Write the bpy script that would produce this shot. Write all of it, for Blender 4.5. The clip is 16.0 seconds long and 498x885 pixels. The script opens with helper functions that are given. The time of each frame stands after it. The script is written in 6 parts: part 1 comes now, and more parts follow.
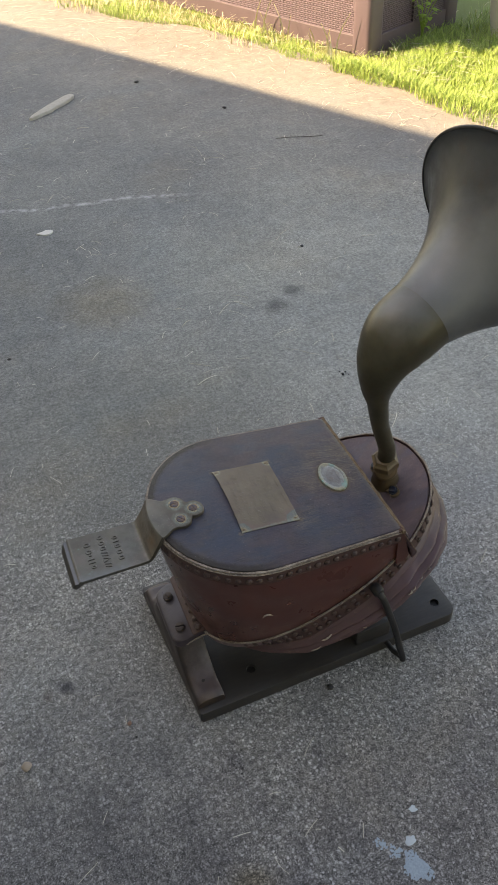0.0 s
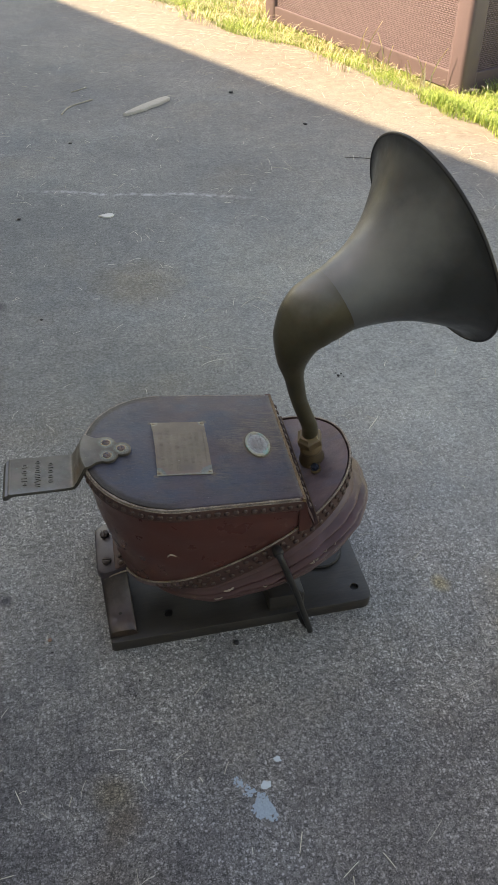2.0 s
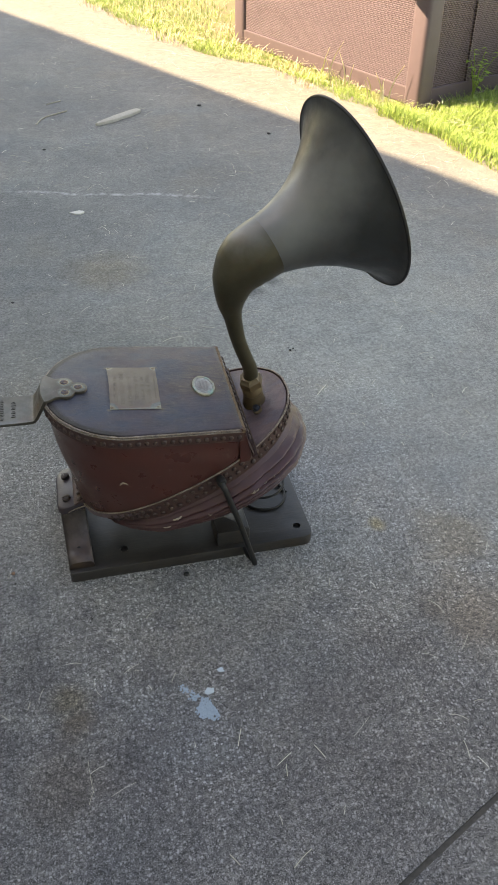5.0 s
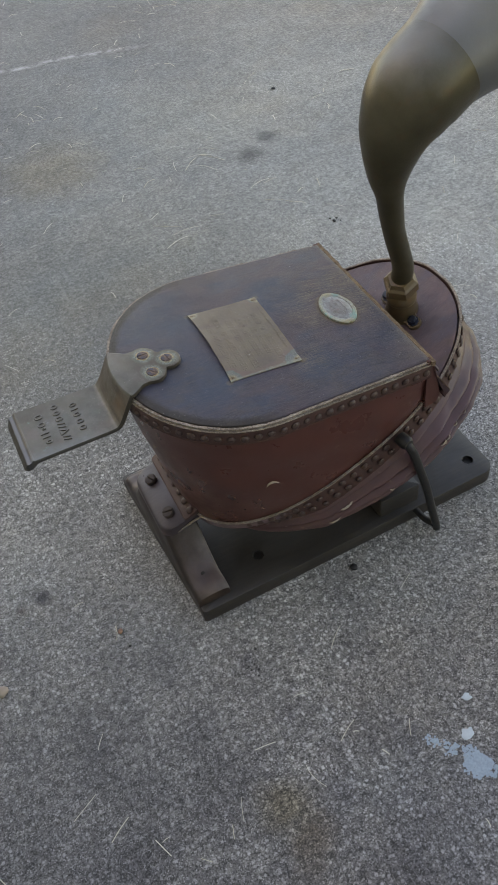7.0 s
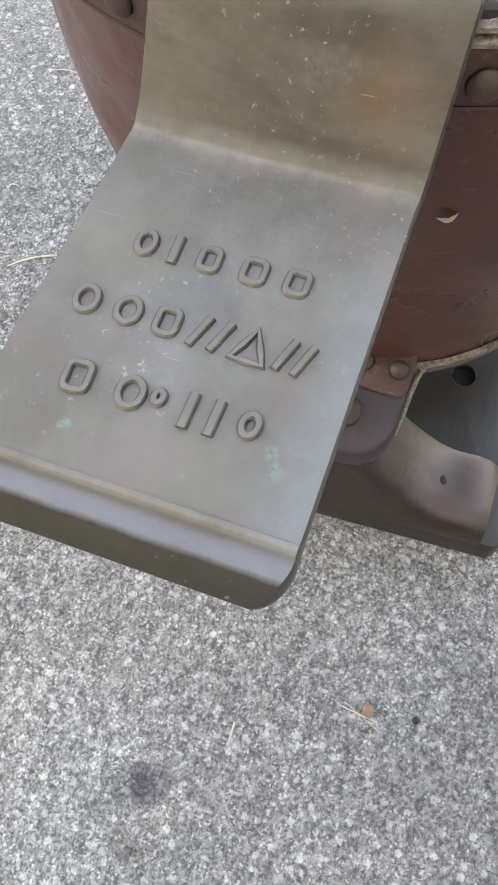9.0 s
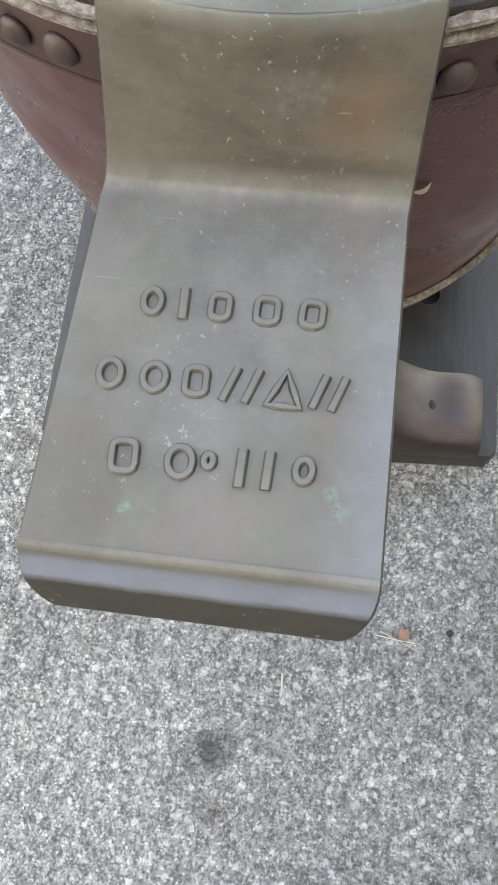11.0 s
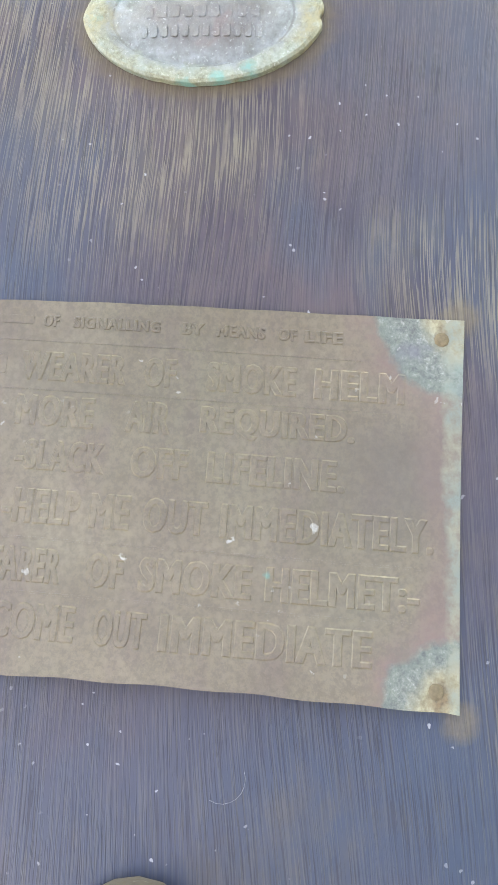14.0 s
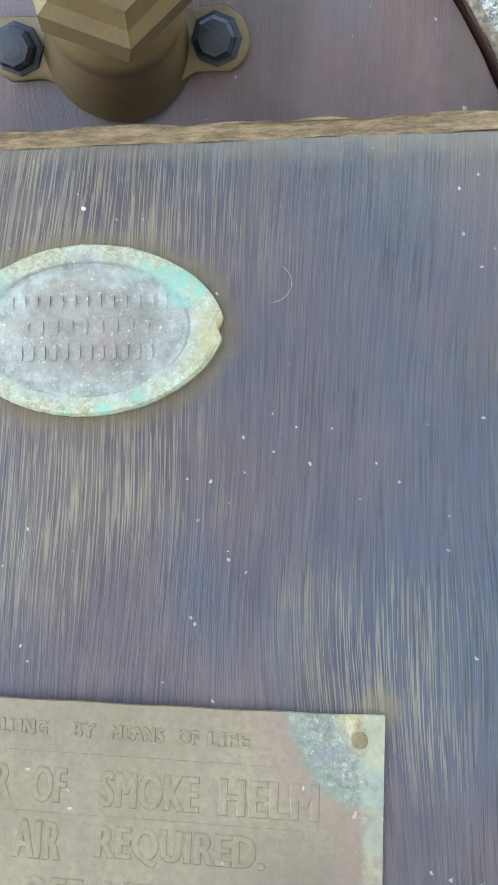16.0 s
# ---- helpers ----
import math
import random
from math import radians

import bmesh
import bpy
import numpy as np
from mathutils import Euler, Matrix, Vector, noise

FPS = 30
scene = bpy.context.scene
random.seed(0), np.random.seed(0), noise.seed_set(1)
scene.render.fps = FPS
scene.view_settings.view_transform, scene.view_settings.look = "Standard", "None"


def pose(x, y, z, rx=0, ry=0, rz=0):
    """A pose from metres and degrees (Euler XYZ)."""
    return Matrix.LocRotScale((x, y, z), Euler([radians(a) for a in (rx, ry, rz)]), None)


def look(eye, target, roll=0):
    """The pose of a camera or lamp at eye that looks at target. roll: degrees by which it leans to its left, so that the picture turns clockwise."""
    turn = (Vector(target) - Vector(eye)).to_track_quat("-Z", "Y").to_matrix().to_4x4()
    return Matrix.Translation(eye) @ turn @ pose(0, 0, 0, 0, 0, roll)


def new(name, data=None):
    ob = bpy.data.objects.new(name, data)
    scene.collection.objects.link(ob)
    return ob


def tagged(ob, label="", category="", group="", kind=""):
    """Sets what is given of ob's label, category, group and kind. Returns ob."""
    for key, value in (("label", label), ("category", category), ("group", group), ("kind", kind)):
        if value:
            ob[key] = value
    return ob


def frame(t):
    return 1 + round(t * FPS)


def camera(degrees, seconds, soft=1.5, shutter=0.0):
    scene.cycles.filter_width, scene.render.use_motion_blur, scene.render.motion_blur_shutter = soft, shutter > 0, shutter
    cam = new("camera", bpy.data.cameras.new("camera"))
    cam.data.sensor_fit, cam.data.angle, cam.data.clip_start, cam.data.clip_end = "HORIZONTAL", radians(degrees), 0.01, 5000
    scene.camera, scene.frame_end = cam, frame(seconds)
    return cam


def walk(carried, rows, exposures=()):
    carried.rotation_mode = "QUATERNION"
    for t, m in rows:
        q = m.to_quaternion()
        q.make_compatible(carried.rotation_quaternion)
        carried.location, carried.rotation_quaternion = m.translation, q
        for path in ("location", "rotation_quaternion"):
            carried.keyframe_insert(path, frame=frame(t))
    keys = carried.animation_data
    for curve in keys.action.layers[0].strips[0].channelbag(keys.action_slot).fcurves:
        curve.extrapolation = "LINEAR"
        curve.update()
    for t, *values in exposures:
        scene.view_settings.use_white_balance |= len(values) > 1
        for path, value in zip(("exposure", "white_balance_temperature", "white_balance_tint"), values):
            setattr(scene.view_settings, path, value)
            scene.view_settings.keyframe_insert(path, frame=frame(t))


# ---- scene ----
from mathutils.bvhtree import BVHTree
cam = camera(33.2, 16.0)
EXPOSURES = [(0, 2.10, 10250, 16), (2.0, 2.11, 10000, 15), (4.2, 2.17, 9900, 14), (6.3, 2.57, 9950, 13), (6.6, 2.53, 9950, 13), (7.0, 2.41, 10250, 16), (7.5, 2.95, 10800, 19), (8.0, 3.44, 10700, 19), (8.5, 3.72, 10600, 18), (9.0, 3.72, 10500, 17), (11.5, 3.72, 10200, 14), (12.5, 3.86, 9700, 11), (13.0, 3.95, 9700, 10), (14.0, 3.90, 9850, 12), (15.2, 3.87, 9800, 7), (16.0, 3.96, 9700, 2)]
PATH = [
    (0, (-0.318, -0.708, 1.062), (0.18, 0.685, -0.285), -3.1),
    (0.5, (-0.279, -0.751, 1.048), (0.136, 0.715, -0.247), -1.6),
    (1, (-0.227, -0.803, 1.038), (0.121, 0.702, -0.233), -0.5),
    (1.5, (-0.169, -0.846, 1.037), (0.154, 0.656, -0.243), -0.2),
    (2, (-0.142, -0.898, 1.063), (0.15, 0.594, -0.237), 0.2),
    (2.5, (-0.136, -0.969, 1.084), (0.109, 0.535, -0.21), 0.9),
    (3, (-0.148, -1.037, 1.078), (0.071, 0.491, -0.194), 2.1),
    (3.5, (-0.145, -1.081, 1.091), (0.095, 0.455, -0.167), 3.2),
    (4, (-0.096, -1.103, 1.093), (0.169, 0.452, -0.137), 2.5),
    (4.2, (-0.086, -1.102, 1.095), (0.188, 0.463, -0.121), 2.0),
    (6.3, (-0.246, -0.899, 0.901), (0.254, 0.487, -0.452), -2.1),
    (6.5, (-0.263, -0.84, 0.906), (0.24, 0.521, -0.47), -3.6),
    (7, (-0.291, -0.618, 0.855), (0.158, 0.644, -0.63), -8.5),
    (7.5, (-0.31, -0.378, 0.706), (0.299, 0.64, -0.904), -9.3),
    (8, (-0.352, -0.193, 0.565), (0.4, 0.501, -1.153), -6.0),
    (8.5, (-0.354, -0.111, 0.462), (0.394, 0.405, -1.32), -6.9),
    (9, (-0.343, -0.062, 0.43), (0.369, 0.307, -1.402), -7.9),
    (9.2, (-0.333, -0.05, 0.429), (0.356, 0.269, -1.421), -8.3),
    (11.3, (-0.319, -0.038, 0.454), (0.216, 0.183, -1.46), -15.7),
    (11.5, (-0.313, -0.041, 0.468), (0.228, 0.179, -1.445), -15.4),
    (12, (-0.256, -0.043, 0.481), (0.286, 0.166, -1.433), -15.3),
    (12.3, (-0.202, -0.049, 0.48), (0.317, 0.161, -1.44), -17.1),
    (12.5, (-0.176, -0.051, 0.472), (0.346, 0.136, -1.449), -15.4),
    (13, (-0.129, -0.059, 0.466), (0.32, 0.124, -1.475), -19.0),
    (13.5, (-0.105, -0.052, 0.457), (0.277, 0.117, -1.498), -21.4),
    (14, (-0.08, -0.043, 0.461), (0.214, 0.113, -1.511), -26.1),
    (14.5, (-0.075, -0.042, 0.456), (0.181, 0.116, -1.521), -30.5),
    (15, (-0.057, -0.049, 0.462), (0.17, 0.124, -1.518), -36.8),
    (15.5, (-0.006, -0.055, 0.467), (0.15, 0.082, -1.522), -41.4),
    (16, (0.01, -0.061, 0.45), (0.137, 0.105, -1.539), -53.0),
]
walk(cam, [(t, look(e, g, r)) for t, e, g, r in PATH], EXPOSURES)

# ---- world and sun ----
ELEV, SUNX, SUNY = radians(40), -0.95, 0.30
world = bpy.data.worlds.new("World")
scene.world = world
world.use_nodes = True
wt = world.node_tree
sky = wt.nodes.new("ShaderNodeTexSky")
sky.sky_type, sky.sun_disc = "NISHITA", False
sky.sun_elevation, sky.sun_rotation = ELEV, math.atan2(SUNX, SUNY)
wt.links.new(sky.outputs[0], wt.nodes["Background"].inputs[0])
wt.nodes["Background"].inputs[1].default_value = 0.12
sun = new("sun", bpy.data.lights.new("sun", "SUN"))
sun.data.energy, sun.data.angle, sun.data.color = 4.0, radians(0.5), (1.0, 0.93, 0.82)
sun.matrix_world = look((SUNX * 10, SUNY * 10, 10 * math.tan(ELEV)), (0, 0, 0))


# ---- materials ----
def rgb(*c):
    return (*c, 1.0)


class Mat:
    """A node material on a principled shader, with short helpers."""

    def __init__(self, name, rough=0.6, metal=0.0, coord="Object", spec=0.5):
        self.m = bpy.data.materials.new(name)
        self.m.use_nodes = True
        self.t = self.m.node_tree
        self.b = self.t.nodes["Principled BSDF"]
        self.b.inputs["Roughness"].default_value = rough
        self.b.inputs["Metallic"].default_value = metal
        self.b.inputs["Specular IOR Level"].default_value = spec
        self.tc = self.node("ShaderNodeTexCoord").outputs[coord]

    def node(self, kind, **props):
        n = self.t.nodes.new(kind)
        for k, v in props.items():
            if k == "operation": n.operation = v
            elif k == "blend_type": n.blend_type = v
            elif k == "data_type": n.data_type = v
            elif k == "feature": n.feature = v
            elif k == "noise_dimensions": n.noise_dimensions = v
        return n

    def link(self, a, b):
        self.t.links.new(a, b)

    def mapped(self, scale=(1, 1, 1), rot=(0, 0, 0), loc=(0, 0, 0), src=None):
        n = self.node("ShaderNodeMapping")
        self.link(src or self.tc, n.inputs[0])
        n.inputs["Location"].default_value, n.inputs["Rotation"].default_value, n.inputs["Scale"].default_value = loc, rot, scale
        return n.outputs[0]

    def noise(self, scale, detail=4.0, rough=0.55, src=None, distort=0.0):
        n = self.node("ShaderNodeTexNoise")
        self.link(src or self.tc, n.inputs["Vector"])
        n.inputs["Scale"].default_value, n.inputs["Detail"].default_value = scale, detail
        n.inputs["Roughness"].default_value, n.inputs["Distortion"].default_value = rough, distort
        return n.outputs[0]

    def voronoi(self, scale, src=None, feature="F1", out=0):
        n = self.node("ShaderNodeTexVoronoi", feature=feature)
        self.link(src or self.tc, n.inputs["Vector"])
        n.inputs["Scale"].default_value = scale
        return n.outputs[out]

    def ramp(self, fac, stops):
        n = self.node("ShaderNodeValToRGB")
        self.link(fac, n.inputs[0])
        e = n.color_ramp.elements
        while len(e) < len(stops):
            e.new(0.5)
        for el, (p, c) in zip(e, stops):
            el.position, el.color = p, c if len(c) == 4 else (*c, 1)
        return n.outputs[0]

    def step(self, fac, lo, hi, a=0.0, b=1.0):
        n = self.node("ShaderNodeMapRange")
        self.link(fac, n.inputs[0])
        for i, v in enumerate((lo, hi, a, b)):
            n.inputs[i + 1].default_value = v
        return n.outputs[0]

    def mix(self, fac, a, b, mode="MIX"):
        n = self.node("ShaderNodeMix", data_type="RGBA", blend_type=mode)
        for v, s in ((fac, n.inputs[0]), (a, n.inputs[6]), (b, n.inputs[7])):
            if isinstance(v, (int, float)): s.default_value = v
            elif isinstance(v, tuple): s.default_value = v if len(v) == 4 else (*v, 1)
            else: self.link(v, s)
        return n.outputs[2]

    def math(self, op, a, b=0.0):
        n = self.node("ShaderNodeMath", operation=op)
        for v, s in ((a, n.inputs[0]), (b, n.inputs[1])):
            if isinstance(v, (int, float)): s.default_value = v
            else: self.link(v, s)
        return n.outputs[0]

    def near(self, place, radius, soft, wob=0.0, wscale=20.0):
        """1 round a place of the object's space, falling to 0 past the radius, with an uneven rim."""
        n = self.node("ShaderNodeVectorMath", operation="DISTANCE")
        self.link(self.tc, n.inputs[0])
        n.inputs[1].default_value = place
        d = n.outputs["Value"]
        if wob:
            d = self.math("ADD", d, self.math("MULTIPLY", self.math("SUBTRACT", self.noise(wscale, 5), 0.5), wob * 2))
        return self.step(d, radius + soft, radius - soft)

    def done(self, color, bump=None, strength=0.3, dist=0.001, rough=None, metal=None):
        if isinstance(color, tuple): self.b.inputs["Base Color"].default_value = color if len(color) == 4 else (*color, 1)
        else: self.link(color, self.b.inputs["Base Color"])
        if rough is not None: self.link(rough, self.b.inputs["Roughness"])
        if metal is not None: self.link(metal, self.b.inputs["Metallic"])
        if bump is not None:
            n = self.node("ShaderNodeBump")
            n.inputs["Strength"].default_value, n.inputs["Distance"].default_value = strength, dist
            self.link(bump, n.inputs["Height"])
            self.link(n.outputs[0], self.b.inputs["Normal"])
        return self.m


def concrete():
    k = Mat("concrete", 0.85)
    grain = k.noise(480, 8, 0.82)
    fine = k.noise(900, 3, 0.65, k.mapped((1, 1, 1), loc=(3, 1, 2)))
    mixd = k.math("ADD", k.math("MULTIPLY", grain, 0.8), k.math("MULTIPLY", k.noise(120, 3, 0.6, k.mapped((1, 1, 1), loc=(6, 4, 1))), 0.2))
    speck = k.step(mixd, 0.445, 0.550)
    c = k.mix(speck, (0.054, 0.052, 0.051), (0.305, 0.297, 0.288))
    jig = k.node("ShaderNodeVectorMath", operation="MULTIPLY_ADD")
    nn = k.node("ShaderNodeTexNoise")
    k.link(k.tc, nn.inputs["Vector"])
    nn.inputs["Scale"].default_value, nn.inputs["Detail"].default_value = 600, 3
    k.link(nn.outputs["Color"], jig.inputs[0])
    jig.inputs[1].default_value = (0.0034, 0.0034, 0.0034)
    k.link(k.tc, jig.inputs[2])
    sep = k.node("ShaderNodeSeparateColor")
    k.link(k.voronoi(580, jig.outputs[0], out=1), sep.inputs[0])
    quiet = k.near((-0.34, -0.04, 0), 0.20, 0.10, 0.06, 9)
    calm = k.math("SUBTRACT", 1.0, k.math("MULTIPLY", quiet, 0.32))
    flake = k.math("MULTIPLY", k.step(sep.outputs[0], 0.58, 0.64), k.step(k.voronoi(580, jig.outputs[0]), 0.56, 0.34))
    chip = k.math("MULTIPLY", k.step(sep.outputs[1], 0.80, 0.84), k.step(k.voronoi(580, jig.outputs[0]), 0.50, 0.38))
    big = k.node("ShaderNodeSeparateColor")
    k.link(k.voronoi(215, jig.outputs[0], out=1), big.inputs[0])
    lump = k.math("MULTIPLY", k.step(big.outputs[0], 0.66, 0.70), k.step(k.voronoi(215, jig.outputs[0]), 0.46, 0.30))
    c = k.mix(k.math("MULTIPLY", quiet, 0.18), c, (0.230, 0.227, 0.219))
    c = k.mix(k.math("MULTIPLY", k.math("MULTIPLY", lump, calm), k.step(k.noise(5, 4, 0.6, k.mapped((1, 1, 1), loc=(2, 6, 0))), 0.36, 0.66, 0.42, 0.95)), c, (0.60, 0.597, 0.585))
    flake = k.math("MULTIPLY", flake, calm)
    c = k.mix(k.math("MULTIPLY", flake, k.step(k.noise(800, 4, 0.75), 0.32, 0.66, 0.55, 1.0)), c, (0.56, 0.557, 0.545))
    c = k.mix(k.math("MULTIPLY", chip, 0.6), c, (0.090, 0.086, 0.082))
    c = k.mix(1.0, c, k.ramp(k.noise(150, 3, 0.7, k.mapped((1, 1, 1), loc=(8, 2, 5))), [(0.40, (0.74, 0.74, 0.74)), (0.60, (1.22, 1.22, 1.21))]), "MULTIPLY")
    c = k.mix(k.math("MULTIPLY", k.step(fine, 0.35, 0.65), 0.22), c, k.mix(1.0, c, (0.65, 0.65, 0.65), "MULTIPLY"))
    c = k.mix(1.0, c, k.ramp(k.noise(13, 5, 0.7), [(0.34, (0.82, 0.82, 0.83)), (0.66, (1.15, 1.14, 1.13))]), "MULTIPLY")
    # the trowelled skin is whole further out, worn to the aggregate near the bellows
    worn = k.step(k.math("ADD", k.noise(1.1, 4, 0.6), k.near((-0.12, -0.42, 0), 0.62, 0.42, 0.12, 3)), 0.46, 1.0, 0.12, 1.0)
    skin = k.mix(k.step(k.noise(170, 6, 0.82), 0.42, 0.60), (0.152, 0.157, 0.150), (0.308, 0.312, 0.296))
    skin = k.mix(k.step(k.noise(24, 7, 0.78), 0.38, 0.66), k.mix(1.0, skin, (0.78, 0.78, 0.78), "MULTIPLY"), k.mix(1.0, skin, (1.08, 1.08, 1.06), "MULTIPLY"))
    skin = k.mix(1.0, skin, k.ramp(k.noise(85, 3, 0.7, k.mapped((1, 1, 1), loc=(3, 7, 1))), [(0.40, (0.84, 0.84, 0.84)), (0.60, (1.13, 1.13, 1.12))]), "MULTIPLY")
    c = k.mix(worn, skin, c)
    tone = k.noise(2.3, 5, 0.6)
    c = k.mix(1.0, c, k.ramp(tone, [(0.3, (0.78, 0.78, 0.80)), (0.7, (1.12, 1.10, 1.06))]), "MULTIPLY")
    blue = k.step(k.noise(3.7, 3, 0.5, k.mapped((1, 1, 1), loc=(7, 3, 0))), 0.52, 0.72)
    c = k.mix(k.math("MULTIPLY", blue, 0.32), c, k.mix(1.0, c, (0.86, 1.0, 1.12), "MULTIPLY"))
    brown = k.step(k.noise(2.9, 4, 0.6, k.mapped((1, 1, 1), loc=(-4, 9, 0))), 0.55, 0.78)
    c = k.mix(k.math("MULTIPLY", brown, 0.45), c, k.mix(1.0, c, (1.16, 0.98, 0.78), "MULTIPLY"))
    # stains at places, then broad soft areas multiplied lighter or darker
    for place, r, col, amt, wob in (
            ((0.302, 0.798, 0), 0.026, (0.30, 0.30, 0.32), 0.75, 0.03), ((0.365, 0.842, 0), 0.02, (0.30, 0.30, 0.32), 0.7, 0.03),
            ((0.337, -0.086, 0), 0.014, (1.35, 1.08, 0.55), 0.65, 0.018), ((-0.212, -0.345, 0), 0.026, (0.86, 0.76, 0.56), 0.85, 0.02), ((-0.206, -0.385, 0), 0.022, (0.82, 0.68, 0.52), 0.7, 0.025), ((-0.22, -0.47, 0), 0.05, (0.82, 0.72, 0.62), 0.6, 0.05),
            ((0.43, -0.31, 0), 0.07, (1.0, 0.84, 0.68), 0.6, 0.06), ((0.46, -0.14, 0), 0.06, (1.0, 0.85, 0.66), 0.6, 0.05),
            ((-0.52, 0.62, 0), 0.11, (0.75, 0.62, 0.46), 0.7, 0.08), ((-0.42, 0.92, 0), 0.03, (0.35, 0.33, 0.33), 0.8, 0.03),
            ((-0.62, 1.0, 0), 0.035, (0.35, 0.33, 0.33), 0.8, 0.03), ((-0.360, 0.013, 0), 0.011, (0.24, 0.24, 0.27), 0.95, 0.016),
            ((-0.389, 0.006, 0), 0.007, (0.50, 0.44, 0.42), 0.8, 0.014), ((-0.06, 0.98, 0), 0.09, (1.05, 0.9, 0.7), 0.6, 0.07),
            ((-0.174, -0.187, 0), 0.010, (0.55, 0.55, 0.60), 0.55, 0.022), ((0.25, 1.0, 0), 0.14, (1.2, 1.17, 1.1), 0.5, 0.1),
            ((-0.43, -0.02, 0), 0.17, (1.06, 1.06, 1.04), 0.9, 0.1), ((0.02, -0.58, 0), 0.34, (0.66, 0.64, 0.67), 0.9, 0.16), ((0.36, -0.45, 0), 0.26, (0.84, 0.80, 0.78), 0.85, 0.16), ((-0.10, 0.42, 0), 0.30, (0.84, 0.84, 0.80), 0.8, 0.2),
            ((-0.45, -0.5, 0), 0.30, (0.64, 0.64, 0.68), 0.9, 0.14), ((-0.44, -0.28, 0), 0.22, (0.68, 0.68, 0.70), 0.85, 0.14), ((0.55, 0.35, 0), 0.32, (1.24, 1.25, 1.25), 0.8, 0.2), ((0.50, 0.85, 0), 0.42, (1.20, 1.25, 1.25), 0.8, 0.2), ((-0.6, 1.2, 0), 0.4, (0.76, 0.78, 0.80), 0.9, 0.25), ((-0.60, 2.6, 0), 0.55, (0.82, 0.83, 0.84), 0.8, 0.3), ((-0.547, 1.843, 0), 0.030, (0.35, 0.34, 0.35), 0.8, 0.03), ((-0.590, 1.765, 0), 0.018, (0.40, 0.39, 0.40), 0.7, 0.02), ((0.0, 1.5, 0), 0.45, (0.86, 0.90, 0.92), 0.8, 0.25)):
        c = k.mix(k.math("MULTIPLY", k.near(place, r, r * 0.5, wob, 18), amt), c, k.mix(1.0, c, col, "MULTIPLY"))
    # a faint chalky drag mark
    u = k.mapped((1, 1, 1), rot=(0, 0, radians(13)), loc=(0, 0, 0))
    sx = k.node("ShaderNodeSeparateXYZ")
    k.link(u, sx.inputs[0])
    line = k.step(k.math("ABSOLUTE", k.math("ADD", k.math("SUBTRACT", sx.outputs[1], 1.468), k.math("MULTIPLY", k.math("SUBTRACT", k.noise(3, 2), 0.5), 0.10))), 0.016, 0.003)
    ends = k.math("MULTIPLY", k.step(sx.outputs[0], -0.70, -0.60), k.step(sx.outputs[0], 0.05, -0.15))
    broken = k.step(k.noise(45, 4), 0.42, 0.60)
    c = k.mix(k.math("MULTIPLY", k.math("MULTIPLY", k.math("MULTIPLY", line, ends), broken), 0.6), c, (0.5, 0.5, 0.5))
    # pale dust and chaff towards the verge; sun's warmth put into its colour
    vd = k.node("ShaderNodeVectorMath", operation="DOT_PRODUCT")
    k.link(k.tc, vd.inputs[0])
    vd.inputs[1].default_value = (0.881, 0.472, 0)
    verge = k.step(k.math("ADD", vd.outputs["Value"], k.math("MULTIPLY", k.noise(7, 5, 0.65), 0.5)), 1.75, 2.15)
    c = k.mix(k.math("MULTIPLY", verge, 0.65), c, k.mix(k.step(k.noise(28, 8, 0.78), 0.36, 0.64), (0.125, 0.098, 0.076), (0.27, 0.228, 0.19)))
    h = k.math("ADD", k.math("MULTIPLY", speck, worn), k.math("MULTIPLY", grain, 0.3))
    return k.done(c, h, 0.22, 0.001)


def soil():
    k = Mat("soil", 0.95)
    c = k.mix(k.noise(6, 6, 0.65), (0.11, 0.088, 0.042), (0.24, 0.20, 0.10))
    c = k.mix(k.step(k.noise(1.7, 4), 0.34, 0.55), c, (0.13, 0.165, 0.045))
    return k.done(c, k.noise(90, 5, 0.7), 0.5, 0.006)


def grass_mat(name, a, b):
    k = Mat(name, 0.6)
    g = k.node("ShaderNodeNewGeometry")
    c = k.mix(g.outputs["Random Per Island"], a, b)
    return k.done(c)


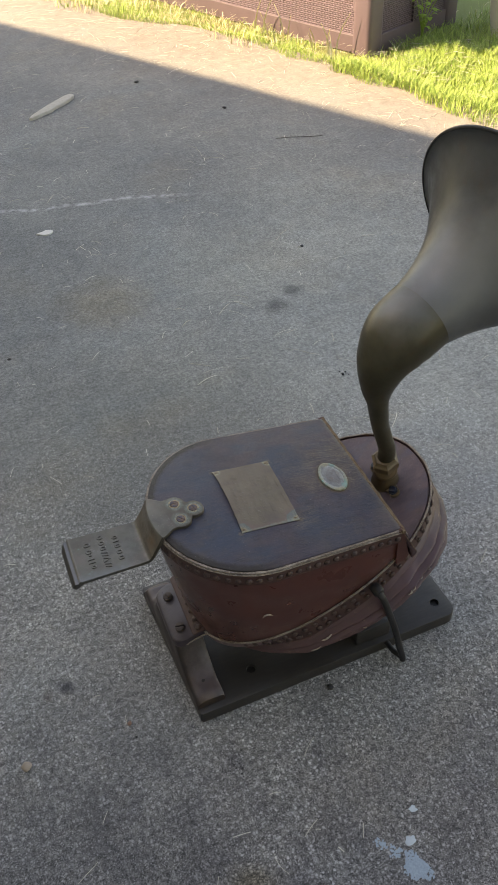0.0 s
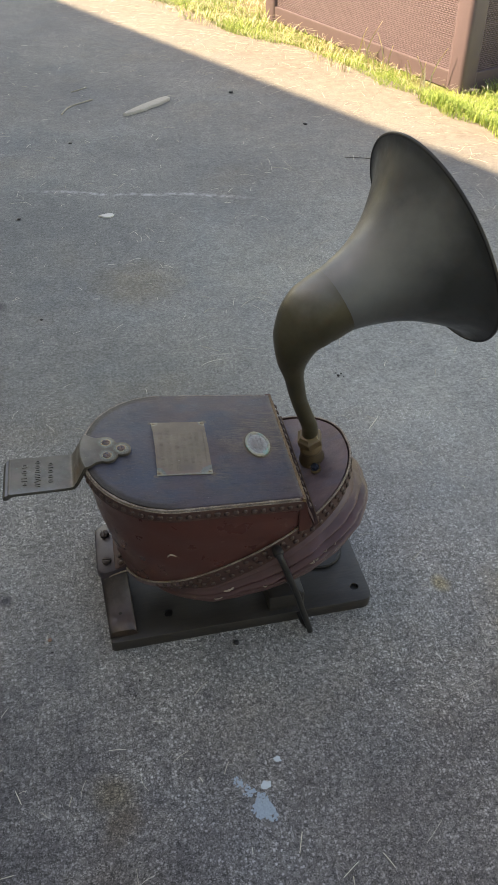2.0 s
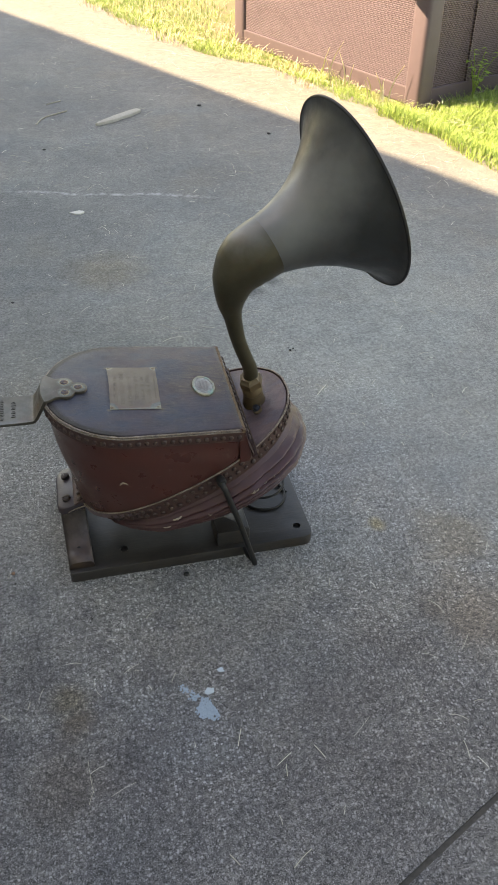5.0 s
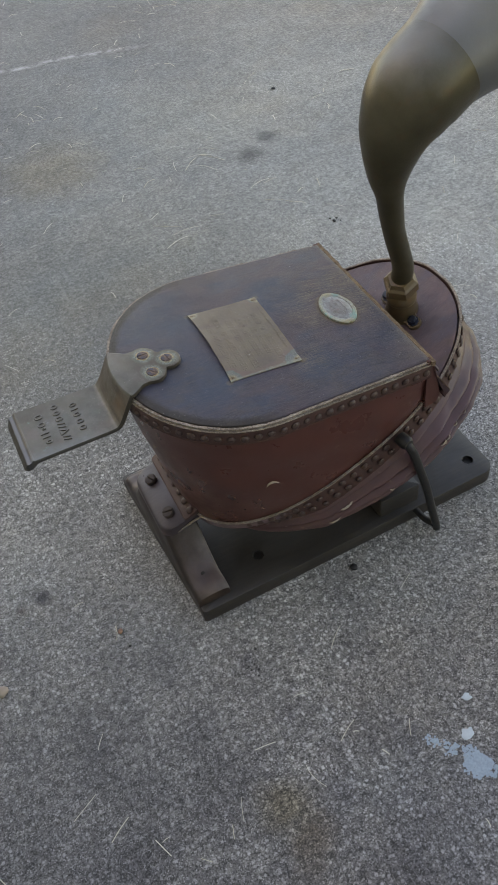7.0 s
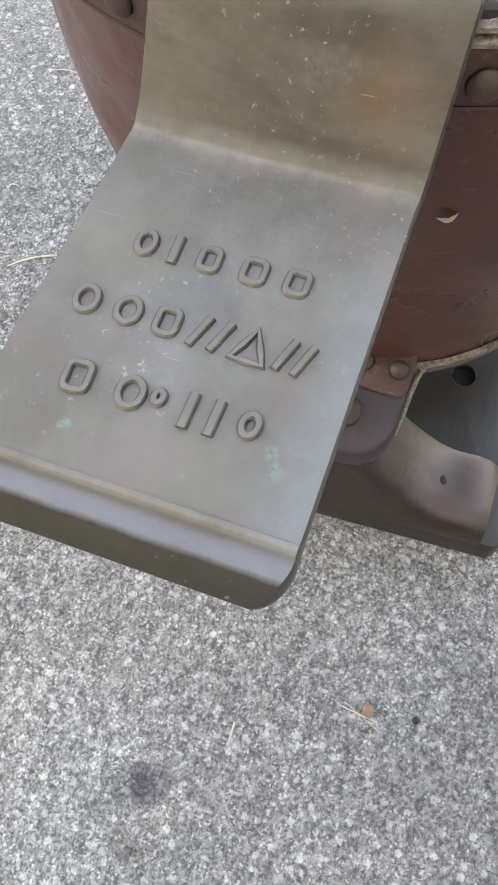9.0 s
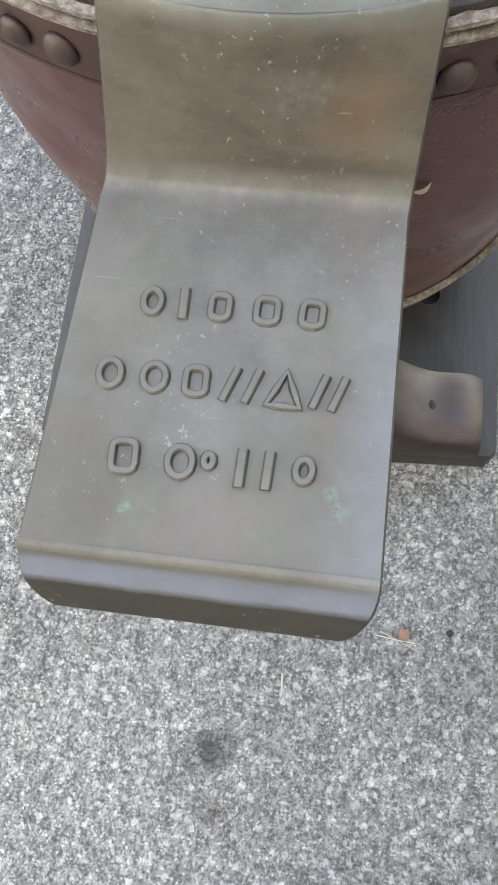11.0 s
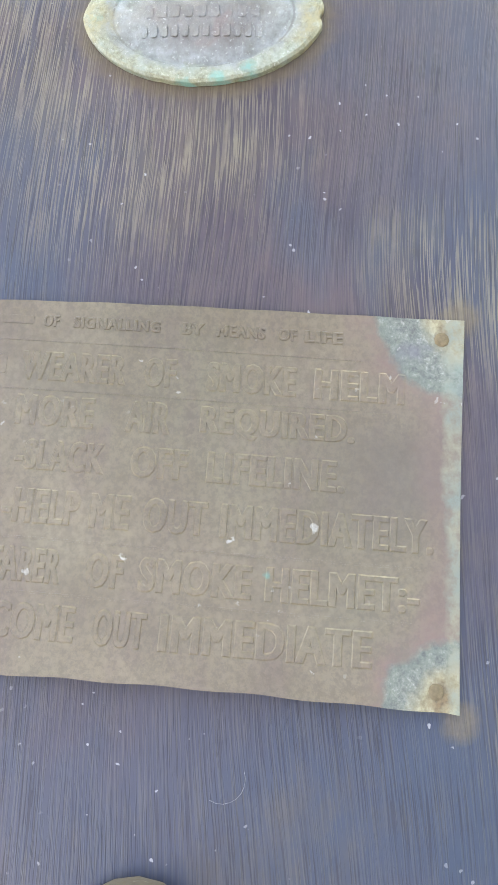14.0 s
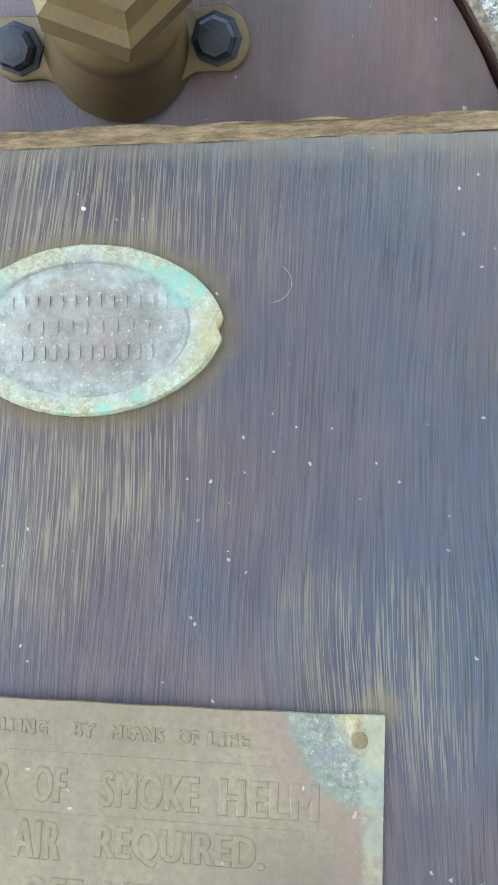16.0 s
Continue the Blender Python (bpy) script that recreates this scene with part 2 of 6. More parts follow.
def painted_board(name, wear, dark=(0.040, 0.030, 0.045), warm=(0.076, 0.051, 0.060), blue=(0.029, 0.044, 0.076), tint=(), grime=False, grain=1.0, gloss=0.35):
    """Dark stained board with open, dusty grain along x."""
    k = Mat(name, 0.36, spec=gloss)
    warp = k.noise(9, 1.5, 0.45, k.mapped((0.7, 1.0, 1)))
    vm = k.node("ShaderNodeVectorMath", operation="MULTIPLY_ADD")
    k.link(warp, vm.inputs[0])
    vm.inputs[1].default_value = (0.0, 0.028, 0.0)
    k.link(k.tc, vm.inputs[2])

    def hairs(sx, sy, lo, hi, loc=(0, 0, 0)):
        return k.step(k.noise(1.0, 1.0, 0.4, k.mapped((sx, sy, 30), src=vm.outputs[0], loc=loc)), lo, hi)

    fine = hairs(62, 3400, 0.540, 0.590)
    short = k.step(k.noise(1.0, 3, 0.6, k.mapped((150, 420, 90), loc=(2, 2, 0))), 0.38, 0.58, 0.55, 1.0)
    line = k.math("MULTIPLY", k.math("MAXIMUM", fine, k.math("MULTIPLY", hairs(52, 2600, 0.590, 0.635, (3, 5, 1)), 0.8)), short)
    pore = k.math("MULTIPLY", hairs(60, 3000, 0.54, 0.59, (9, 2, 4)), k.step(k.noise(60, 3), 0.34, 0.58))
    base = k.mix(k.step(k.noise(1.0, 5, 0.65, k.mapped((16, 30, 30))), 0.35, 0.65), dark, warm)
    base = k.mix(k.step(k.noise(1.0, 4, 0.6, k.mapped((13, 22, 20), loc=(3, 1, 0))), 0.49, 0.70), base, blue)
    for p, r in tint:
        base = k.mix(k.math("MULTIPLY", k.near((*p, 0.30), r, r * 0.6, 0.03, 18), 0.6), base, blue)
    brown = k.step(k.noise(1.0, 5, 0.7, k.mapped((24, 34, 30), loc=(8, 3, 0))), 0.50, 0.70)
    base = k.mix(k.math("MULTIPLY", brown, 0.45), base, (0.086, 0.062, 0.046))
    base = k.mix(k.math("MULTIPLY", pore, 0.48 * grain), base, (0.014, 0.012, 0.021))
    worn = k.step(k.noise(11, 4, 0.6, k.mapped((1, 1.2, 1), loc=(1, 5, 0))), 0.52, 0.90, 0.0, 0.30)
    for p, r in wear:
        worn = k.math("MAXIMUM", worn, k.near((*p, 0.29), r, r * 0.6, 0.016, 34))
    haze = k.math("MULTIPLY", worn, k.step(k.noise(1.0, 4, 0.65, k.mapped((40, 75, 60), loc=(1, 7, 2))), 0.42, 0.66))
    c = k.mix(k.math("MULTIPLY", haze, 0.30), base, (0.104, 0.086, 0.058))
    dust = k.math("MULTIPLY", line, k.math("ADD", k.math("MULTIPLY", worn, 0.36), 0.09 * grain))
    c = k.mix(dust, c, (0.245, 0.200, 0.135))
    if grime:
        # blackened, rubbed border along the round end
        m = k.node("ShaderNodeVectorMath", operation="LENGTH")
        k.link(k.mapped((1 / 0.1155, 1 / 0.1215, 0), loc=(0.085 / 0.1155, 0.012 / 0.1215, 0)), m.inputs[0])
        d = k.math("ADD", m.outputs["Value"], k.math("MULTIPLY", k.math("SUBTRACT", k.noise(120, 5, 0.7), 0.5), 0.06))
        x = k.node("ShaderNodeSeparateXYZ")
        k.link(k.tc, x.inputs[0])
        edge = k.math("MULTIPLY", k.step(d, 0.905, 0.950), k.step(x.outputs[0], -0.07, -0.11))
        c = k.mix(k.math("MULTIPLY", edge, 0.95), c, k.mix(k.noise(260, 4, 0.7), (0.008, 0.006, 0.006), (0.040, 0.029, 0.022)))
        # fibres and dust rubbed into the margin beside the hinge strap, and rust and dirt round the oval plate
        pale_mask = k.step(k.math("ADD", x.outputs[0], k.math("MULTIPLY", k.math("SUBTRACT", k.noise(110, 5, 0.7), 0.5), 0.012)), 0.0770, 0.0810)
        c = k.mix(k.math("MULTIPLY", pale_mask, 0.36), c, k.mix(k.noise(300, 4, 0.7), (0.090, 0.074, 0.058), (0.200, 0.165, 0.125)))
        for p, q in (((-0.0286, -0.0724, 0.2948), 0.0034), ((-0.1060, -0.0704, 0.3023), 0.0032), ((-0.0256, 0.0414, 0.2945), 0.0030), ((-0.1043, 0.0434, 0.3021), 0.0026)):
            c = k.mix(k.math("MULTIPLY", k.near(p, q, q * 0.4, 0.003, 160), 0.45), c, k.mix(k.noise(380, 4, 0.7), (0.070, 0.046, 0.026), (0.210, 0.155, 0.085)))
        ring = k.node("ShaderNodeVectorMath", operation="LENGTH")
        k.link(k.mapped((1 / 0.0182, 1 / 0.0276, 0), loc=(-0.0431 / 0.0182, 0.0153 / 0.0276, 0)), ring.inputs[0])
        rd = k.math("ADD", ring.outputs["Value"], k.math("MULTIPLY", k.math("SUBTRACT", k.noise(140, 5, 0.7), 0.5), 0.35))
        c = k.mix(k.math("MULTIPLY", k.step(rd, 1.18, 1.02), 0.6), c, k.mix(k.noise(340, 4, 0.7), (0.062, 0.042, 0.026), (0.165, 0.122, 0.070)))
    # dust specks and lint
    jig = k.node("ShaderNodeVectorMath", operation="MULTIPLY_ADD")
    nn = k.node("ShaderNodeTexNoise")
    k.link(k.tc, nn.inputs["Vector"])
    nn.inputs["Scale"].default_value = 900
    k.link(nn.outputs["Color"], jig.inputs[0])
    jig.inputs[1].default_value = (0.0012, 0.0012, 0.0012)
    k.link(k.tc, jig.inputs[2])
    small = k.math("MULTIPLY", k.step(k.voronoi(230, jig.outputs[0]), 0.09, 0.06), k.step(k.noise(34, 3, 0.6), 0.44, 0.60))
    big = k.math("MULTIPLY", k.step(k.voronoi(62, jig.outputs[0]), 0.040, 0.030), k.step(k.noise(40, 2, 0.5, k.mapped((1, 1, 1), loc=(5, 5, 5))), 0.50, 0.56))
    c = k.mix(k.math("MAXIMUM", k.math("MULTIPLY", small, 0.55), k.math("MULTIPLY", big, 0.8)), c, (0.42, 0.41, 0.43))
    r = k.step(k.math("ADD", k.noise(20, 4, 0.6), k.math("MULTIPLY", worn, 0.35)), 0.3, 0.9, 0.38, 0.62)
    return k.done(c, k.math("SUBTRACT", line, pore), 0.35, 0.0003, rough=r)


def leather(name, a, b, rough=0.5, scuffs=True):
    k = Mat(name, rough)
    c = k.mix(k.noise(22, 5, 0.65), a, b)
    c = k.mix(k.math("MULTIPLY", k.step(k.noise(5, 3, 0.5), 0.4, 0.7), 0.5), c, k.mix(1.0, c, (0.55, 0.5, 0.5), "MULTIPLY"))
    if scuffs:
        s = k.step(k.noise(1, 5, 0.75, k.mapped((60, 60, 130))), 0.60, 0.68)
        s = k.math("MULTIPLY", s, k.step(k.noise(9, 3), 0.46, 0.62))
        c = k.mix(k.math("MULTIPLY", s, 0.36), c, (0.22, 0.14, 0.10))
        cut = k.step(k.noise(1, 2, 0.5, k.mapped((30, 30, 520), rot=(0, 0.5, 0))), 0.70, 0.74)
        cut = k.math("MULTIPLY", k.math("MAXIMUM", cut, k.step(k.noise(1, 2, 0.5, k.mapped((420, 420, 60), loc=(3, 1, 7))), 0.74, 0.78)), k.step(k.noise(12, 3, 0.6, k.mapped((1, 1, 1), loc=(5, 1, 2))), 0.48, 0.60))
        c = k.mix(k.math("MULTIPLY", cut, 0.40), c, (0.30, 0.20, 0.15))
    k.b.inputs["Sheen Weight"].default_value, k.b.inputs["Sheen Roughness"].default_value, k.b.inputs["Sheen Tint"].default_value = 0.045, 0.45, (1.0, 0.70, 0.64, 1)
    pores = k.voronoi(700)
    h = k.math("ADD", k.math("MULTIPLY", pores, 0.4), k.noise(60, 4, 0.6))
    r = k.step(k.noise(30, 4, 0.6), 0.3, 0.75, rough - 0.12, rough + 0.18)
    return k.done(c, h, 0.22, 0.0006, rough=r)


def raw_edge():
    k = Mat("raw_leather_edge", 0.9)
    n = k.noise(1.0, 5, 0.75, k.mapped((420, 420, 1400)))
    c = k.ramp(k.math("ADD", k.math("MULTIPLY", n, 0.6), k.math("MULTIPLY", k.noise(45, 5, 0.7), 0.4)), [(0.32, (0.060, 0.040, 0.030)), (0.46, (0.180, 0.138, 0.112)), (0.62, (0.41, 0.345, 0.288))])
    return k.done(c, n, 0.9, 0.0012)


def fibre_edge():
    k = Mat("brown_fibrous_edge", 0.95)
    n = k.noise(1.0, 5, 0.75, k.mapped((700, 160, 500)))
    c = k.ramp(n, [(0.30, (0.050, 0.031, 0.019)), (0.48, (0.150, 0.096, 0.058)), (0.68, (0.27, 0.182, 0.110))])
    return k.done(c, n, 1.0, 0.0012)


def batten_wood():
    """Brown-black wood, turned pale pinkish brown where its faces look up."""
    k = Mat("pale_topped_batten_wood", 0.45, spec=0.4)
    g = k.noise(1.0, 4, 0.6, k.mapped((230, 26, 230)))
    c = k.mix(g, (0.014, 0.0090, 0.0078), (0.038, 0.024, 0.020))
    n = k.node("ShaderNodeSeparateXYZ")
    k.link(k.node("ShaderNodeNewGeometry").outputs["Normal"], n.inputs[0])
    pale_mask = k.step(k.math("ADD", n.outputs[2], k.math("MULTIPLY", k.math("SUBTRACT", k.noise(60, 5, 0.7), 0.5), 0.5)), 0.52, 0.80)
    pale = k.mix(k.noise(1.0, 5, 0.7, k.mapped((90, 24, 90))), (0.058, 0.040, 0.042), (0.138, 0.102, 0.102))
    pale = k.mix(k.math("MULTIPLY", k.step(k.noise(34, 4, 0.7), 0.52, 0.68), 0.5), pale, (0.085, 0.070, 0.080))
    c = k.mix(k.math("MULTIPLY", pale_mask, 0.65), c, pale)
    for place in ((-0.184, -0.107, 0.034), (-0.190, 0.116, 0.034)):
        c = k.mix(k.math("MULTIPLY", k.near(place, 0.009, 0.007, 0.010, 70), 0.16), c, k.mix(k.noise(180, 4, 0.7), (0.13, 0.085, 0.045), (0.26, 0.185, 0.105)))
    return k.done(c, g, 0.25, 0.0006, rough=k.step(k.noise(25, 4), 0.3, 0.8, 0.34, 0.62))


def dark_wood(name, a, b, rough=0.5, spec=0.22):
    k = Mat(name, rough, spec=spec)
    g = k.noise(1.0, 4, 0.6, k.mapped((40, 260, 260)))
    c = k.mix(g, a, b)
    c = k.mix(k.math("MULTIPLY", k.step(k.noise(16, 5, 0.7), 0.55, 0.75), 0.5), c, k.mix(1.0, c, (2.2, 1.7, 1.3), "MULTIPLY"))
    return k.done(c, g, 0.35, 0.0008, rough=k.step(k.noise(25, 4), 0.3, 0.8, rough - 0.15, rough + 0.2))


def brass(name, a, b, rough=0.42, metal=0.75, verdigris=(), scale=24.0, rings=(), blotch=0.3, flecks=0.7, dusty_haze=(), spots=()):
    k = Mat(name, rough, metal)
    c = k.mix(k.noise(scale, 5, 0.65), a, b)
    c = k.mix(k.math("MULTIPLY", k.step(k.noise(scale * 2.2, 4, 0.6, k.mapped((1, 1, 1), loc=(2, 8, 1))), 0.55, 0.7), 0.45), c, k.mix(1.0, c, (1.25, 0.86, 0.72), "MULTIPLY"))
    c = k.mix(k.math("MULTIPLY", k.step(k.noise(scale * 0.7, 5, 0.7, k.mapped((1, 1, 1), loc=(5, 2, 9))), 0.42, 0.72), blotch), c, k.mix(1.0, c, (0.50, 0.44, 0.36), "MULTIPLY"))
    m = None
    for place, r, col, wob in verdigris:
        f = k.math("MULTIPLY", k.near(place, r, r * 0.25, wob, 160), k.step(k.noise(520, 4, 0.75), 0.38, 0.56))
        cc = k.mix(k.noise(330, 4, 0.7), tuple(v * 0.45 for v in col), tuple(min(1, v * 1.35) for v in col))
        c = k.mix(f, c, cc)
        m = f if m is None else k.math("MAXIMUM", m, f)
    for place, r, col in rings:
        f = k.math("MULTIPLY", k.near(place, r, r * 0.3, 0.0018, 300), k.step(k.noise(700, 3, 0.7), 0.30, 0.50))
        c = k.mix(f, c, k.mix(k.noise(400, 3, 0.6), col, tuple(v * 0.4 for v in col)))
        m = f if m is None else k.math("MAXIMUM", m, f)
    c = k.mix(k.math("MULTIPLY", k.step(k.noise(scale * 3.1, 6, 0.7, k.mapped((1, 1, 1), loc=(1, 1, 4))), 0.46, 0.72), 0.30), c, k.mix(1.0, c, (0.86, 1.06, 0.92), "MULTIPLY"))
    c = k.mix(k.math("MULTIPLY", k.step(k.noise(900, 2, 0.6), 0.35, 0.65), 0.16), c, k.mix(1.0, c, (0.6, 0.6, 0.6), "MULTIPLY"))
    fine = k.noise(520, 3, 0.6)
    specks = k.math("MULTIPLY", k.step(k.math("ADD", k.voronoi(210), k.math("MULTIPLY", k.noise(1500, 2), 0.12)), 0.155, 0.12), k.step(k.noise(90, 2), 0.50, 0.54))
    c = k.mix(k.math("MULTIPLY", specks, flecks), c, (0.40, 0.38, 0.34))
    # dusty grey film, with reflected sky haze put into the colour
    for place, r, amt in dusty_haze:
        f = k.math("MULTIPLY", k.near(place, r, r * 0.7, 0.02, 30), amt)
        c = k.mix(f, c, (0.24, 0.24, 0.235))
    for place, r in spots:
        f = k.near(place, r, r * 0.3, 0.003, 240)
        c = k.mix(k.math("MULTIPLY", f, 0.85), c, (0.020, 0.013, 0.006))
    metalv = k.step(m, 0, 1, metal, 0.0) if m is not None else None
    return k.done(c, k.math("ADD", fine, k.noise(55, 4)), 0.22, 0.0006, rough=k.step(k.noise(38, 5, 0.6), 0.3, 0.75, rough - 0.1, rough + 0.16), metal=metalv)


def plain(name, col, rough=0.6, metal=0.0, vary=0.25, scale=40.0):
    k = Mat(name, rough, metal)
    lo, hi = tuple(x * (1 - vary) for x in col), tuple(min(1, x * (1 + vary)) for x in col)
    return k.done(k.mix(k.noise(scale, 5, 0.65), lo, hi), k.noise(scale * 4, 4, 0.6), 0.3, 0.0008)


M_CONC, M_SOIL = concrete(), soil()
M_BOARD = painted_board("stained_board", (((0.068, -0.004), 0.026), ((0.066, -0.022), 0.022), ((0.030, 0.008), 0.020), ((0.016, -0.020), 0.018), ((0.008, 0.0), 0.020), ((-0.022, -0.070), 0.016), ((-0.020, -0.078), 0.008), ((-0.105, -0.077), 0.012), ((-0.030, -0.079), 0.006), ((0.075, 0.03), 0.03), ((0.04, 0.03), 0.02)), tint=(((-0.135, -0.06), 0.055), ((-0.16, 0.05), 0.05), ((0.0, -0.10), 0.04), ((0.065, -0.075), 0.030), ((-0.01, 0.03), 0.03), ((-0.125, -0.045), 0.028), ((-0.018, -0.088), 0.018), ((0.030, -0.050), 0.014)), grime=True)
M_MID = painted_board("wine_stained_board", (), (0.086, 0.057, 0.066), (0.168, 0.106, 0.110), (0.094, 0.080, 0.110), grain=0.3)
M_LEATHER = leather("oxblood_leather", (0.038, 0.0116, 0.0092), (0.100, 0.0268, 0.0188), 0.32)
M_FOLD = leather("maroon_leather", (0.034, 0.0120, 0.0135), (0.100, 0.036, 0.038), 0.40)
M_STRIP = leather("dark_leather_strip", (0.034, 0.0145, 0.012), (0.074, 0.031, 0.025), 0.55)
M_EDGE, M_FIBRE = raw_edge(), fibre_edge()
M_BLACK = dark_wood("black_painted_wood", (0.0118, 0.0096, 0.0082), (0.034, 0.0280, 0.0235), 0.46, 0.55)
M_BROWN = dark_wood("worn_brown_wood", (0.029, 0.0180, 0.0175), (0.096, 0.067, 0.065), 0.50)
M_BATTEN = batten_wood()
M_TONGUE = dark_wood("dark_tongue_wood", (0.024, 0.017, 0.021), (0.054, 0.040, 0.047), 0.40, 0.40)


def ordered(k, axis, src=None):
    n = k.node("ShaderNodeSeparateXYZ")
    k.link(src or k.tc, n.inputs[0])
    return n.outputs[axis]


def halo(k, c, place, r_screw, r_out, wob):
    """Granular pale crust round a screw with a rusty inner ring; gives the colour and how much is crusted."""
    gran = k.noise(900, 4, 0.75)
    crust = k.math("MULTIPLY", k.near(place, r_out, r_out * 0.22, wob, 260), k.step(gran, 0.44, 0.56))
    c = k.mix(k.math("MULTIPLY", k.near(place, r_out, r_out * 0.3, wob, 120), 0.55), c, (0.125, 0.150, 0.128))
    c = k.mix(k.math("MULTIPLY", crust, 0.85), c, k.mix(k.noise(420, 4, 0.7), (0.135, 0.172, 0.150), (0.325, 0.338, 0.292)))
    ring = k.math("MULTIPLY", k.near(place, r_screw * 1.28, r_screw * 0.12, r_screw * 0.22, 420), k.step(k.noise(330, 4, 0.7), 0.40, 0.52))
    c = k.mix(ring, c, k.mix(k.step(k.noise(380, 4, 0.7), 0.40, 0.60), (0.30, 0.165, 0.065), (0.34, 0.285, 0.185)))
    return c, k.math("MAXIMUM", crust, ring)


def pedal_brass():
    k = Mat("patinated_brass", 0.5, 0.26, spec=0.25)
    c = k.mix(k.step(k.noise(38, 6, 0.7), 0.32, 0.68), (0.112, 0.106, 0.094), (0.192, 0.181, 0.163))
    c = k.mix(k.math("MULTIPLY", k.step(k.noise(24, 4, 0.6, k.mapped((1, 1, 1), loc=(2, 8, 1))), 0.48, 0.66), 0.5), c, (0.155, 0.140, 0.105))
    c = k.mix(k.math("MULTIPLY", k.step(k.noise(30, 5, 0.65, k.mapped((1, 1, 1), loc=(7, 3, 3))), 0.52, 0.68), 0.4), c, (0.165, 0.128, 0.118))
    z, x = ordered(k, 2), ordered(k, 0)
    c = k.mix(k.math("MULTIPLY", k.step(k.noise(17, 5, 0.6, k.mapped((1, 1, 1), loc=(1, 4, 2))), 0.42, 0.62), 0.5), c, (0.098, 0.086, 0.068))
    pale = k.math("MULTIPLY", k.step(k.math("ADD", ordered(k, 1), k.math("MULTIPLY", k.math("SUBTRACT", k.noise(70, 5, 0.7), 0.5), 0.022)), -0.036, -0.046), k.step(x, -0.235, -0.250))
    c = k.mix(k.math("MULTIPLY", pale, 0.6), c, k.mix(k.noise(120, 4, 0.7), (0.120, 0.128, 0.126), (0.225, 0.240, 0.245)))
    c = k.mix(k.math("MULTIPLY", k.step(k.noise(40, 4, 0.6, k.mapped((1, 1, 1), loc=(6, 1, 8))), 0.52, 0.68), 0.38), c, (0.180, 0.138, 0.128))
    c = k.mix(k.math("MULTIPLY", k.step(k.noise(46, 4, 0.6, k.mapped((1, 1, 1), loc=(2, 9, 3))), 0.54, 0.70), 0.35), c, (0.140, 0.158, 0.128))
    # riser's shade put into its colour, streaked across, with a smear and scratches
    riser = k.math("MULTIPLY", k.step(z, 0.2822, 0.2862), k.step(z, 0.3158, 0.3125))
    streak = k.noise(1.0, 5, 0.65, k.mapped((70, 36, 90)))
    riser_shade = k.mix(k.step(k.math("ADD", k.math("MULTIPLY", streak, 0.6), k.math("MULTIPLY", k.noise(48, 5, 0.7, k.mapped((1, 1, 1), loc=(4, 4, 1))), 0.4)), 0.38, 0.62), (0.070, 0.055, 0.041), (0.142, 0.115, 0.090))
    c = k.mix(k.math("MULTIPLY", riser, 0.82), c, riser_shade)
    smear = k.math("MULTIPLY", k.near((-0.2075, -0.0225, 0.300), 0.004, 0.004, 0.012, 90), k.step(k.noise(210, 5, 0.75), 0.38, 0.62))
    c = k.mix(k.math("MULTIPLY", smear, 0.4), c, (0.26, 0.26, 0.25))
    c = k.mix(k.math("MULTIPLY", k.near((-0.208, -0.036, 0.297), 0.007, 0.006, 0.012, 80), k.math("MULTIPLY", riser, 0.5)), c, (0.19, 0.105, 0.055))
    # paler along the lower bend and on the ridge before the lip
    bend = k.step(k.math("ABSOLUTE", k.math("ADD", x, k.math("ADD", 0.2190, k.math("MULTIPLY", k.math("SUBTRACT", k.noise(90, 4), 0.5), 0.008)))), 0.0032, 0.0008)
    ridge = k.step(k.math("ABSOLUTE", k.math("ADD", x, 0.3030)), 0.0016, 0.0004)
    c = k.mix(k.math("MULTIPLY", k.math("MAXIMUM", bend, ridge), k.step(k.noise(150, 4, 0.7), 0.36, 0.75, 0.0, 0.30)), c, (0.30, 0.27, 0.23))
    # bluish sky reflection put into the lip's colour; nose below it dark brown
    lip = k.step(x, -0.3042, -0.3056)
    c = k.mix(k.math("MULTIPLY", lip, 0.85), c, k.mix(k.step(k.math("ADD", x, k.math("MULTIPLY", k.math("SUBTRACT", k.noise(120, 4, 0.6), 0.5), 0.0012)), -0.3086, -0.3098), k.mix(k.noise(90, 5, 0.7), (0.098, 0.100, 0.112), (0.172, 0.185, 0.222)), k.mix(k.noise(70, 5, 0.7), (0.018, 0.015, 0.011), (0.050, 0.043, 0.033))))
    # shade of the side edges, painted dark by the way they face
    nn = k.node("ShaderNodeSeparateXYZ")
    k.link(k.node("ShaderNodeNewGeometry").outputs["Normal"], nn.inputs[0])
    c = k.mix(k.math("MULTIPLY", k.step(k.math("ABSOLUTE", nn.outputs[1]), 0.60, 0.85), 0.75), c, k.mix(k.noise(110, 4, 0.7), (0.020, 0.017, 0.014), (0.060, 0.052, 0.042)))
    m = None
    for place in ((-0.168, -0.0008, 0.3130), (-0.168, -0.0276, 0.3130), (-0.148, -0.0142, 0.3112)):
        c, f = halo(k, c, place, 0.0056, 0.0096, 0.0045)
        m = f if m is None else k.math("MAXIMUM", m, f)
    for place, r in (((-0.2895, -0.039, 0.281), 0.0016), ((-0.247, -0.0495, 0.278), 0.0010), ((-0.296, -0.022, 0.283), 0.0010), ((-0.2935, 0.004, 0.282), 0.0008), ((-0.264, -0.0455, 0.280), 0.0014), ((-0.286, -0.037, 0.281), 0.0014)):
        f = k.math("MULTIPLY", k.near(place, r, r * 0.4, 0.002, 300), k.step(k.noise(700, 3, 0.7), 0.40, 0.54))
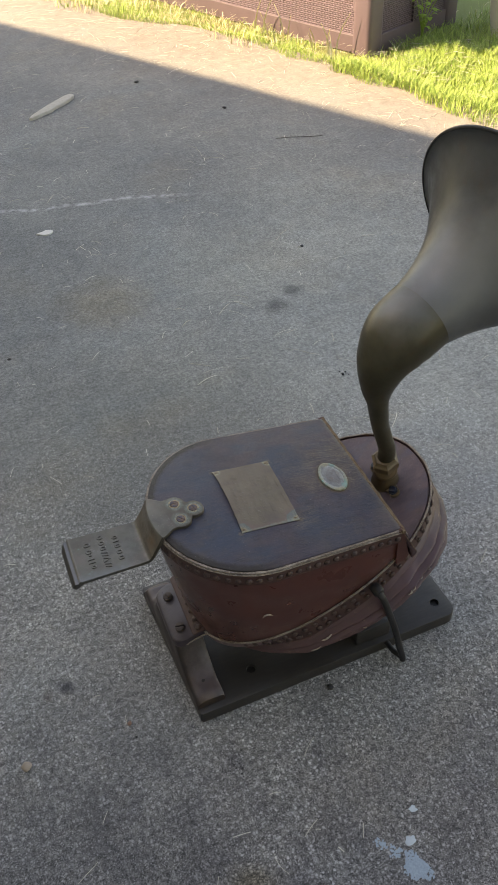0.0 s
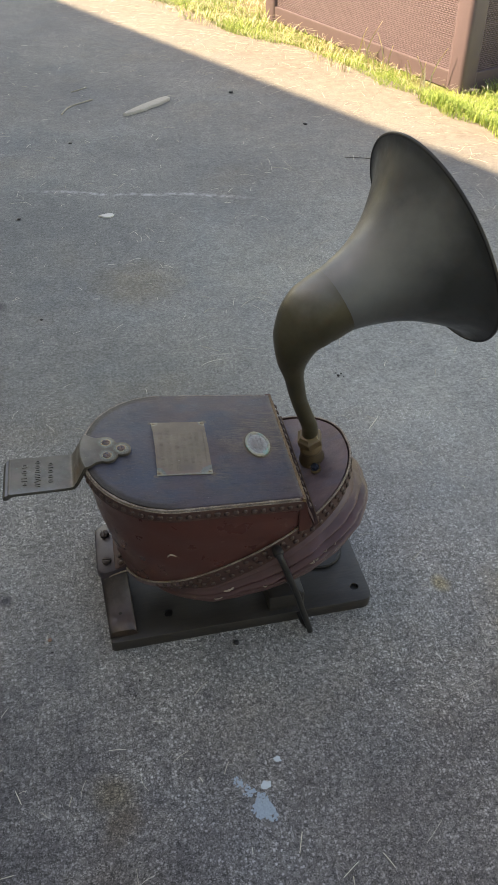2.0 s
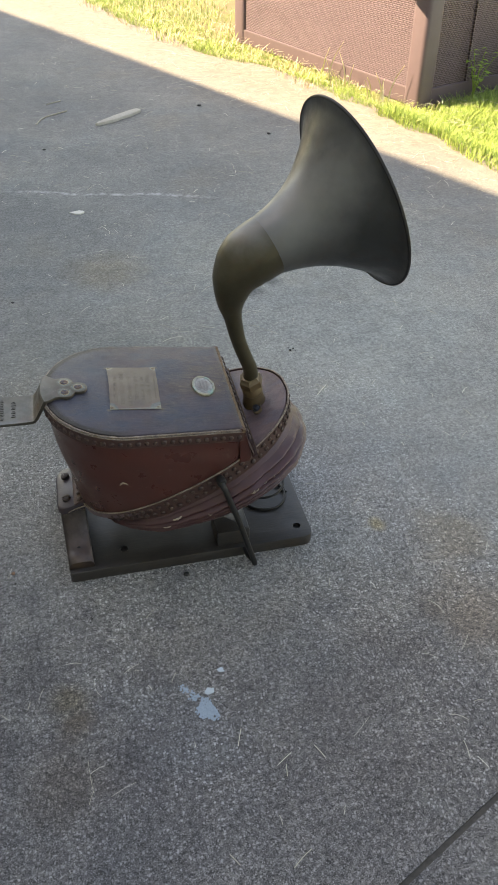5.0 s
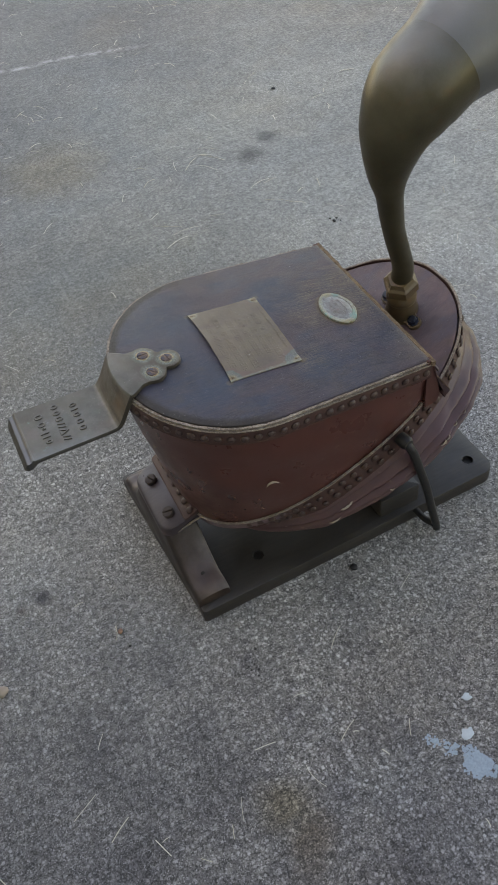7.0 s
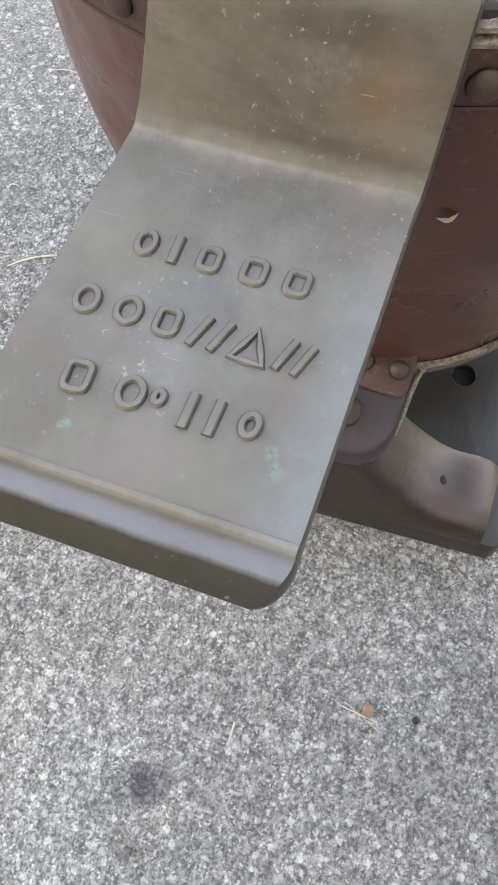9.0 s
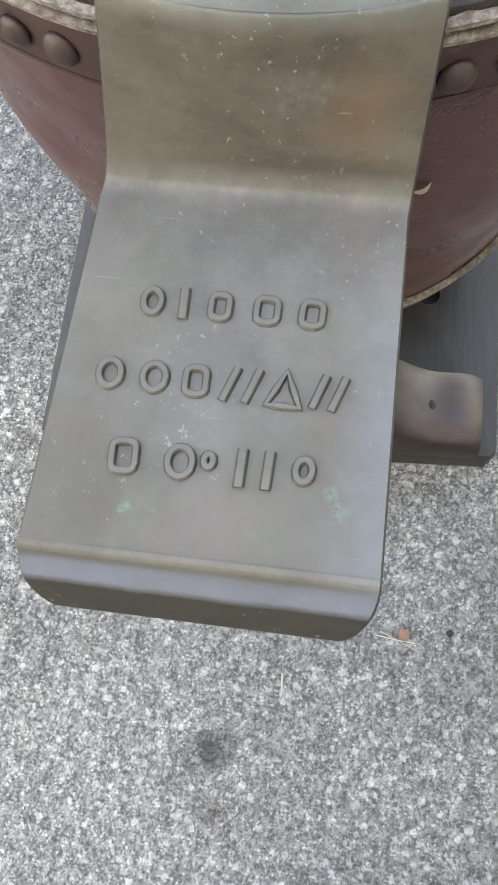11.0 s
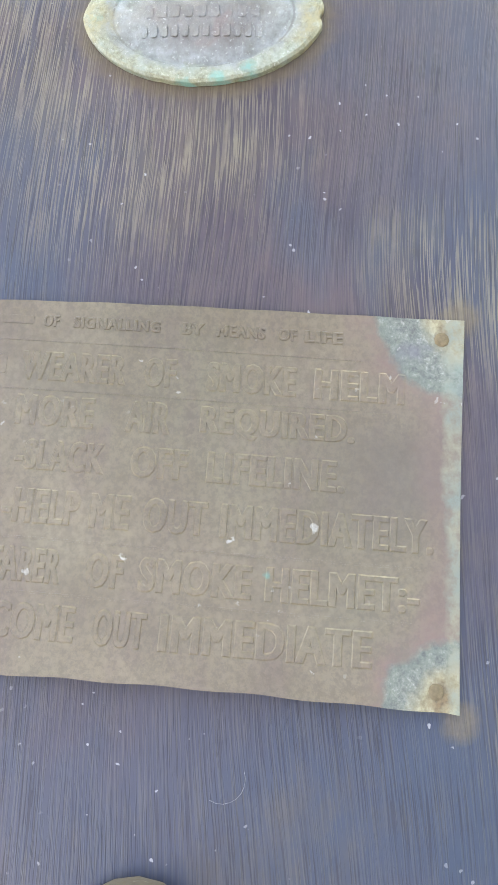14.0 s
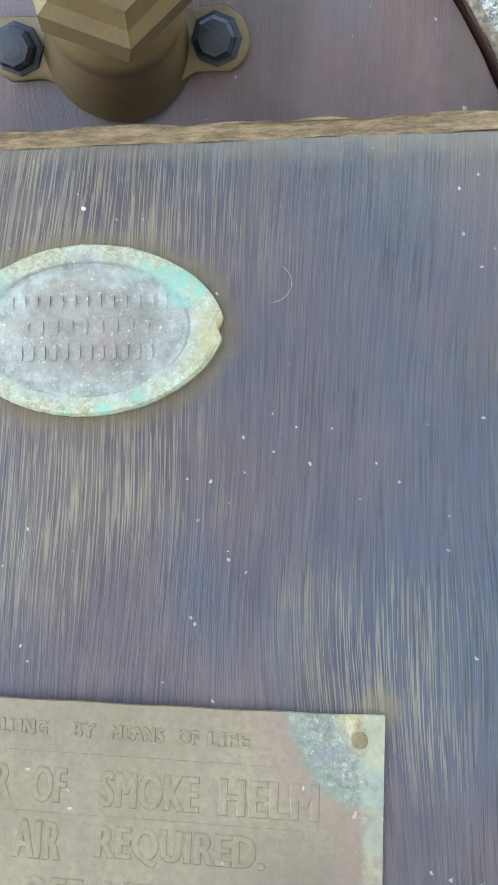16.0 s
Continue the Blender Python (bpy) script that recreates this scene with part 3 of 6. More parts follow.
        c = k.mix(k.math("MULTIPLY", f, 0.38), c, (0.17, 0.28, 0.24))
    pits = k.math("MULTIPLY", k.step(k.noise(1.0, 3, 0.6, k.mapped((520, 520, 520))), 0.64, 0.70), k.step(k.noise(30, 3), 0.45, 0.6))
    c = k.mix(k.math("MULTIPLY", pits, 0.5), c, (0.34, 0.33, 0.30))
    scratch = k.step(k.noise(1.0, 2, 0.5, k.mapped((900, 38, 900), rot=(0, 0, 0.12))), 0.74, 0.77)
    c = k.mix(k.math("MULTIPLY", scratch, 0.3), c, (0.36, 0.34, 0.29))
    return k.done(c, k.math("ADD", k.noise(420, 4, 0.65), k.math("MULTIPLY", k.noise(60, 4), 1.5)), 0.22, 0.0007, rough=k.step(k.noise(45, 5, 0.65), 0.3, 0.75, 0.36, 0.64), metal=k.step(m, 0, 1, 0.26, 0.0))


def plaque_brass():
    k = Mat("plaque_brass", 0.45, 0.35)
    c = k.mix(k.step(k.noise(34, 5, 0.65), 0.34, 0.66), (0.138, 0.102, 0.070), (0.194, 0.146, 0.102))
    c = k.mix(k.math("MULTIPLY", k.step(k.noise(21, 4, 0.6, k.mapped((1, 1, 1), loc=(4, 1, 6))), 0.48, 0.68), 0.5), c, (0.165, 0.140, 0.094))
    c = k.mix(k.math("MULTIPLY", k.step(k.noise(1.0, 5, 0.7, k.mapped((40, 90, 40), loc=(9, 2, 2))), 0.50, 0.66), 0.45), c, (0.135, 0.092, 0.078))
    c = k.mix(k.math("MULTIPLY", k.step(k.noise(700, 5, 0.78), 0.42, 0.58), 0.38), c, (0.082, 0.066, 0.050))
    y = ordered(k, 1)
    m = None
    def field(place, wob, scale):
        """Distance from a place, made uneven."""
        n = k.node("ShaderNodeVectorMath", operation="DISTANCE")
        k.link(k.tc, n.inputs[0])
        n.inputs[1].default_value = place
        return k.math("ADD", n.outputs["Value"], k.math("MULTIPLY", k.math("SUBTRACT", k.noise(scale, 5, 0.65), 0.5), wob * 2))

    for place, r0, pink in (((-0.0285, -0.0735, 0.296), 0.0185, 0.6), ((-0.106, -0.071, 0.303), 0.0150, 0.6), ((-0.102, 0.043, 0.302), 0.010, 0.2), ((-0.025, 0.041, 0.296), 0.011, 0.5)):
        d = field(place, 0.005, 80)
        c = k.mix(k.math("MULTIPLY", k.step(d, r0 * 1.45, r0 * 1.05), pink), c, k.mix(k.step(k.noise(160, 4, 0.7), 0.36, 0.64), (0.185, 0.108, 0.096), (0.150, 0.112, 0.090)))
        zone = k.step(d, r0 + 0.0008, r0 - 0.0008)
        gran = k.ramp(k.noise(760, 5, 0.82), [(0.32, (0.055, 0.058, 0.053)), (0.46, (0.108, 0.112, 0.098)), (0.58, (0.165, 0.167, 0.144)), (0.72, (0.33, 0.325, 0.285))])
        gran = k.mix(k.math("MULTIPLY", k.step(k.noise(95, 3, 0.6, k.mapped((1, 1, 1), loc=(3, 3, 1))), 0.55, 0.66), 0.6), gran, (0.118, 0.108, 0.128))
        gran = k.mix(k.math("MULTIPLY", k.step(d, r0 - 0.0042, r0 - 0.0012), 0.40), gran, k.mix(k.noise(420, 4, 0.7), (0.055, 0.066, 0.056), (0.128, 0.152, 0.122)))
        c = k.mix(zone, c, gran)
        ochre = k.step(field(place, 0.0030, 150), 0.0110, 0.0080)
        c = k.mix(k.math("MULTIPLY", ochre, 0.85), c, k.mix(k.step(k.noise(520, 4, 0.75), 0.38, 0.62), (0.170, 0.125, 0.064), (0.315, 0.270, 0.165)))
        rust = k.near((place[0] - math.copysign(0.0040, place[0] + 0.066), place[1] - math.copysign(0.0040, place[1]), place[2]), 0.0024, 0.0012, 0.0022, 260)
        c = k.mix(k.math("MULTIPLY", rust, 0.85), c, k.mix(k.step(k.noise(430, 4, 0.7), 0.38, 0.62), (0.075, 0.042, 0.022), (0.19, 0.115, 0.055)))
        m = zone if m is None else k.math("MAXIMUM", m, zone)
    # a bloom of green at one spot and a darkened field by the short edge
    c = k.mix(k.near((-0.0815, -0.0345, 0.3035), 0.0007, 0.0004, 0.0006, 500), c, (0.06, 0.20, 0.18))
    c = k.mix(k.math("MULTIPLY", k.near((-0.062, -0.060, 0.302), 0.011, 0.006, 0.006, 60), 0.55), c, k.mix(k.noise(240, 4, 0.7), (0.085, 0.066, 0.055), (0.125, 0.100, 0.082)))
    flush = k.step(k.math("ADD", y, k.math("MULTIPLY", k.math("SUBTRACT", k.noise(60, 4, 0.6), 0.5), 0.014)), -0.0610, -0.0660)
    c = k.mix(k.math("MULTIPLY", k.math("MULTIPLY", flush, k.step(m, 1, 0)), 0.34), c, (0.178, 0.108, 0.096))
    # crust creeping along the short edge
    e = k.step(k.math("ADD", y, k.math("MULTIPLY", k.math("SUBTRACT", k.noise(150, 5, 0.7), 0.5), 0.005)), -0.0675, -0.0690)
    c = k.mix(k.math("MULTIPLY", e, k.step(k.noise(330, 4, 0.7), 0.36, 0.56, 0.2, 0.85)), c, k.mix(k.step(k.noise(130, 4), 0.40, 0.60), (0.225, 0.205, 0.145), (0.165, 0.190, 0.160)))
    # spatters
    jig = k.node("ShaderNodeVectorMath", operation="MULTIPLY_ADD")
    nn = k.node("ShaderNodeTexNoise")
    k.link(k.tc, nn.inputs["Vector"])
    nn.inputs["Scale"].default_value = 700
    k.link(nn.outputs["Color"], jig.inputs[0])
    jig.inputs[1].default_value = (0.0022, 0.0022, 0.0022)
    k.link(k.tc, jig.inputs[2])
    spat = k.math("MAXIMUM", k.math("MULTIPLY", k.step(k.voronoi(58, jig.outputs[0]), 0.052, 0.036), k.step(k.noise(45, 2, 0.5), 0.50, 0.54)), k.math("MULTIPLY", k.math("MULTIPLY", k.step(k.voronoi(240, jig.outputs[0]), 0.11, 0.08), k.step(k.noise(60, 2), 0.50, 0.58)), 0.6))
    c = k.mix(k.math("MULTIPLY", spat, k.step(k.noise(600, 3, 0.7), 0.35, 0.60, 0.3, 0.85)), c, (0.38, 0.35, 0.32))
    return k.done(c, k.math("ADD", k.noise(560, 4, 0.7), k.math("MULTIPLY", m, k.noise(640, 5, 0.8))), 0.22, 0.0005, rough=k.step(k.noise(45, 5, 0.6), 0.3, 0.75, 0.34, 0.50), metal=k.step(m, 0, 1, 0.35, 0.0))


M_PEDAL = pedal_brass()
# upper sides of elbow and bell carry painted sky haze
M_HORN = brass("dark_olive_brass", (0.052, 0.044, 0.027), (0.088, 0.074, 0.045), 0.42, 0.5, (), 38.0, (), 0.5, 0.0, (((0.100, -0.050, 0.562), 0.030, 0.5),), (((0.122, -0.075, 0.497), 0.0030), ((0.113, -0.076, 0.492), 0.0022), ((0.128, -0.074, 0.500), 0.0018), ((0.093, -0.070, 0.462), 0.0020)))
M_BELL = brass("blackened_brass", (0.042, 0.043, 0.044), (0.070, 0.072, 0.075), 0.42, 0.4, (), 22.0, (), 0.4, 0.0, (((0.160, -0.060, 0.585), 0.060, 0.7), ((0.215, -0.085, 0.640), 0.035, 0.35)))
M_NUT = brass("brown_brass", (0.082, 0.055, 0.031), (0.165, 0.113, 0.063), 0.42, 0.15, (), 60.0, (), 0.4, 0.0)
M_PLAQUE = plaque_brass()


def crusted():
    """Oval plate: cream crust on the rim with teal blooms, a pale inner ring and a brown-grey field."""
    k = Mat("verdigris_crust", 0.45, 0.05, spec=0.7)
    n = k.noise(900, 6, 0.8)
    e = k.node("ShaderNodeVectorMath", operation="LENGTH")
    k.link(k.mapped((1 / 0.0182, 1 / 0.0276, 0), loc=(-0.0431 / 0.0182, 0.0153 / 0.0276, 0)), e.inputs[0])
    r = k.math("ADD", e.outputs["Value"], k.math("MULTIPLY", k.math("SUBTRACT", k.noise(120, 5, 0.7), 0.5), 0.75))
    rim = k.ramp(n, [(0.30, (0.095, 0.086, 0.056)), (0.43, (0.172, 0.162, 0.108)), (0.56, (0.250, 0.245, 0.182)), (0.70, (0.38, 0.38, 0.31))])
    rim = k.mix(k.math("MULTIPLY", k.step(k.noise(150, 4, 0.7), 0.46, 0.62), 0.6), rim, k.mix(n, (0.16, 0.185, 0.16), (0.36, 0.40, 0.36)))
    pale = k.mix(k.step(k.noise(210, 5, 0.75), 0.34, 0.66), (0.118, 0.116, 0.110), (0.270, 0.282, 0.285))
    field = k.mix(k.step(k.noise(170, 5, 0.75), 0.34, 0.66), (0.100, 0.084, 0.078), (0.185, 0.168, 0.162))
    field = k.mix(k.math("MULTIPLY", k.step(k.noise(90, 3, 0.6, k.mapped((1, 1, 1), loc=(4, 7, 2))), 0.54, 0.64), 0.6), field, (0.160, 0.100, 0.092))
    c = k.mix(k.step(r, 0.42, 0.66), field, pale)
    c = k.mix(k.step(r, 0.72, 0.86), c, rim)
    groove = k.math("MULTIPLY", k.step(k.math("ABSOLUTE", k.math("SUBTRACT", e.outputs["Value"], 0.75)), 0.016, 0.006), k.step(k.noise(130, 4, 0.6), 0.42, 0.56))
    c = k.mix(k.math("MULTIPLY", groove, 0.55), c, (0.095, 0.085, 0.072))
    c = k.mix(k.math("MULTIPLY", k.step(k.noise(1300, 3, 0.7), 0.60, 0.68), 0.5), c, (0.46, 0.46, 0.44))
    for place, rad in (((0.0510, -0.0355, 0.288), 0.0046), ((0.0530, -0.0320, 0.288), 0.0030), ((0.0268, -0.0205, 0.289), 0.0030), ((0.0262, -0.0125, 0.289), 0.0022), ((0.0520, 0.0050, 0.288), 0.0046), ((0.041, 0.0085, 0.288), 0.0022), ((0.0272, -0.0265, 0.289), 0.0034), ((0.0555, -0.0265, 0.288), 0.0022)):
        f = k.math("MULTIPLY", k.near(place, rad, rad * 0.22, 0.0036, 200), k.step(k.noise(360, 4, 0.75), 0.38, 0.54, 0.25, 0.95))
        c = k.mix(f, c, k.mix(k.noise(240, 4, 0.7), (0.080, 0.185, 0.165), (0.180, 0.355, 0.315)))
    for place, rad in (((0.042, -0.0415, 0.288), 0.0040), ((0.042, 0.010, 0.288), 0.005), ((0.0355, -0.0375, 0.289), 0.0030)):
        f = k.math("MULTIPLY", k.near(place, rad, rad * 0.5, 0.005, 240), k.step(k.noise(380, 4, 0.7), 0.36, 0.54))
        c = k.mix(k.math("MULTIPLY", f, 0.85), c, k.mix(n, (0.16, 0.115, 0.05), (0.40, 0.345, 0.20)))
    return k.done(c, n, 0.55, 0.0006, rough=k.step(r, 0.5, 0.85, 0.34, 0.55))


M_OVAL = crusted()


def rust():
    k = Mat("rusted_steel", 0.85, 0.1)
    n = k.noise(900, 6, 0.8)
    c = k.ramp(n, [(0.30, (0.045, 0.034, 0.036)), (0.46, (0.110, 0.078, 0.074)), (0.58, (0.19, 0.125, 0.095)), (0.72, (0.32, 0.25, 0.20))])
    c = k.mix(k.step(k.noise(260, 3), 0.52, 0.62), c, (0.080, 0.078, 0.105))
    return k.done(c, n, 1.0, 0.0007)


M_RUST = rust()
M_OLDRUST = plain("rust_brown", (0.044, 0.030, 0.027), 0.7, 0.15, 0.65, 420)
M_IRON = plain("black_iron", (0.022, 0.020, 0.019), 0.5, 0.4, 0.5, 120)
M_BLUE = plain("blued_bolt_steel", (0.014, 0.019, 0.034), 0.5, 0.3, 0.4, 150)
M_STUD = plain("leather_covered_stud", (0.050, 0.025, 0.020), 0.52, 0.05, 0.5, 90)
M_PALE = plain("pale_scuffed_leather", (0.28, 0.225, 0.18), 0.8, 0.0, 0.3, 200)
M_STRAW = grass_mat("dry_straw", (0.34, 0.31, 0.24), (0.60, 0.57, 0.49))
M_GRASS = grass_mat("grass_blade", (0.110, 0.210, 0.028), (0.38, 0.475, 0.115))
M_DRY = grass_mat("dry_stalk", (0.46, 0.40, 0.22), (0.66, 0.60, 0.40))
M_PAINT = plain("pale_blue_paint", (0.27, 0.34, 0.41), 0.8, 0.0, 0.45, 420)
M_DIRT = plain("packed_dirt", (0.075, 0.066, 0.058), 0.95, 0.0, 0.6, 130)
M_PIN = plain("crusted_pin", (0.145, 0.105, 0.062), 0.9, 0.0, 0.6, 700)
M_LINT = plain("grey_lint", (0.26, 0.26, 0.28), 0.9)
M_DROP = plain("whitish_paint", (0.43, 0.49, 0.54), 0.7, 0.0, 0.15, 300)
M_WHITE = plain("weathered_white", (0.56, 0.55, 0.51), 0.8, 0.0, 0.15, 60)
M_WALL = plain("pale_render", (0.50, 0.48, 0.44), 0.9, 0.0, 0.1, 6)
M_PLASTIC = plain("brown_plastic", (0.105, 0.074, 0.083), 0.5, 0.0, 0.12, 20)
M_SEED = plain("seed_brown", (0.22, 0.12, 0.085), 0.6, 0.0, 0.3, 300)


def woven():
    k = Mat("woven_brown_plastic", 0.45)
    n = k.node("ShaderNodeTexBrick")
    k.link(k.tc, n.inputs["Vector"])
    n.inputs["Scale"].default_value = 1.0
    n.inputs["Brick Width"].default_value, n.inputs["Row Height"].default_value = 0.0165, 0.0074
    n.inputs["Mortar Size"].default_value, n.inputs["Mortar Smooth"].default_value = 0.0022, 0.9
    n.inputs["Color1"].default_value, n.inputs["Color2"].default_value = rgb(0.190, 0.134, 0.158), rgb(0.150, 0.107, 0.128)
    n.inputs["Mortar"].default_value = rgb(0.062, 0.040, 0.044)
    return k.done(n.outputs["Color"], k.math("SUBTRACT", 1.0, n.outputs["Fac"]), 0.9, 0.004)


M_WOVEN = woven()


# ---- mesh helpers ----
def mesh_of(name, bm, material, smooth=True):
    bmesh.ops.recalc_face_normals(bm, faces=bm.faces)
    me = bpy.data.meshes.new(name)
    bm.to_mesh(me)
    bm.free()
    for p in me.polygons:
        p.use_smooth = smooth
    me.materials.append(material)
    return me


def part(name, bm, material, parent=None, label="", smooth=True):
    ob = new(name, mesh_of(name, bm, material, smooth))
    if smooth:
        ob.data.set_sharp_from_angle(angle=radians(38))
    ob.parent = parent
    return tagged(ob, label)


def thing(name, label, category, group="", place=(0, 0, 0)):
    ob = new(name)
    ob.location = place
    ob.empty_display_size = 0.05
    return tagged(ob, label, category, group)


def loft(rings, closed=True, cap=True, bm=None):
    """A skin over rings of points; closed rings may be capped at both ends."""
    bm = bm or bmesh.new()
    vs = [[bm.verts.new(p) for p in r] for r in rings]
    n = len(rings[0])
    for a, b in zip(vs, vs[1:]):
        for i in range(n if closed else n - 1):
            j = (i + 1) % n
            bm.faces.new((a[i], a[j], b[j], b[i]))
    if cap and closed:
        bm.faces.new(vs[0])
        bm.faces.new(vs[-1])
    return bm


def slab(outline, z0, z1, bevel=0.0, bm=None, steps=2):
    """A board over a plan outline. z0 and z1 are heights, or functions of x and y; the upper edge is rounded."""
    f0 = z0 if callable(z0) else (lambda x, y: z0)
    f1 = z1 if callable(z1) else (lambda x, y: z1)
    rings = [[(x, y, f0(x, y)) for x, y in inset(outline, bevel * 0.5)] if bevel else [(x, y, f0(x, y)) for x, y in outline]]
    if bevel:
        rings.append([(x, y, f0(x, y) + bevel * 0.5) for x, y in outline])
        for i in range(steps + 1):
            a = math.pi / 2 * i / steps
            o = inset(outline, bevel * (1 - math.cos(a)))
            rings.append([(x, y, f1(x, y) - bevel * (1 - math.sin(a))) for x, y in o])
    else:
        rings.append([(x, y, f1(x, y)) for x, y in outline])
    return loft(rings, bm=bm)


def inset(outline, d):
    """The closed outline moved inwards by d (outwards where d is negative); counter-clockwise outlines."""
    n, out = len(outline), []
    for i in range(n):
        (x0, y0), (x1, y1), (x2, y2) = outline[i - 1], outline[i], outline[(i + 1) % n]
        ax, ay, bx, by = x1 - x0, y1 - y0, x2 - x1, y2 - y1
        la, lb = math.hypot(ax, ay) or 1, math.hypot(bx, by) or 1
        nx, ny = -(ay / la + by / lb), ax / la + bx / lb
        s = nx * nx + ny * ny
        k = 2 / s if s > 1e-6 else 0
        k = min(k, 1.6)
        out.append((x1 + nx * d * k, y1 + ny * d * k))
    return out


def box_outline(x0, y0, x1, y1, r=0.0, n=4):
    if r <= 0:
        return [(x0, y0), (x1, y0), (x1, y1), (x0, y1)]
    pts = []
    for cx, cy, a0 in ((x1 - r, y0 + r, -90), (x1 - r, y1 - r, 0), (x0 + r, y1 - r, 90), (x0 + r, y0 + r, 180)):
        for i in range(n + 1):
            a = radians(a0 + 90 * i / n)
            pts.append((cx + r * math.cos(a), cy + r * math.sin(a)))
    return pts


def turned(outline, deg, about=(0, 0), shift=(0, 0)):
    c, s = math.cos(radians(deg)), math.sin(radians(deg))
    return [(about[0] + c * (x - about[0]) - s * (y - about[1]) + shift[0], about[1] + s * (x - about[0]) + c * (y - about[1]) + shift[1]) for x, y in outline]


def resample(pts, n, closed=False):
    P = [Vector(p) for p in pts] + ([Vector(pts[0])] if closed else [])
    L = [0.0]
    for a, b in zip(P, P[1:]):
        L.append(L[-1] + (b - a).length)
    out, k = [], 0
    for i in range(n):
        s = L[-1] * i / (n if closed else n - 1)
        while k < len(P) - 2 and L[k + 1] < s:
            k += 1
        w = (s - L[k]) / max(1e-9, L[k + 1] - L[k])
        out.append(P[k].lerp(P[k + 1], min(1, w)))
    return out


def tube(path, radii, seg=14, bm=None, up=Vector((0, 1, 0)), cap=True):
    """A round bar swept along a path of points."""
    P = [Vector(p) for p in path]
    rings = []
    for i, p in enumerate(P):
        t = (P[min(i + 1, len(P) - 1)] - P[max(i - 1, 0)]).normalized()
        a = (up - t * up.dot(t)).normalized()
        b = t.cross(a)
        r = radii[i] if isinstance(radii, (list, tuple)) else radii
        rings.append([p + (a * math.cos(2 * math.pi * k / seg) + b * math.sin(2 * math.pi * k / seg)) * r for k in range(seg)])
    return loft(rings, bm=bm, cap=cap)


def spin(profile, origin, axis, seg=48, bm=None, cap=False):
    """A surface of revolution: profile of (distance along the axis, radius)."""
    ax = Vector(axis).normalized()
    a = ax.orthogonal().normalized()
    b = ax.cross(a)
    o = Vector(origin)
    return loft([[o + ax * s + (a * math.cos(2 * math.pi * k / seg) + b * math.sin(2 * math.pi * k / seg)) * r for k in range(seg)] for s, r in profile], bm=bm, cap=cap)


def smooth_path(pts, n):
    """A Catmull-Rom curve through rows of numbers, sampled n times."""
    P = [np.array(p, float) for p in pts]
    P = [2 * P[0] - P[1]] + P + [2 * P[-1] - P[-2]]
    out = []
    for i in range(n):
        u = (len(P) - 3) * i / (n - 1)
        k = min(int(u), len(P) - 4)
        w = u - k
        a, b, c, d = P[k:k + 4]
        out.append(0.5 * (2 * b + (c - a) * w + (2 * a - 5 * b + 4 * c - d) * w * w + (3 * b - a - 3 * c + d) * w ** 3))
    return out


def frame_at(p, normal, along=(0, 0, 1)):
    """A pose at p whose z is the normal."""
    z = Vector(normal).normalized()
    x = Vector(along).cross(z)
    x = x.normalized() if x.length > 1e-6 else z.orthogonal().normalized()
    m = Matrix((x, z.cross(x), z)).transposed().to_4x4()
    m.translation = p
    return m


def placed(name, mesh, m, parent):
    ob = new(name, mesh)
    ob.parent = parent
    ob.matrix_local = m
    return ob


def dome(r, h, seg=10, rings=3):
    bm = loft([[(r * math.cos(a0) * math.cos(2 * math.pi * k / seg), r * math.cos(a0) * math.sin(2 * math.pi * k / seg), h * math.sin(a0)) for k in range(seg)]
               for a0 in [math.pi / 2 * i / (rings + 0.35) for i in range(rings + 1)]])
    return bm


# ---- ground, slabs and the house that shades them ----
NX, NY = 0.881, 0.472            # across the edge of the shade; the eave runs along (NY, -NX)


def across(n, d):
    """Plan place: n metres across the shade's edge, d metres along it."""
    return (NX * n + NY * d, NY * n - NX * d)


bm = bmesh.new()
g = 12
for i in range(g + 1):
    for j in range(g + 1):
        s = lambda k: math.copysign(abs(k) ** 2.2, k) * 900
        bm.verts.new((s(2 * i / g - 1), s(2 * j / g - 1), -0.035))
bm.verts.ensure_lookup_table()
for i in range(g):
    for j in range(g):
        a = i * (g + 1) + j
        bm.faces.new([bm.verts[k] for k in (a, a + 1, a + g + 2, a + g + 1)])
tagged(part("ground", bm, M_SOIL, smooth=False), "dry earth with patches of grass beside the concrete", kind="structure")

EDGE = [(-0.6, 7.2), (0.10, 4.55), (0.482, 3.45), (0.80, 2.93), (0.98, 2.60), (1.192, 2.10), (1.378, 1.52), (1.62, 0.7), (2.4, -1.9)]
JOINT_A, JOINT_B = Vector((0.260, -0.633)), Vector((0.90, 0.456))       # a point of the joint and its direction


def slab_plan(sign):
    """Concrete on one side of the joint."""
    far = [JOINT_A + JOINT_B * 1.62, JOINT_A - JOINT_B * 3.4]
    off = Vector((-JOINT_B.y, JOINT_B.x)) * 0.0038 * sign
    if sign > 0:
        pts = [far[0] + off] + [Vector(p) for p in reversed(EDGE[:8])] + [Vector((-4.2, 7.2))] + [far[1] + off]
    else:
        pts = [far[1] + off, Vector((-1.2, -6)), Vector((3.6, -6)), Vector(EDGE[-1]), far[0] + off]
    return [(p.x, p.y) for p in pts]


paving = tagged(new("pavement"), "worn grey concrete slabs with stains and straw litter", kind="structure")
for sign in (1, -1):
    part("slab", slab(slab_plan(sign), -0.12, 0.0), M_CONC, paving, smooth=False)
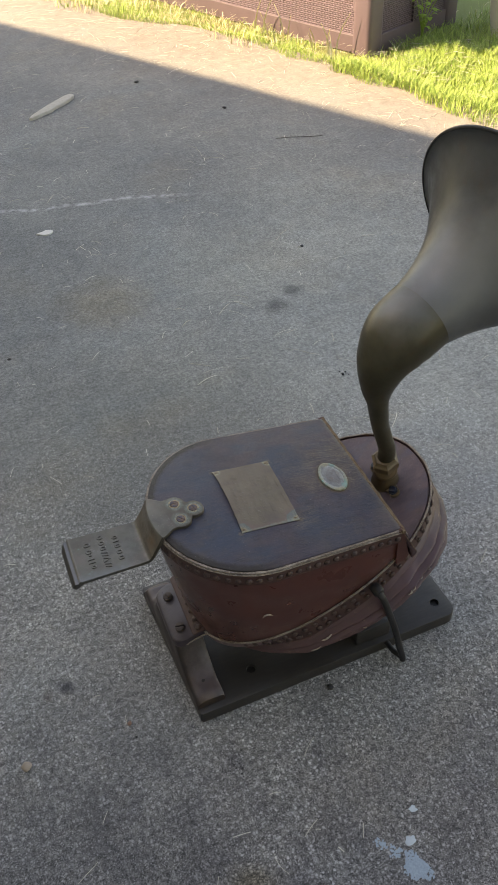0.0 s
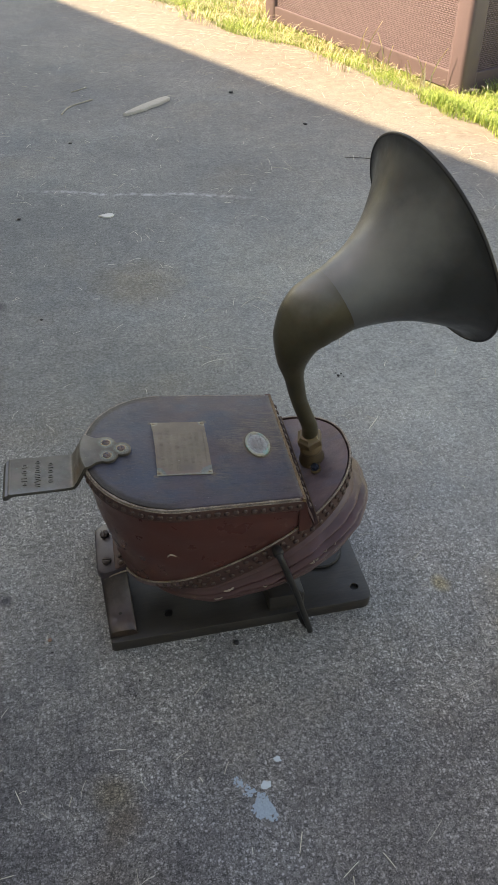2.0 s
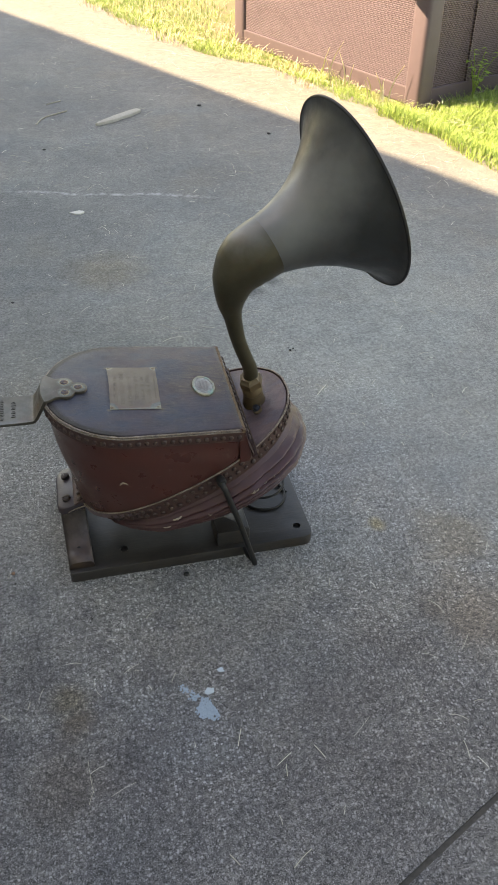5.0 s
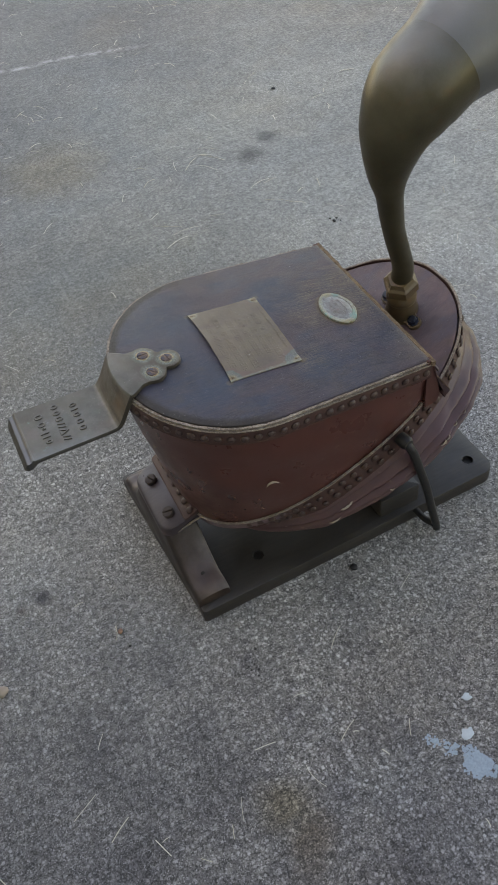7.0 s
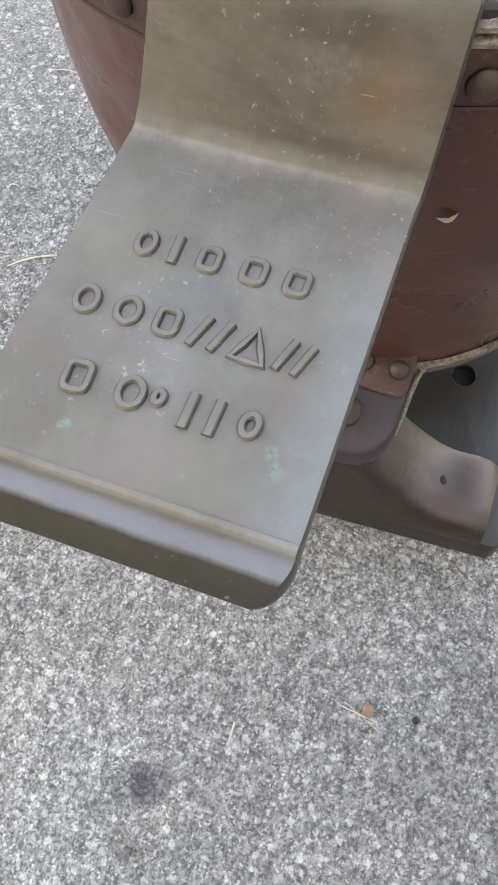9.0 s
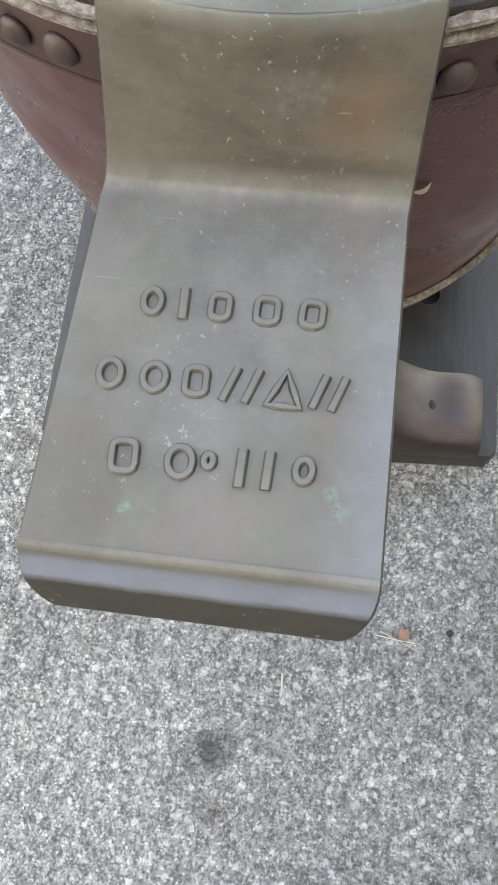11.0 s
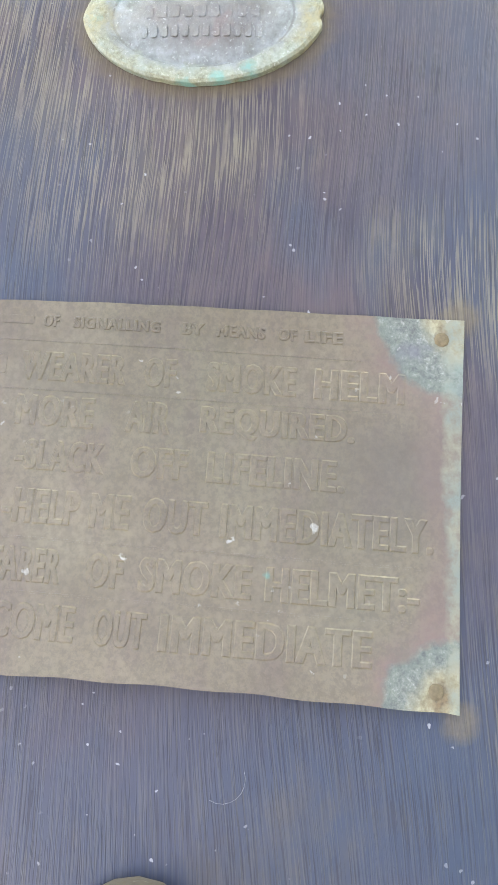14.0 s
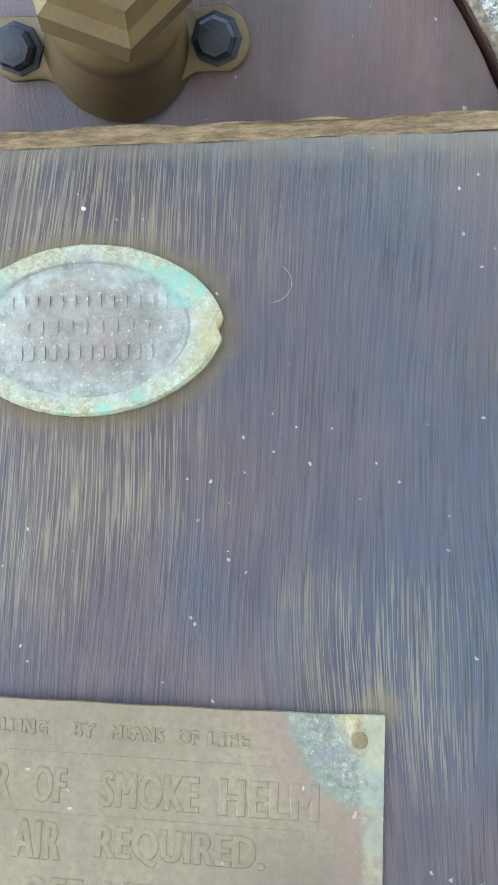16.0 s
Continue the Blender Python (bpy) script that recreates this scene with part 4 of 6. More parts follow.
part("joint_filler", slab([(JOINT_A.x + JOINT_B.x * k - JOINT_B.y * w, JOINT_A.y + JOINT_B.y * k + JOINT_B.x * w) for k, w in ((-3, -0.0036), (1.6, -0.0036), (1.6, 0.0036), (-3, 0.0036))], -0.10, -0.0022), M_DIRT, paving, smooth=False)

# house wall behind the camera
WALL_N, WALL_H = -1.35, 3.65
tagged(part("wall_house", slab([across(WALL_N - 0.25, -16), across(WALL_N - 0.25, 16), across(WALL_N, 16), across(WALL_N, -16)], -0.03, WALL_H), M_WALL, smooth=False),
       "pale rendered house wall", kind="structure")


# ---- the bellows ----
YC = -0.012


def z_top(x, y=0):
    return 0.292 - 0.097 * x


def z_mid(x, y=0):
    return 0.1847 + 0.47 * x


def z_low(x, y=0):
    return min(0.100 + 0.27 * (x + 0.046), 0.152, z_mid(x) - 0.036)


def drilled(outline, z0, z1, bevel, centres, r):
    """A board with round holes through it and a rounded upper edge."""
    bm = bmesh.new()
    circ = lambda c, k: [(c[0] + k * math.cos(2 * math.pi * i / 16), c[1] + k * math.sin(2 * math.pi * i / 16)) for i in range(16)]
    for z, top in ((z1, True), (z0, False)):
        edges = []
        for loop in [inset(outline, bevel if top else 0)] + [circ(c, r + (0.0003 if top else 0)) for c in centres]:
            vs = [bm.verts.new((x, y, z)) for x, y in loop]
            edges += [bm.edges.new((vs[i - 1], vs[i])) for i in range(len(vs))]
        bmesh.ops.triangle_fill(bm, edges=edges, use_beauty=True, normal=(0, 0, 1 if top else -1))
    loft([[(x, y, z0) for x, y in outline], [(x, y, z1 - bevel) for x, y in outline], [(x, y, z1 - bevel * 0.3) for x, y in inset(outline, bevel * 0.3)], [(x, y, z1) for x, y in inset(outline, bevel)]], cap=False, bm=bm)
    for c in centres:
        loft([[(x, y, z1) for x, y in circ(c, r + 0.0003)], [(x, y, z1 - 0.0003) for x, y in circ(c, r)], [(x, y, z0) for x, y in circ(c, r)]], cap=False, bm=bm)
    bmesh.ops.remove_doubles(bm, verts=bm.verts, dist=1e-5)
    return bm


bellows = thing("foot_bellows", "antique oxblood leather foot bellows with brass horn on black board", "bellows")

# base board, turned a little against the rest
def tuck(x):
    """How far the lower leather is drawn in under the middle board, towards the tongue."""
    return 0.030 * min(1, max(0, (-0.045 - x) / 0.10))


BROT, BC = 1.4, (0.004, 0.006)
base_round = turned([(-0.202, -0.119)] + [(0.190 + 0.017 * math.cos(radians(a)), -0.102 + 0.017 * math.sin(radians(a))) for a in range(-90, 1, 15)] + [(0.190 + 0.017 * math.cos(radians(a)), 0.102 + 0.017 * math.sin(radians(a))) for a in range(0, 91, 15)] + [(-0.209, 0.124), (-0.212, 0.121), (-0.205, -0.116)], BROT, (0, 0), BC)
holes = [(-0.108, -0.077), (0.190, -0.080), (-0.114, 0.092), (0.182, 0.090)]
base = part("base_board", drilled(base_round, 0.0, 0.020, 0.0018, holes, 0.0068), M_BLACK, bellows, "black-painted wooden base board")
# black plugs added for the shade down in the holes
for hx, hy in holes:
    part("hole_shade_plug", slab([(hx + 0.0074 * math.cos(a), hy + 0.0074 * math.sin(a)) for a in [2 * math.pi * i / 16 for i in range(16)]], 0.0030, 0.0150), M_IRON, base)
# batten with a hump that carries the tongue
rings = []
for i in range(41):
    y = -0.109 + 0.227 * i / 40
    d = abs(y)
    q = min(1, max(0, (d - 0.040) / 0.046))
    h = 0.041 + 0.047 * (1 - q) ** 1.5
    h -= 0.009 * max(0, (d - 0.098) / 0.012) ** 2
    prof = [(-0.2058, 0.0185), (-0.2058, h - 0.012), (-0.2042, h - 0.006), (-0.200, h - 0.0015), (-0.192, h - 0.0002), (-0.180, h), (-0.170, h - 0.001), (-0.166, h - 0.004), (-0.165, h - 0.010), (-0.165, 0.0195)]
    pts = turned([(x - 0.007 * i / 40, y) for x, z in prof], BROT, (0, 0), BC)
    rings.append([(px, py, z) for (px, py), (x, z) in zip(pts, prof)])
batten = part("batten", loft(rings), M_BATTEN, bellows, "brown wooden batten, paler on top")
part("nail", dome(0.0035, 0.0012), M_IRON, batten).location = (-0.180, -0.080, 0.0415)

# cleat, spring and strut on the base
part("cleat", slab(turned(box_outline(0.044, -0.104, 0.100, -0.045, 0.003), BROT), 0.0195, 0.050, 0.003), M_BLACK, bellows, "black wooden cleat")
coil = []
for i in range(150):
    u = i / 149
    a = 2 * math.pi * 3.2 * u
    r = 0.041 - 0.012 * u
    coil.append((0.151 + r * math.cos(a), 0.006 + r * math.sin(a), 0.0225 + max(0, u - 0.3) / 0.7 * 0.072))
part("coil_spring", tube(coil, 0.0024, 8, up=Vector((0, 0, 1))), M_IRON, bellows, "black wire coil spring")

# middle board: rounded, tilted, with a tongue screwed to the batten
def mid_outline(n=96, grow=0.0):
    pts = []
    for i in range(n):
        a = 2 * math.pi * i / n
        c, s = math.cos(a), math.sin(a)
        e = 2.22 if c > 0 else 2.39
        k = (abs(c) ** e + abs(s) ** e) ** (-1 / e)
        pts.append((0.0052 + (0.1710 + grow) * c * k, YC + 0.0047 + (0.1236 + grow) * s * k))
    return pts


MID = mid_outline()
part("middle_board", slab(MID, lambda x, y: z_mid(x) - 0.014, z_mid, 0.002), M_MID, bellows, "dark stained wooden board under the horn")
tongue = part("tongue", slab(box_outline(-0.2065, -0.053, -0.150, 0.048, 0.017), lambda x, y: 0.0875 + 0.28 * (x + 0.205), lambda x, y: 0.1015 + 0.28 * (x + 0.205), 0.003), M_TONGUE, bellows, "dark wooden tongue screwed to the batten")


def screw_head(r, h):
    """A slotted head as one mesh: two halves with a channel between them."""
    bm = bmesh.new()
    for sgn in (1, -1):
        arc = [(r * math.cos(a), sgn * max(r * 0.09, r * math.sin(a))) for a in [math.pi * (0.03 + 0.94 * i / 12) for i in range(13)]]
        if sgn < 0:
            arc.reverse()
        slab(arc, 0.0, h, r * 0.12, bm)
    spin([(-0.001, r * 0.98), (h * 0.45, r * 0.98), (h * 0.45, 0.0001)], (0, 0, 0), (0, 0, 1), 18, bm)
    return bm


me_small = mesh_of("tongue_screw", screw_head(0.0068, 0.0052), M_OLDRUST)
for y, turn in ((-0.031, 70), (0.0245, 20)):
    placed("screw", me_small, frame_at((-0.190, y, 0.1055), (-0.28, 0, 1)) @ pose(0, 0, 0, 0, 0, turn), tongue)

# upper leather: from under the top board down to the middle board
def top_path(n, grow=0.0):
    pts = [(0.0835, YC - 0.114 - grow)]
    for i in range(41):
        a = -math.pi / 2 - math.pi * i / 40
        pts.append((-0.085 + (0.1155 + grow) * math.cos(a), YC + (0.1215 + grow) * math.sin(a)))
    pts.append((0.0835, YC + 0.114 + grow))
    return [tuple(p) for p in resample(pts, n)]


def mid_path(n, grow=0.0):
    full = [p for p in mid_outline(400, grow)]
    k0 = min(range(200, 400), key=lambda i: abs(full[i][0] - 0.094))
    k1 = min(range(0, 200), key=lambda i: abs(full[i][0] - 0.094))
    return [tuple(p) for p in resample([full[i] for i in range(k0, k1, -1)], n)]


N = 110
tp, mp = top_path(N), mid_path(N)
rings = []
for k in range(13):
    v = k / 12
    ring = []
    for i in range(N):
        (x0, y0), (x1, y1) = tp[i], mp[i]
        a = Vector((x0, y0, z_top(x0) - 0.012))
        b = Vector((x1, y1, z_mid(x1) - 0.004))
        p = a.lerp(b, v)
        c = Vector((p.x + 0.03, p.y - YC, 0)).normalized()
        p += c * (0.004 * math.sin(math.pi * v) + 0.0016 * math.sin(9 * v + i * 0.23) * math.sin(math.pi * v))
        ring.append(p)
    rings.append(ring)
upper = part("upper_leather", loft(rings, closed=False), M_LEATHER, bellows, "smooth oxblood leather side of the bellows")

# top board
TOP = top_path(90)
top = part("top_board", slab(list(reversed(TOP)), lambda x, y: z_top(x) - 0.013, z_top, 0.0022), M_BOARD, bellows, "dark blue-black stained wooden top board with dusty grain")


def band(path, zf, drop, thick, closed, n, skew=0.0, tucked=False, fray=0.0):
    """A strap round a path: outer and inner faces, from zf down by drop."""
    pts = resample(path, n, closed)
    rings = []
    for o0, h in ((0, 0), (thick, 0), (thick + skew, -drop), (skew, -drop)):
        ring = []
        for i in range(n):
            o = o0
            p, q = pts[i - 1 if (closed or i) else 0], pts[(i + 1) % n if (closed or i < n - 1) else i]
            t = (q - p).normalized()
            nrm = Vector((-t.y, t.x))
            if nrm.dot(pts[i] - Vector((-0.03, YC))) < 0:
                nrm = -nrm
            if tucked and h:
                o = o - tuck(pts[i].x)
            wob = 0.0003 * noise.noise((pts[i].x * 160, pts[i].y * 160, 1)) + 0.0004 * noise.noise((pts[i].x * 60, pts[i].y * 60, 4))
            wob += fray * (noise.noise((pts[i].x * 330, pts[i].y * 330, 6 + h * 900)) + 0.6 * noise.noise((pts[i].x * 120, pts[i].y * 120, 9)))
            ring.append((pts[i].x + nrm.x * (o + wob), pts[i].y + nrm.y * (o + wob), zf(pts[i].x) + h + wob))
        rings.append(ring)
    bm = loft(rings + [rings[0]], closed=closed, cap=False)
    return bm


stud_mesh = mesh_of("stud", dome(0.0043, 0.0026, 12, 4), M_STUD)


def studs(path, zf, n, out, parent, closed=False, phase=0.0, tilt=0.0, drawn=0.0):
    pts = resample(path, n * 8, closed)
    m = len(pts)
    for i in range(n):
        k = int((i + 0.5 + phase) * 8) % m
        p, q = pts[k - 1 if k else 0], pts[min(k + 1, m - 1)]
        t = (q - p).normalized()
        nrm = Vector((-t.y, t.x))
        if nrm.dot(pts[k] - Vector((-0.03, YC))) < 0:
            nrm = -nrm
        if not closed and pts[k].x < -0.188 and abs(pts[k].y + 0.0165) < 0.037:
            continue
        out_k = out - drawn * tuck(pts[k].x)
        place = Vector((pts[k].x, pts[k].y, zf(pts[k].x) + random.uniform(-0.0008, 0.0008))) + Vector((nrm.x, nrm.y, 0)) * out_k
        placed("stud", stud_mesh, frame_at(place, (nrm.x, nrm.y, tilt + random.uniform(-0.1, 0.1))) @ Matrix.Scale(random.uniform(0.85, 1.08), 4), parent)


strip = part("studded_strip", band(top_path(140, 0.0005), lambda x: z_top(x) - 0.0065, 0.0155, 0.0028, False, 140), M_STRIP, bellows, "dark leather strip with domed studs")
part("raw_edge", band(top_path(260, -0.0010), lambda x: z_top(x) - 0.0022, 0.0013, 0.0034, False, 260, fray=0.0007), M_EDGE, strip, "frayed pale leather edge")
part("raw_edge", band(top_path(260, 0.0004), lambda x: z_top(x) - 0.0052, 0.0010, 0.0032, False, 260, fray=0.0006), M_EDGE, strip, "frayed pale leather edge")
studs(top_path(300, 0.0035), lambda x: z_top(x) - 0.0150, 58, 0.0, strip)
part("piping", band(top_path(140, 0.0012), lambda x: z_top(x) - 0.0215, 0.0010, 0.0025, False, 140), M_STRIP, strip)

# hinge strap between the boards at the straight end
rings = []
for k in range(9):
    v = k / 8
    ring = []
    for i in range(24):
        y = YC - 0.118 + 0.234 * i / 23
        x = 0.0840 + 0.0165 * v ** 1.15 + 0.001 * math.sin(i * 1.3)
        ring.append((x, y - (0.0015 * v if i == 0 else 0), (z_top(0.084) - 0.002) * (1 - v) ** 1.1 + (z_mid(0.1005) + 0.0015) * (1 - (1 - v) ** 1.1)))
    rings.append(ring)
hinge = part("hinge_strap", loft(rings, closed=False), M_STRIP, bellows, "studded leather hinge strap")
bm = slab([(0.0828 + w + 0.0010 * noise.noise((y * 90, w * 300, 2)) + 0.0003 * noise.noise((y * 420, w * 300, 7)), YC + y) for w, ys in ((0, range(60)), (0.0042, range(59, -1, -1))) for y in [-0.119 + 0.236 * q / 59 for q in (reversed(range(60)) if w == 0 else range(60))]], lambda x, y: z_top(x) - 0.006, lambda x, y: z_top(x) - 0.0006 + 0.0006 * noise.noise((x * 200, y * 130, 3)))
part("raw_edge", bm, M_FIBRE, hinge, "brown fibrous leather edge")
bm = slab([(0.098, YC - 0.124), (0.1055, YC - 0.122), (0.1055, YC + 0.117), (0.098, YC + 0.119)], lambda x, y: z_mid(x), lambda x, y: z_mid(x) + 0.002)
part("strap_foot", bm, M_STRIP, hinge)
bm = slab([(0.1053, YC - 0.121), (0.1061, YC - 0.121), (0.1061, YC + 0.116), (0.1053, YC + 0.116)], lambda x, y: z_mid(x), lambda x, y: z_mid(x) + 0.0026)
part("raw_edge", bm, M_FIBRE, hinge)
for i in range(16):
    y = YC - 0.110 + 0.0146 * i
    placed("stud", stud_mesh, frame_at((0.0938, y, 0.2625), (0.92, 0, 0.42)), hinge)
for sgn in (-1, 1):
    prof = [(0.0790, 0.2832), (0.0848, 0.2832), (0.0900, 0.2640), (0.0965, z_mid(0.0965) + 0.0010), (0.0930, z_mid(0.0930) - 0.006), (0.0790, 0.2200)]
    side = lambda z: YC + sgn * (0.1140 + 0.0005 * min(1, (0.2832 - z) / 0.045))
    part("gusset", loft([[(x, side(z) + sgn * o, z) for x, z in prof] for o in (-0.004, 0.0028)]), M_LEATHER, hinge, "folded leather gusset", smooth=False)

# band with two rows of studs round the middle board, with its pale seam
mo = mid_outline(200, 0.0008)
lower_band = part("studded_band", band(mo, lambda x: z_mid(x) + 0.0004, 0.031, 0.0026, True, 160, 0.001, True), M_STRIP, bellows, "dark leather band with two rows of studs")
part("seam", band(mid_outline(200, 0.0014), lambda x: z_mid(x) + 0.0012, 0.0013, 0.0026, True, 160), M_EDGE, lower_band, "pale raw leather seam")
studs(mid_outline(400, 0.0042), lambda x: z_mid(x) - 0.0085, 74, 0.0, lower_band, True, 0.0, 0.0, 0.28)
studs(mid_outline(400, 0.0048), lambda x: z_mid(x) - 0.0215, 74, 0.0, lower_band, True, 0.5, 0.0, 0.70)
for i in range(7):
    placed("stud", stud_mesh, frame_at((-0.1700, -0.0475 + 0.0150 * i, 0.1172), (-0.75, 0, 1)), tongue)
part("tongue_strip", slab(box_outline(-0.1790, -0.0535, -0.1600, 0.0535, 0.004), lambda x, y: 0.1015 + 0.28 * (x + 0.205), lambda x, y: 0.1128 + 0.55 * (x + 0.1750), 0.0012), M_STRIP, tongue, "dark leather strip nailed to the tongue")

part("seam_end", tube(smooth_path([(-0.1480, -0.0655, 0.1142), (-0.1550, -0.0600, 0.1112), (-0.1630, -0.0560, 0.1078), (-0.1720, -0.0546, 0.1040), (-0.1820, -0.0542, 0.1000), (-0.1895, -0.0535, 0.0955)], 18), [0.0012] * 12 + [0.0011, 0.0010, 0.0009, 0.0008, 0.0007, 0.0005], 8), M_EDGE, lower_band, "pale raw leather seam end")

# pleated lower leather and its bottom board
def low_point(p, v, nrm):
    x, y = p
    grow = 0.013 * max(0, x / 0.17) * min(1, 1.7 * v)
    env = min(1, 0.30 + 1.5 * v)
    zu, zl = z_mid(x) - 0.026, z_low(x)
    gap = zu - zl
    f = min(1, gap / 0.06)
    drift = 0.5 * math.sin(17 * x + 9 * y) + 0.25 * math.sin(41 * x - 23 * y)
    w = abs(math.sin(5.5 * math.pi * v + 0.6 + drift * min(1, 2 * v))) ** 0.62
    o = 0.001 + f * min(1, v * 9) * env * (0.0245 * w + 0.002 * math.sin(math.pi * v)) - tuck(x) - 0.012 * v * v
    q = Vector((x + grow, y, zu - gap * v)) + nrm * o
    q += nrm * (0.0022 * f * min(1, v * 6) * noise.noise(q * 45) + 0.0012 * f * min(1, v * 6) * noise.noise(q * 130))
    q.z -= 0.0085 * w * f * min(1, 6 * v) * (1 - v)
    q.z += 0.003 * f * math.sin(math.pi * v) * noise.noise(q * 22)
    return q


mo = [Vector(p) for p in mid_outline(220)]
rings = []
for k in range(85):
    ring = []
    for i in range(220):
        t = (mo[(i + 1) % 220] - mo[i - 1]).normalized()
        ring.append(low_point(mo[i], k / 84, Vector((t.y, -t.x, 0))))
    rings.append(ring)
pleats = part("pleated_leather", loft(rings, cap=False), M_FOLD, bellows, "creased maroon leather pleats of the reservoir")
part("bottom_board", slab([(x + 0.010 * max(0, x / 0.17), y) for x, y in mid_outline(90, -0.034)], lambda x, y: z_low(x) - 0.012, lambda x, y: z_low(x) - 0.0005, 0.002), M_STRIP, bellows, "leather-covered bottom board of the reservoir")

# scuffs: curled flaps of raised leather
sheets = [(ob.data, len(ob.data.vertices)) for ob in (upper, pleats)]
skin = BVHTree.FromPolygons([v.co[:] for me, _ in sheets for v in me.vertices], [p.vertices[:] for p in upper.data.polygons] + [[i + sheets[0][1] for i in p.vertices] for p in pleats.data.polygons])


def flap(place, normal, size, curl, deg):
    rings = []
    for i in range(7):
        a = -1 + 2 * i / 6
        w = size * 0.13 * (1 - a * a) ** 0.5 * (1 + 0.35 * math.sin(9 * a + size * 900)) + size * 0.02
        y = curl * a * a * size
        rings.append([(a * size * 0.5, y - w, 0.0002), (a * size * 0.5, y - w * 0.3, 0.0018 * (1 - a * a) + 0.0003), (a * size * 0.5, y + w, 0.0012 * (1 - a * a) + 0.0002)])
    ob = part("scuff", loft(rings, closed=False), M_PALE, bellows, "pale curled leather scuff")
    place, found, _, _ = skin.find_nearest(Vector(place))
    place = place + Vector(normal).normalized() * 0.0004
    ob.matrix_local = frame_at(place, normal) @ pose(0, 0, 0, 0, 0, deg)


flap((-0.100, -0.1315, 0.207), (-0.25, -1, 0.1), 0.014, -0.35, 10)
flap((-0.027, -0.1550, 0.146), (0, -1, 0.2), 0.016, 0.1, 18)
flap((-0.040, -0.1500, 0.124), (0, -1, -0.2), 0.014, 0.05, 8)

flap((-0.1905, -0.0530, 0.2410), (-0.9, -0.45, 0.1), 0.006, 0.1, 8)
for x, z, size, deg in ((0.094, 0.186, 0.008, 40), (0.104, 0.179, 0.006, 60), (0.118, 0.204, 0.007, 50), (0.126, 0.188, 0.005, 10), (0.020, 0.150, 0.007, -20), (0.135, 0.220, 0.006, 40), (0.143, 0.214, 0.005, 70)):
    flap((x, -0.19, z), (0.2, -1, 0.1), size, 0.2, deg)

# strut: iron rod hooked from the middle board to the base
strut = part("strut", tube(smooth_path([(0.047, -0.141, 0.199), (0.048, -0.150, 0.197), (0.053, -0.153, 0.184), (0.062, -0.152, 0.155), (0.076, -0.149, 0.110), (0.089, -0.145, 0.060), (0.1005, -0.141, 0.018), (0.1030, -0.140, 0.006)], 30), 0.0048, 10), M_IRON, bellows, "bent black iron strut")
part("eye", spin([(-0.006, 0.0001), (-0.006, 0.0072), (0.004, 0.0078), (0.008, 0.0055), (0.009, 0.0001)], (0.047, -0.142, 0.199), (0.1, -1, 0.1), 14), M_IRON, strut)
part("pin", tube([(0.0995, -0.141, 0.016), (0.094, -0.128, 0.015), (0.092, -0.105, 0.014)], 0.0042, 10), M_IRON, strut)
part("strut", tube(smooth_path([(0.047, 0.117, 0.199), (0.066, 0.132, 0.180), (0.079, 0.132, 0.135), (0.098, 0.130, 0.022), (0.100, 0.129, 0.006)], 24), 0.0042, 10), M_IRON, bellows, "bent black iron strut")

# ---- brass horn ----
foot_c, foot_n = Vector((0.1265, -0.011, z_mid(0.1265) + 0.001)), Vector((-0.45, 0, 0.9)).normalized()
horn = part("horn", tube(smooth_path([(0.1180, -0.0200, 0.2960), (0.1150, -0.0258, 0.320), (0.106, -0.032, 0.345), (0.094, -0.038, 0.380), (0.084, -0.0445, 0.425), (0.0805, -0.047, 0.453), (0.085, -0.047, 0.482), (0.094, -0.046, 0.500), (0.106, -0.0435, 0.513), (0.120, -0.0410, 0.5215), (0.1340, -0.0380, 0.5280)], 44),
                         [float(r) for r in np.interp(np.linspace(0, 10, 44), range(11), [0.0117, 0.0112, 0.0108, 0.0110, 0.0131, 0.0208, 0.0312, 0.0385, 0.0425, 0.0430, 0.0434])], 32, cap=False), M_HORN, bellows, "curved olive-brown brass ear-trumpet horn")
AX = Vector((0.924, 0.205, 0.324)).normalized()
RIM = Vector((0.260, -0.010, 0.580))
prof = smooth_path([(-0.147, 0.0420), (-0.138, 0.0434), (-0.112, 0.0495), (-0.085, 0.0595), (-0.060, 0.0735), (-0.036, 0.0925), (-0.018, 0.1095), (-0.009, 0.1195), (-0.004, 0.1265), (-0.0012, 0.1330), (0.0, 0.1392)], 44)
inner = [(s + 0.0012, r - 0.0016) for s, r in reversed(prof[:-1])]
NECK = Vector((0.1340, -0.0380, 0.5280))
DROOP = NECK - (RIM - AX * 0.140)
SAG = (AX.cross(Vector((0, 0, 1))).normalized().cross(AX)).normalized() * -0.0050


def bell_rings(profile, seg=72):
    """Rings of the bell; its axis droops a little towards the neck."""
    a = AX.orthogonal().normalized()
    b = AX.cross(a)
    return [[RIM + AX * s + DROOP * max(0, -s / 0.140) ** 2 + SAG * math.sin(math.pi * min(1, max(0, -s / 0.140))) + (a * math.cos(2 * math.pi * k / seg) + b * math.sin(2 * math.pi * k / seg)) * r for k in range(seg)] for s, r in profile]


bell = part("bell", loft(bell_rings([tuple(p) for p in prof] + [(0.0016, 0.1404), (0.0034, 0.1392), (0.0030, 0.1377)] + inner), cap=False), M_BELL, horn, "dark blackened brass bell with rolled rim")
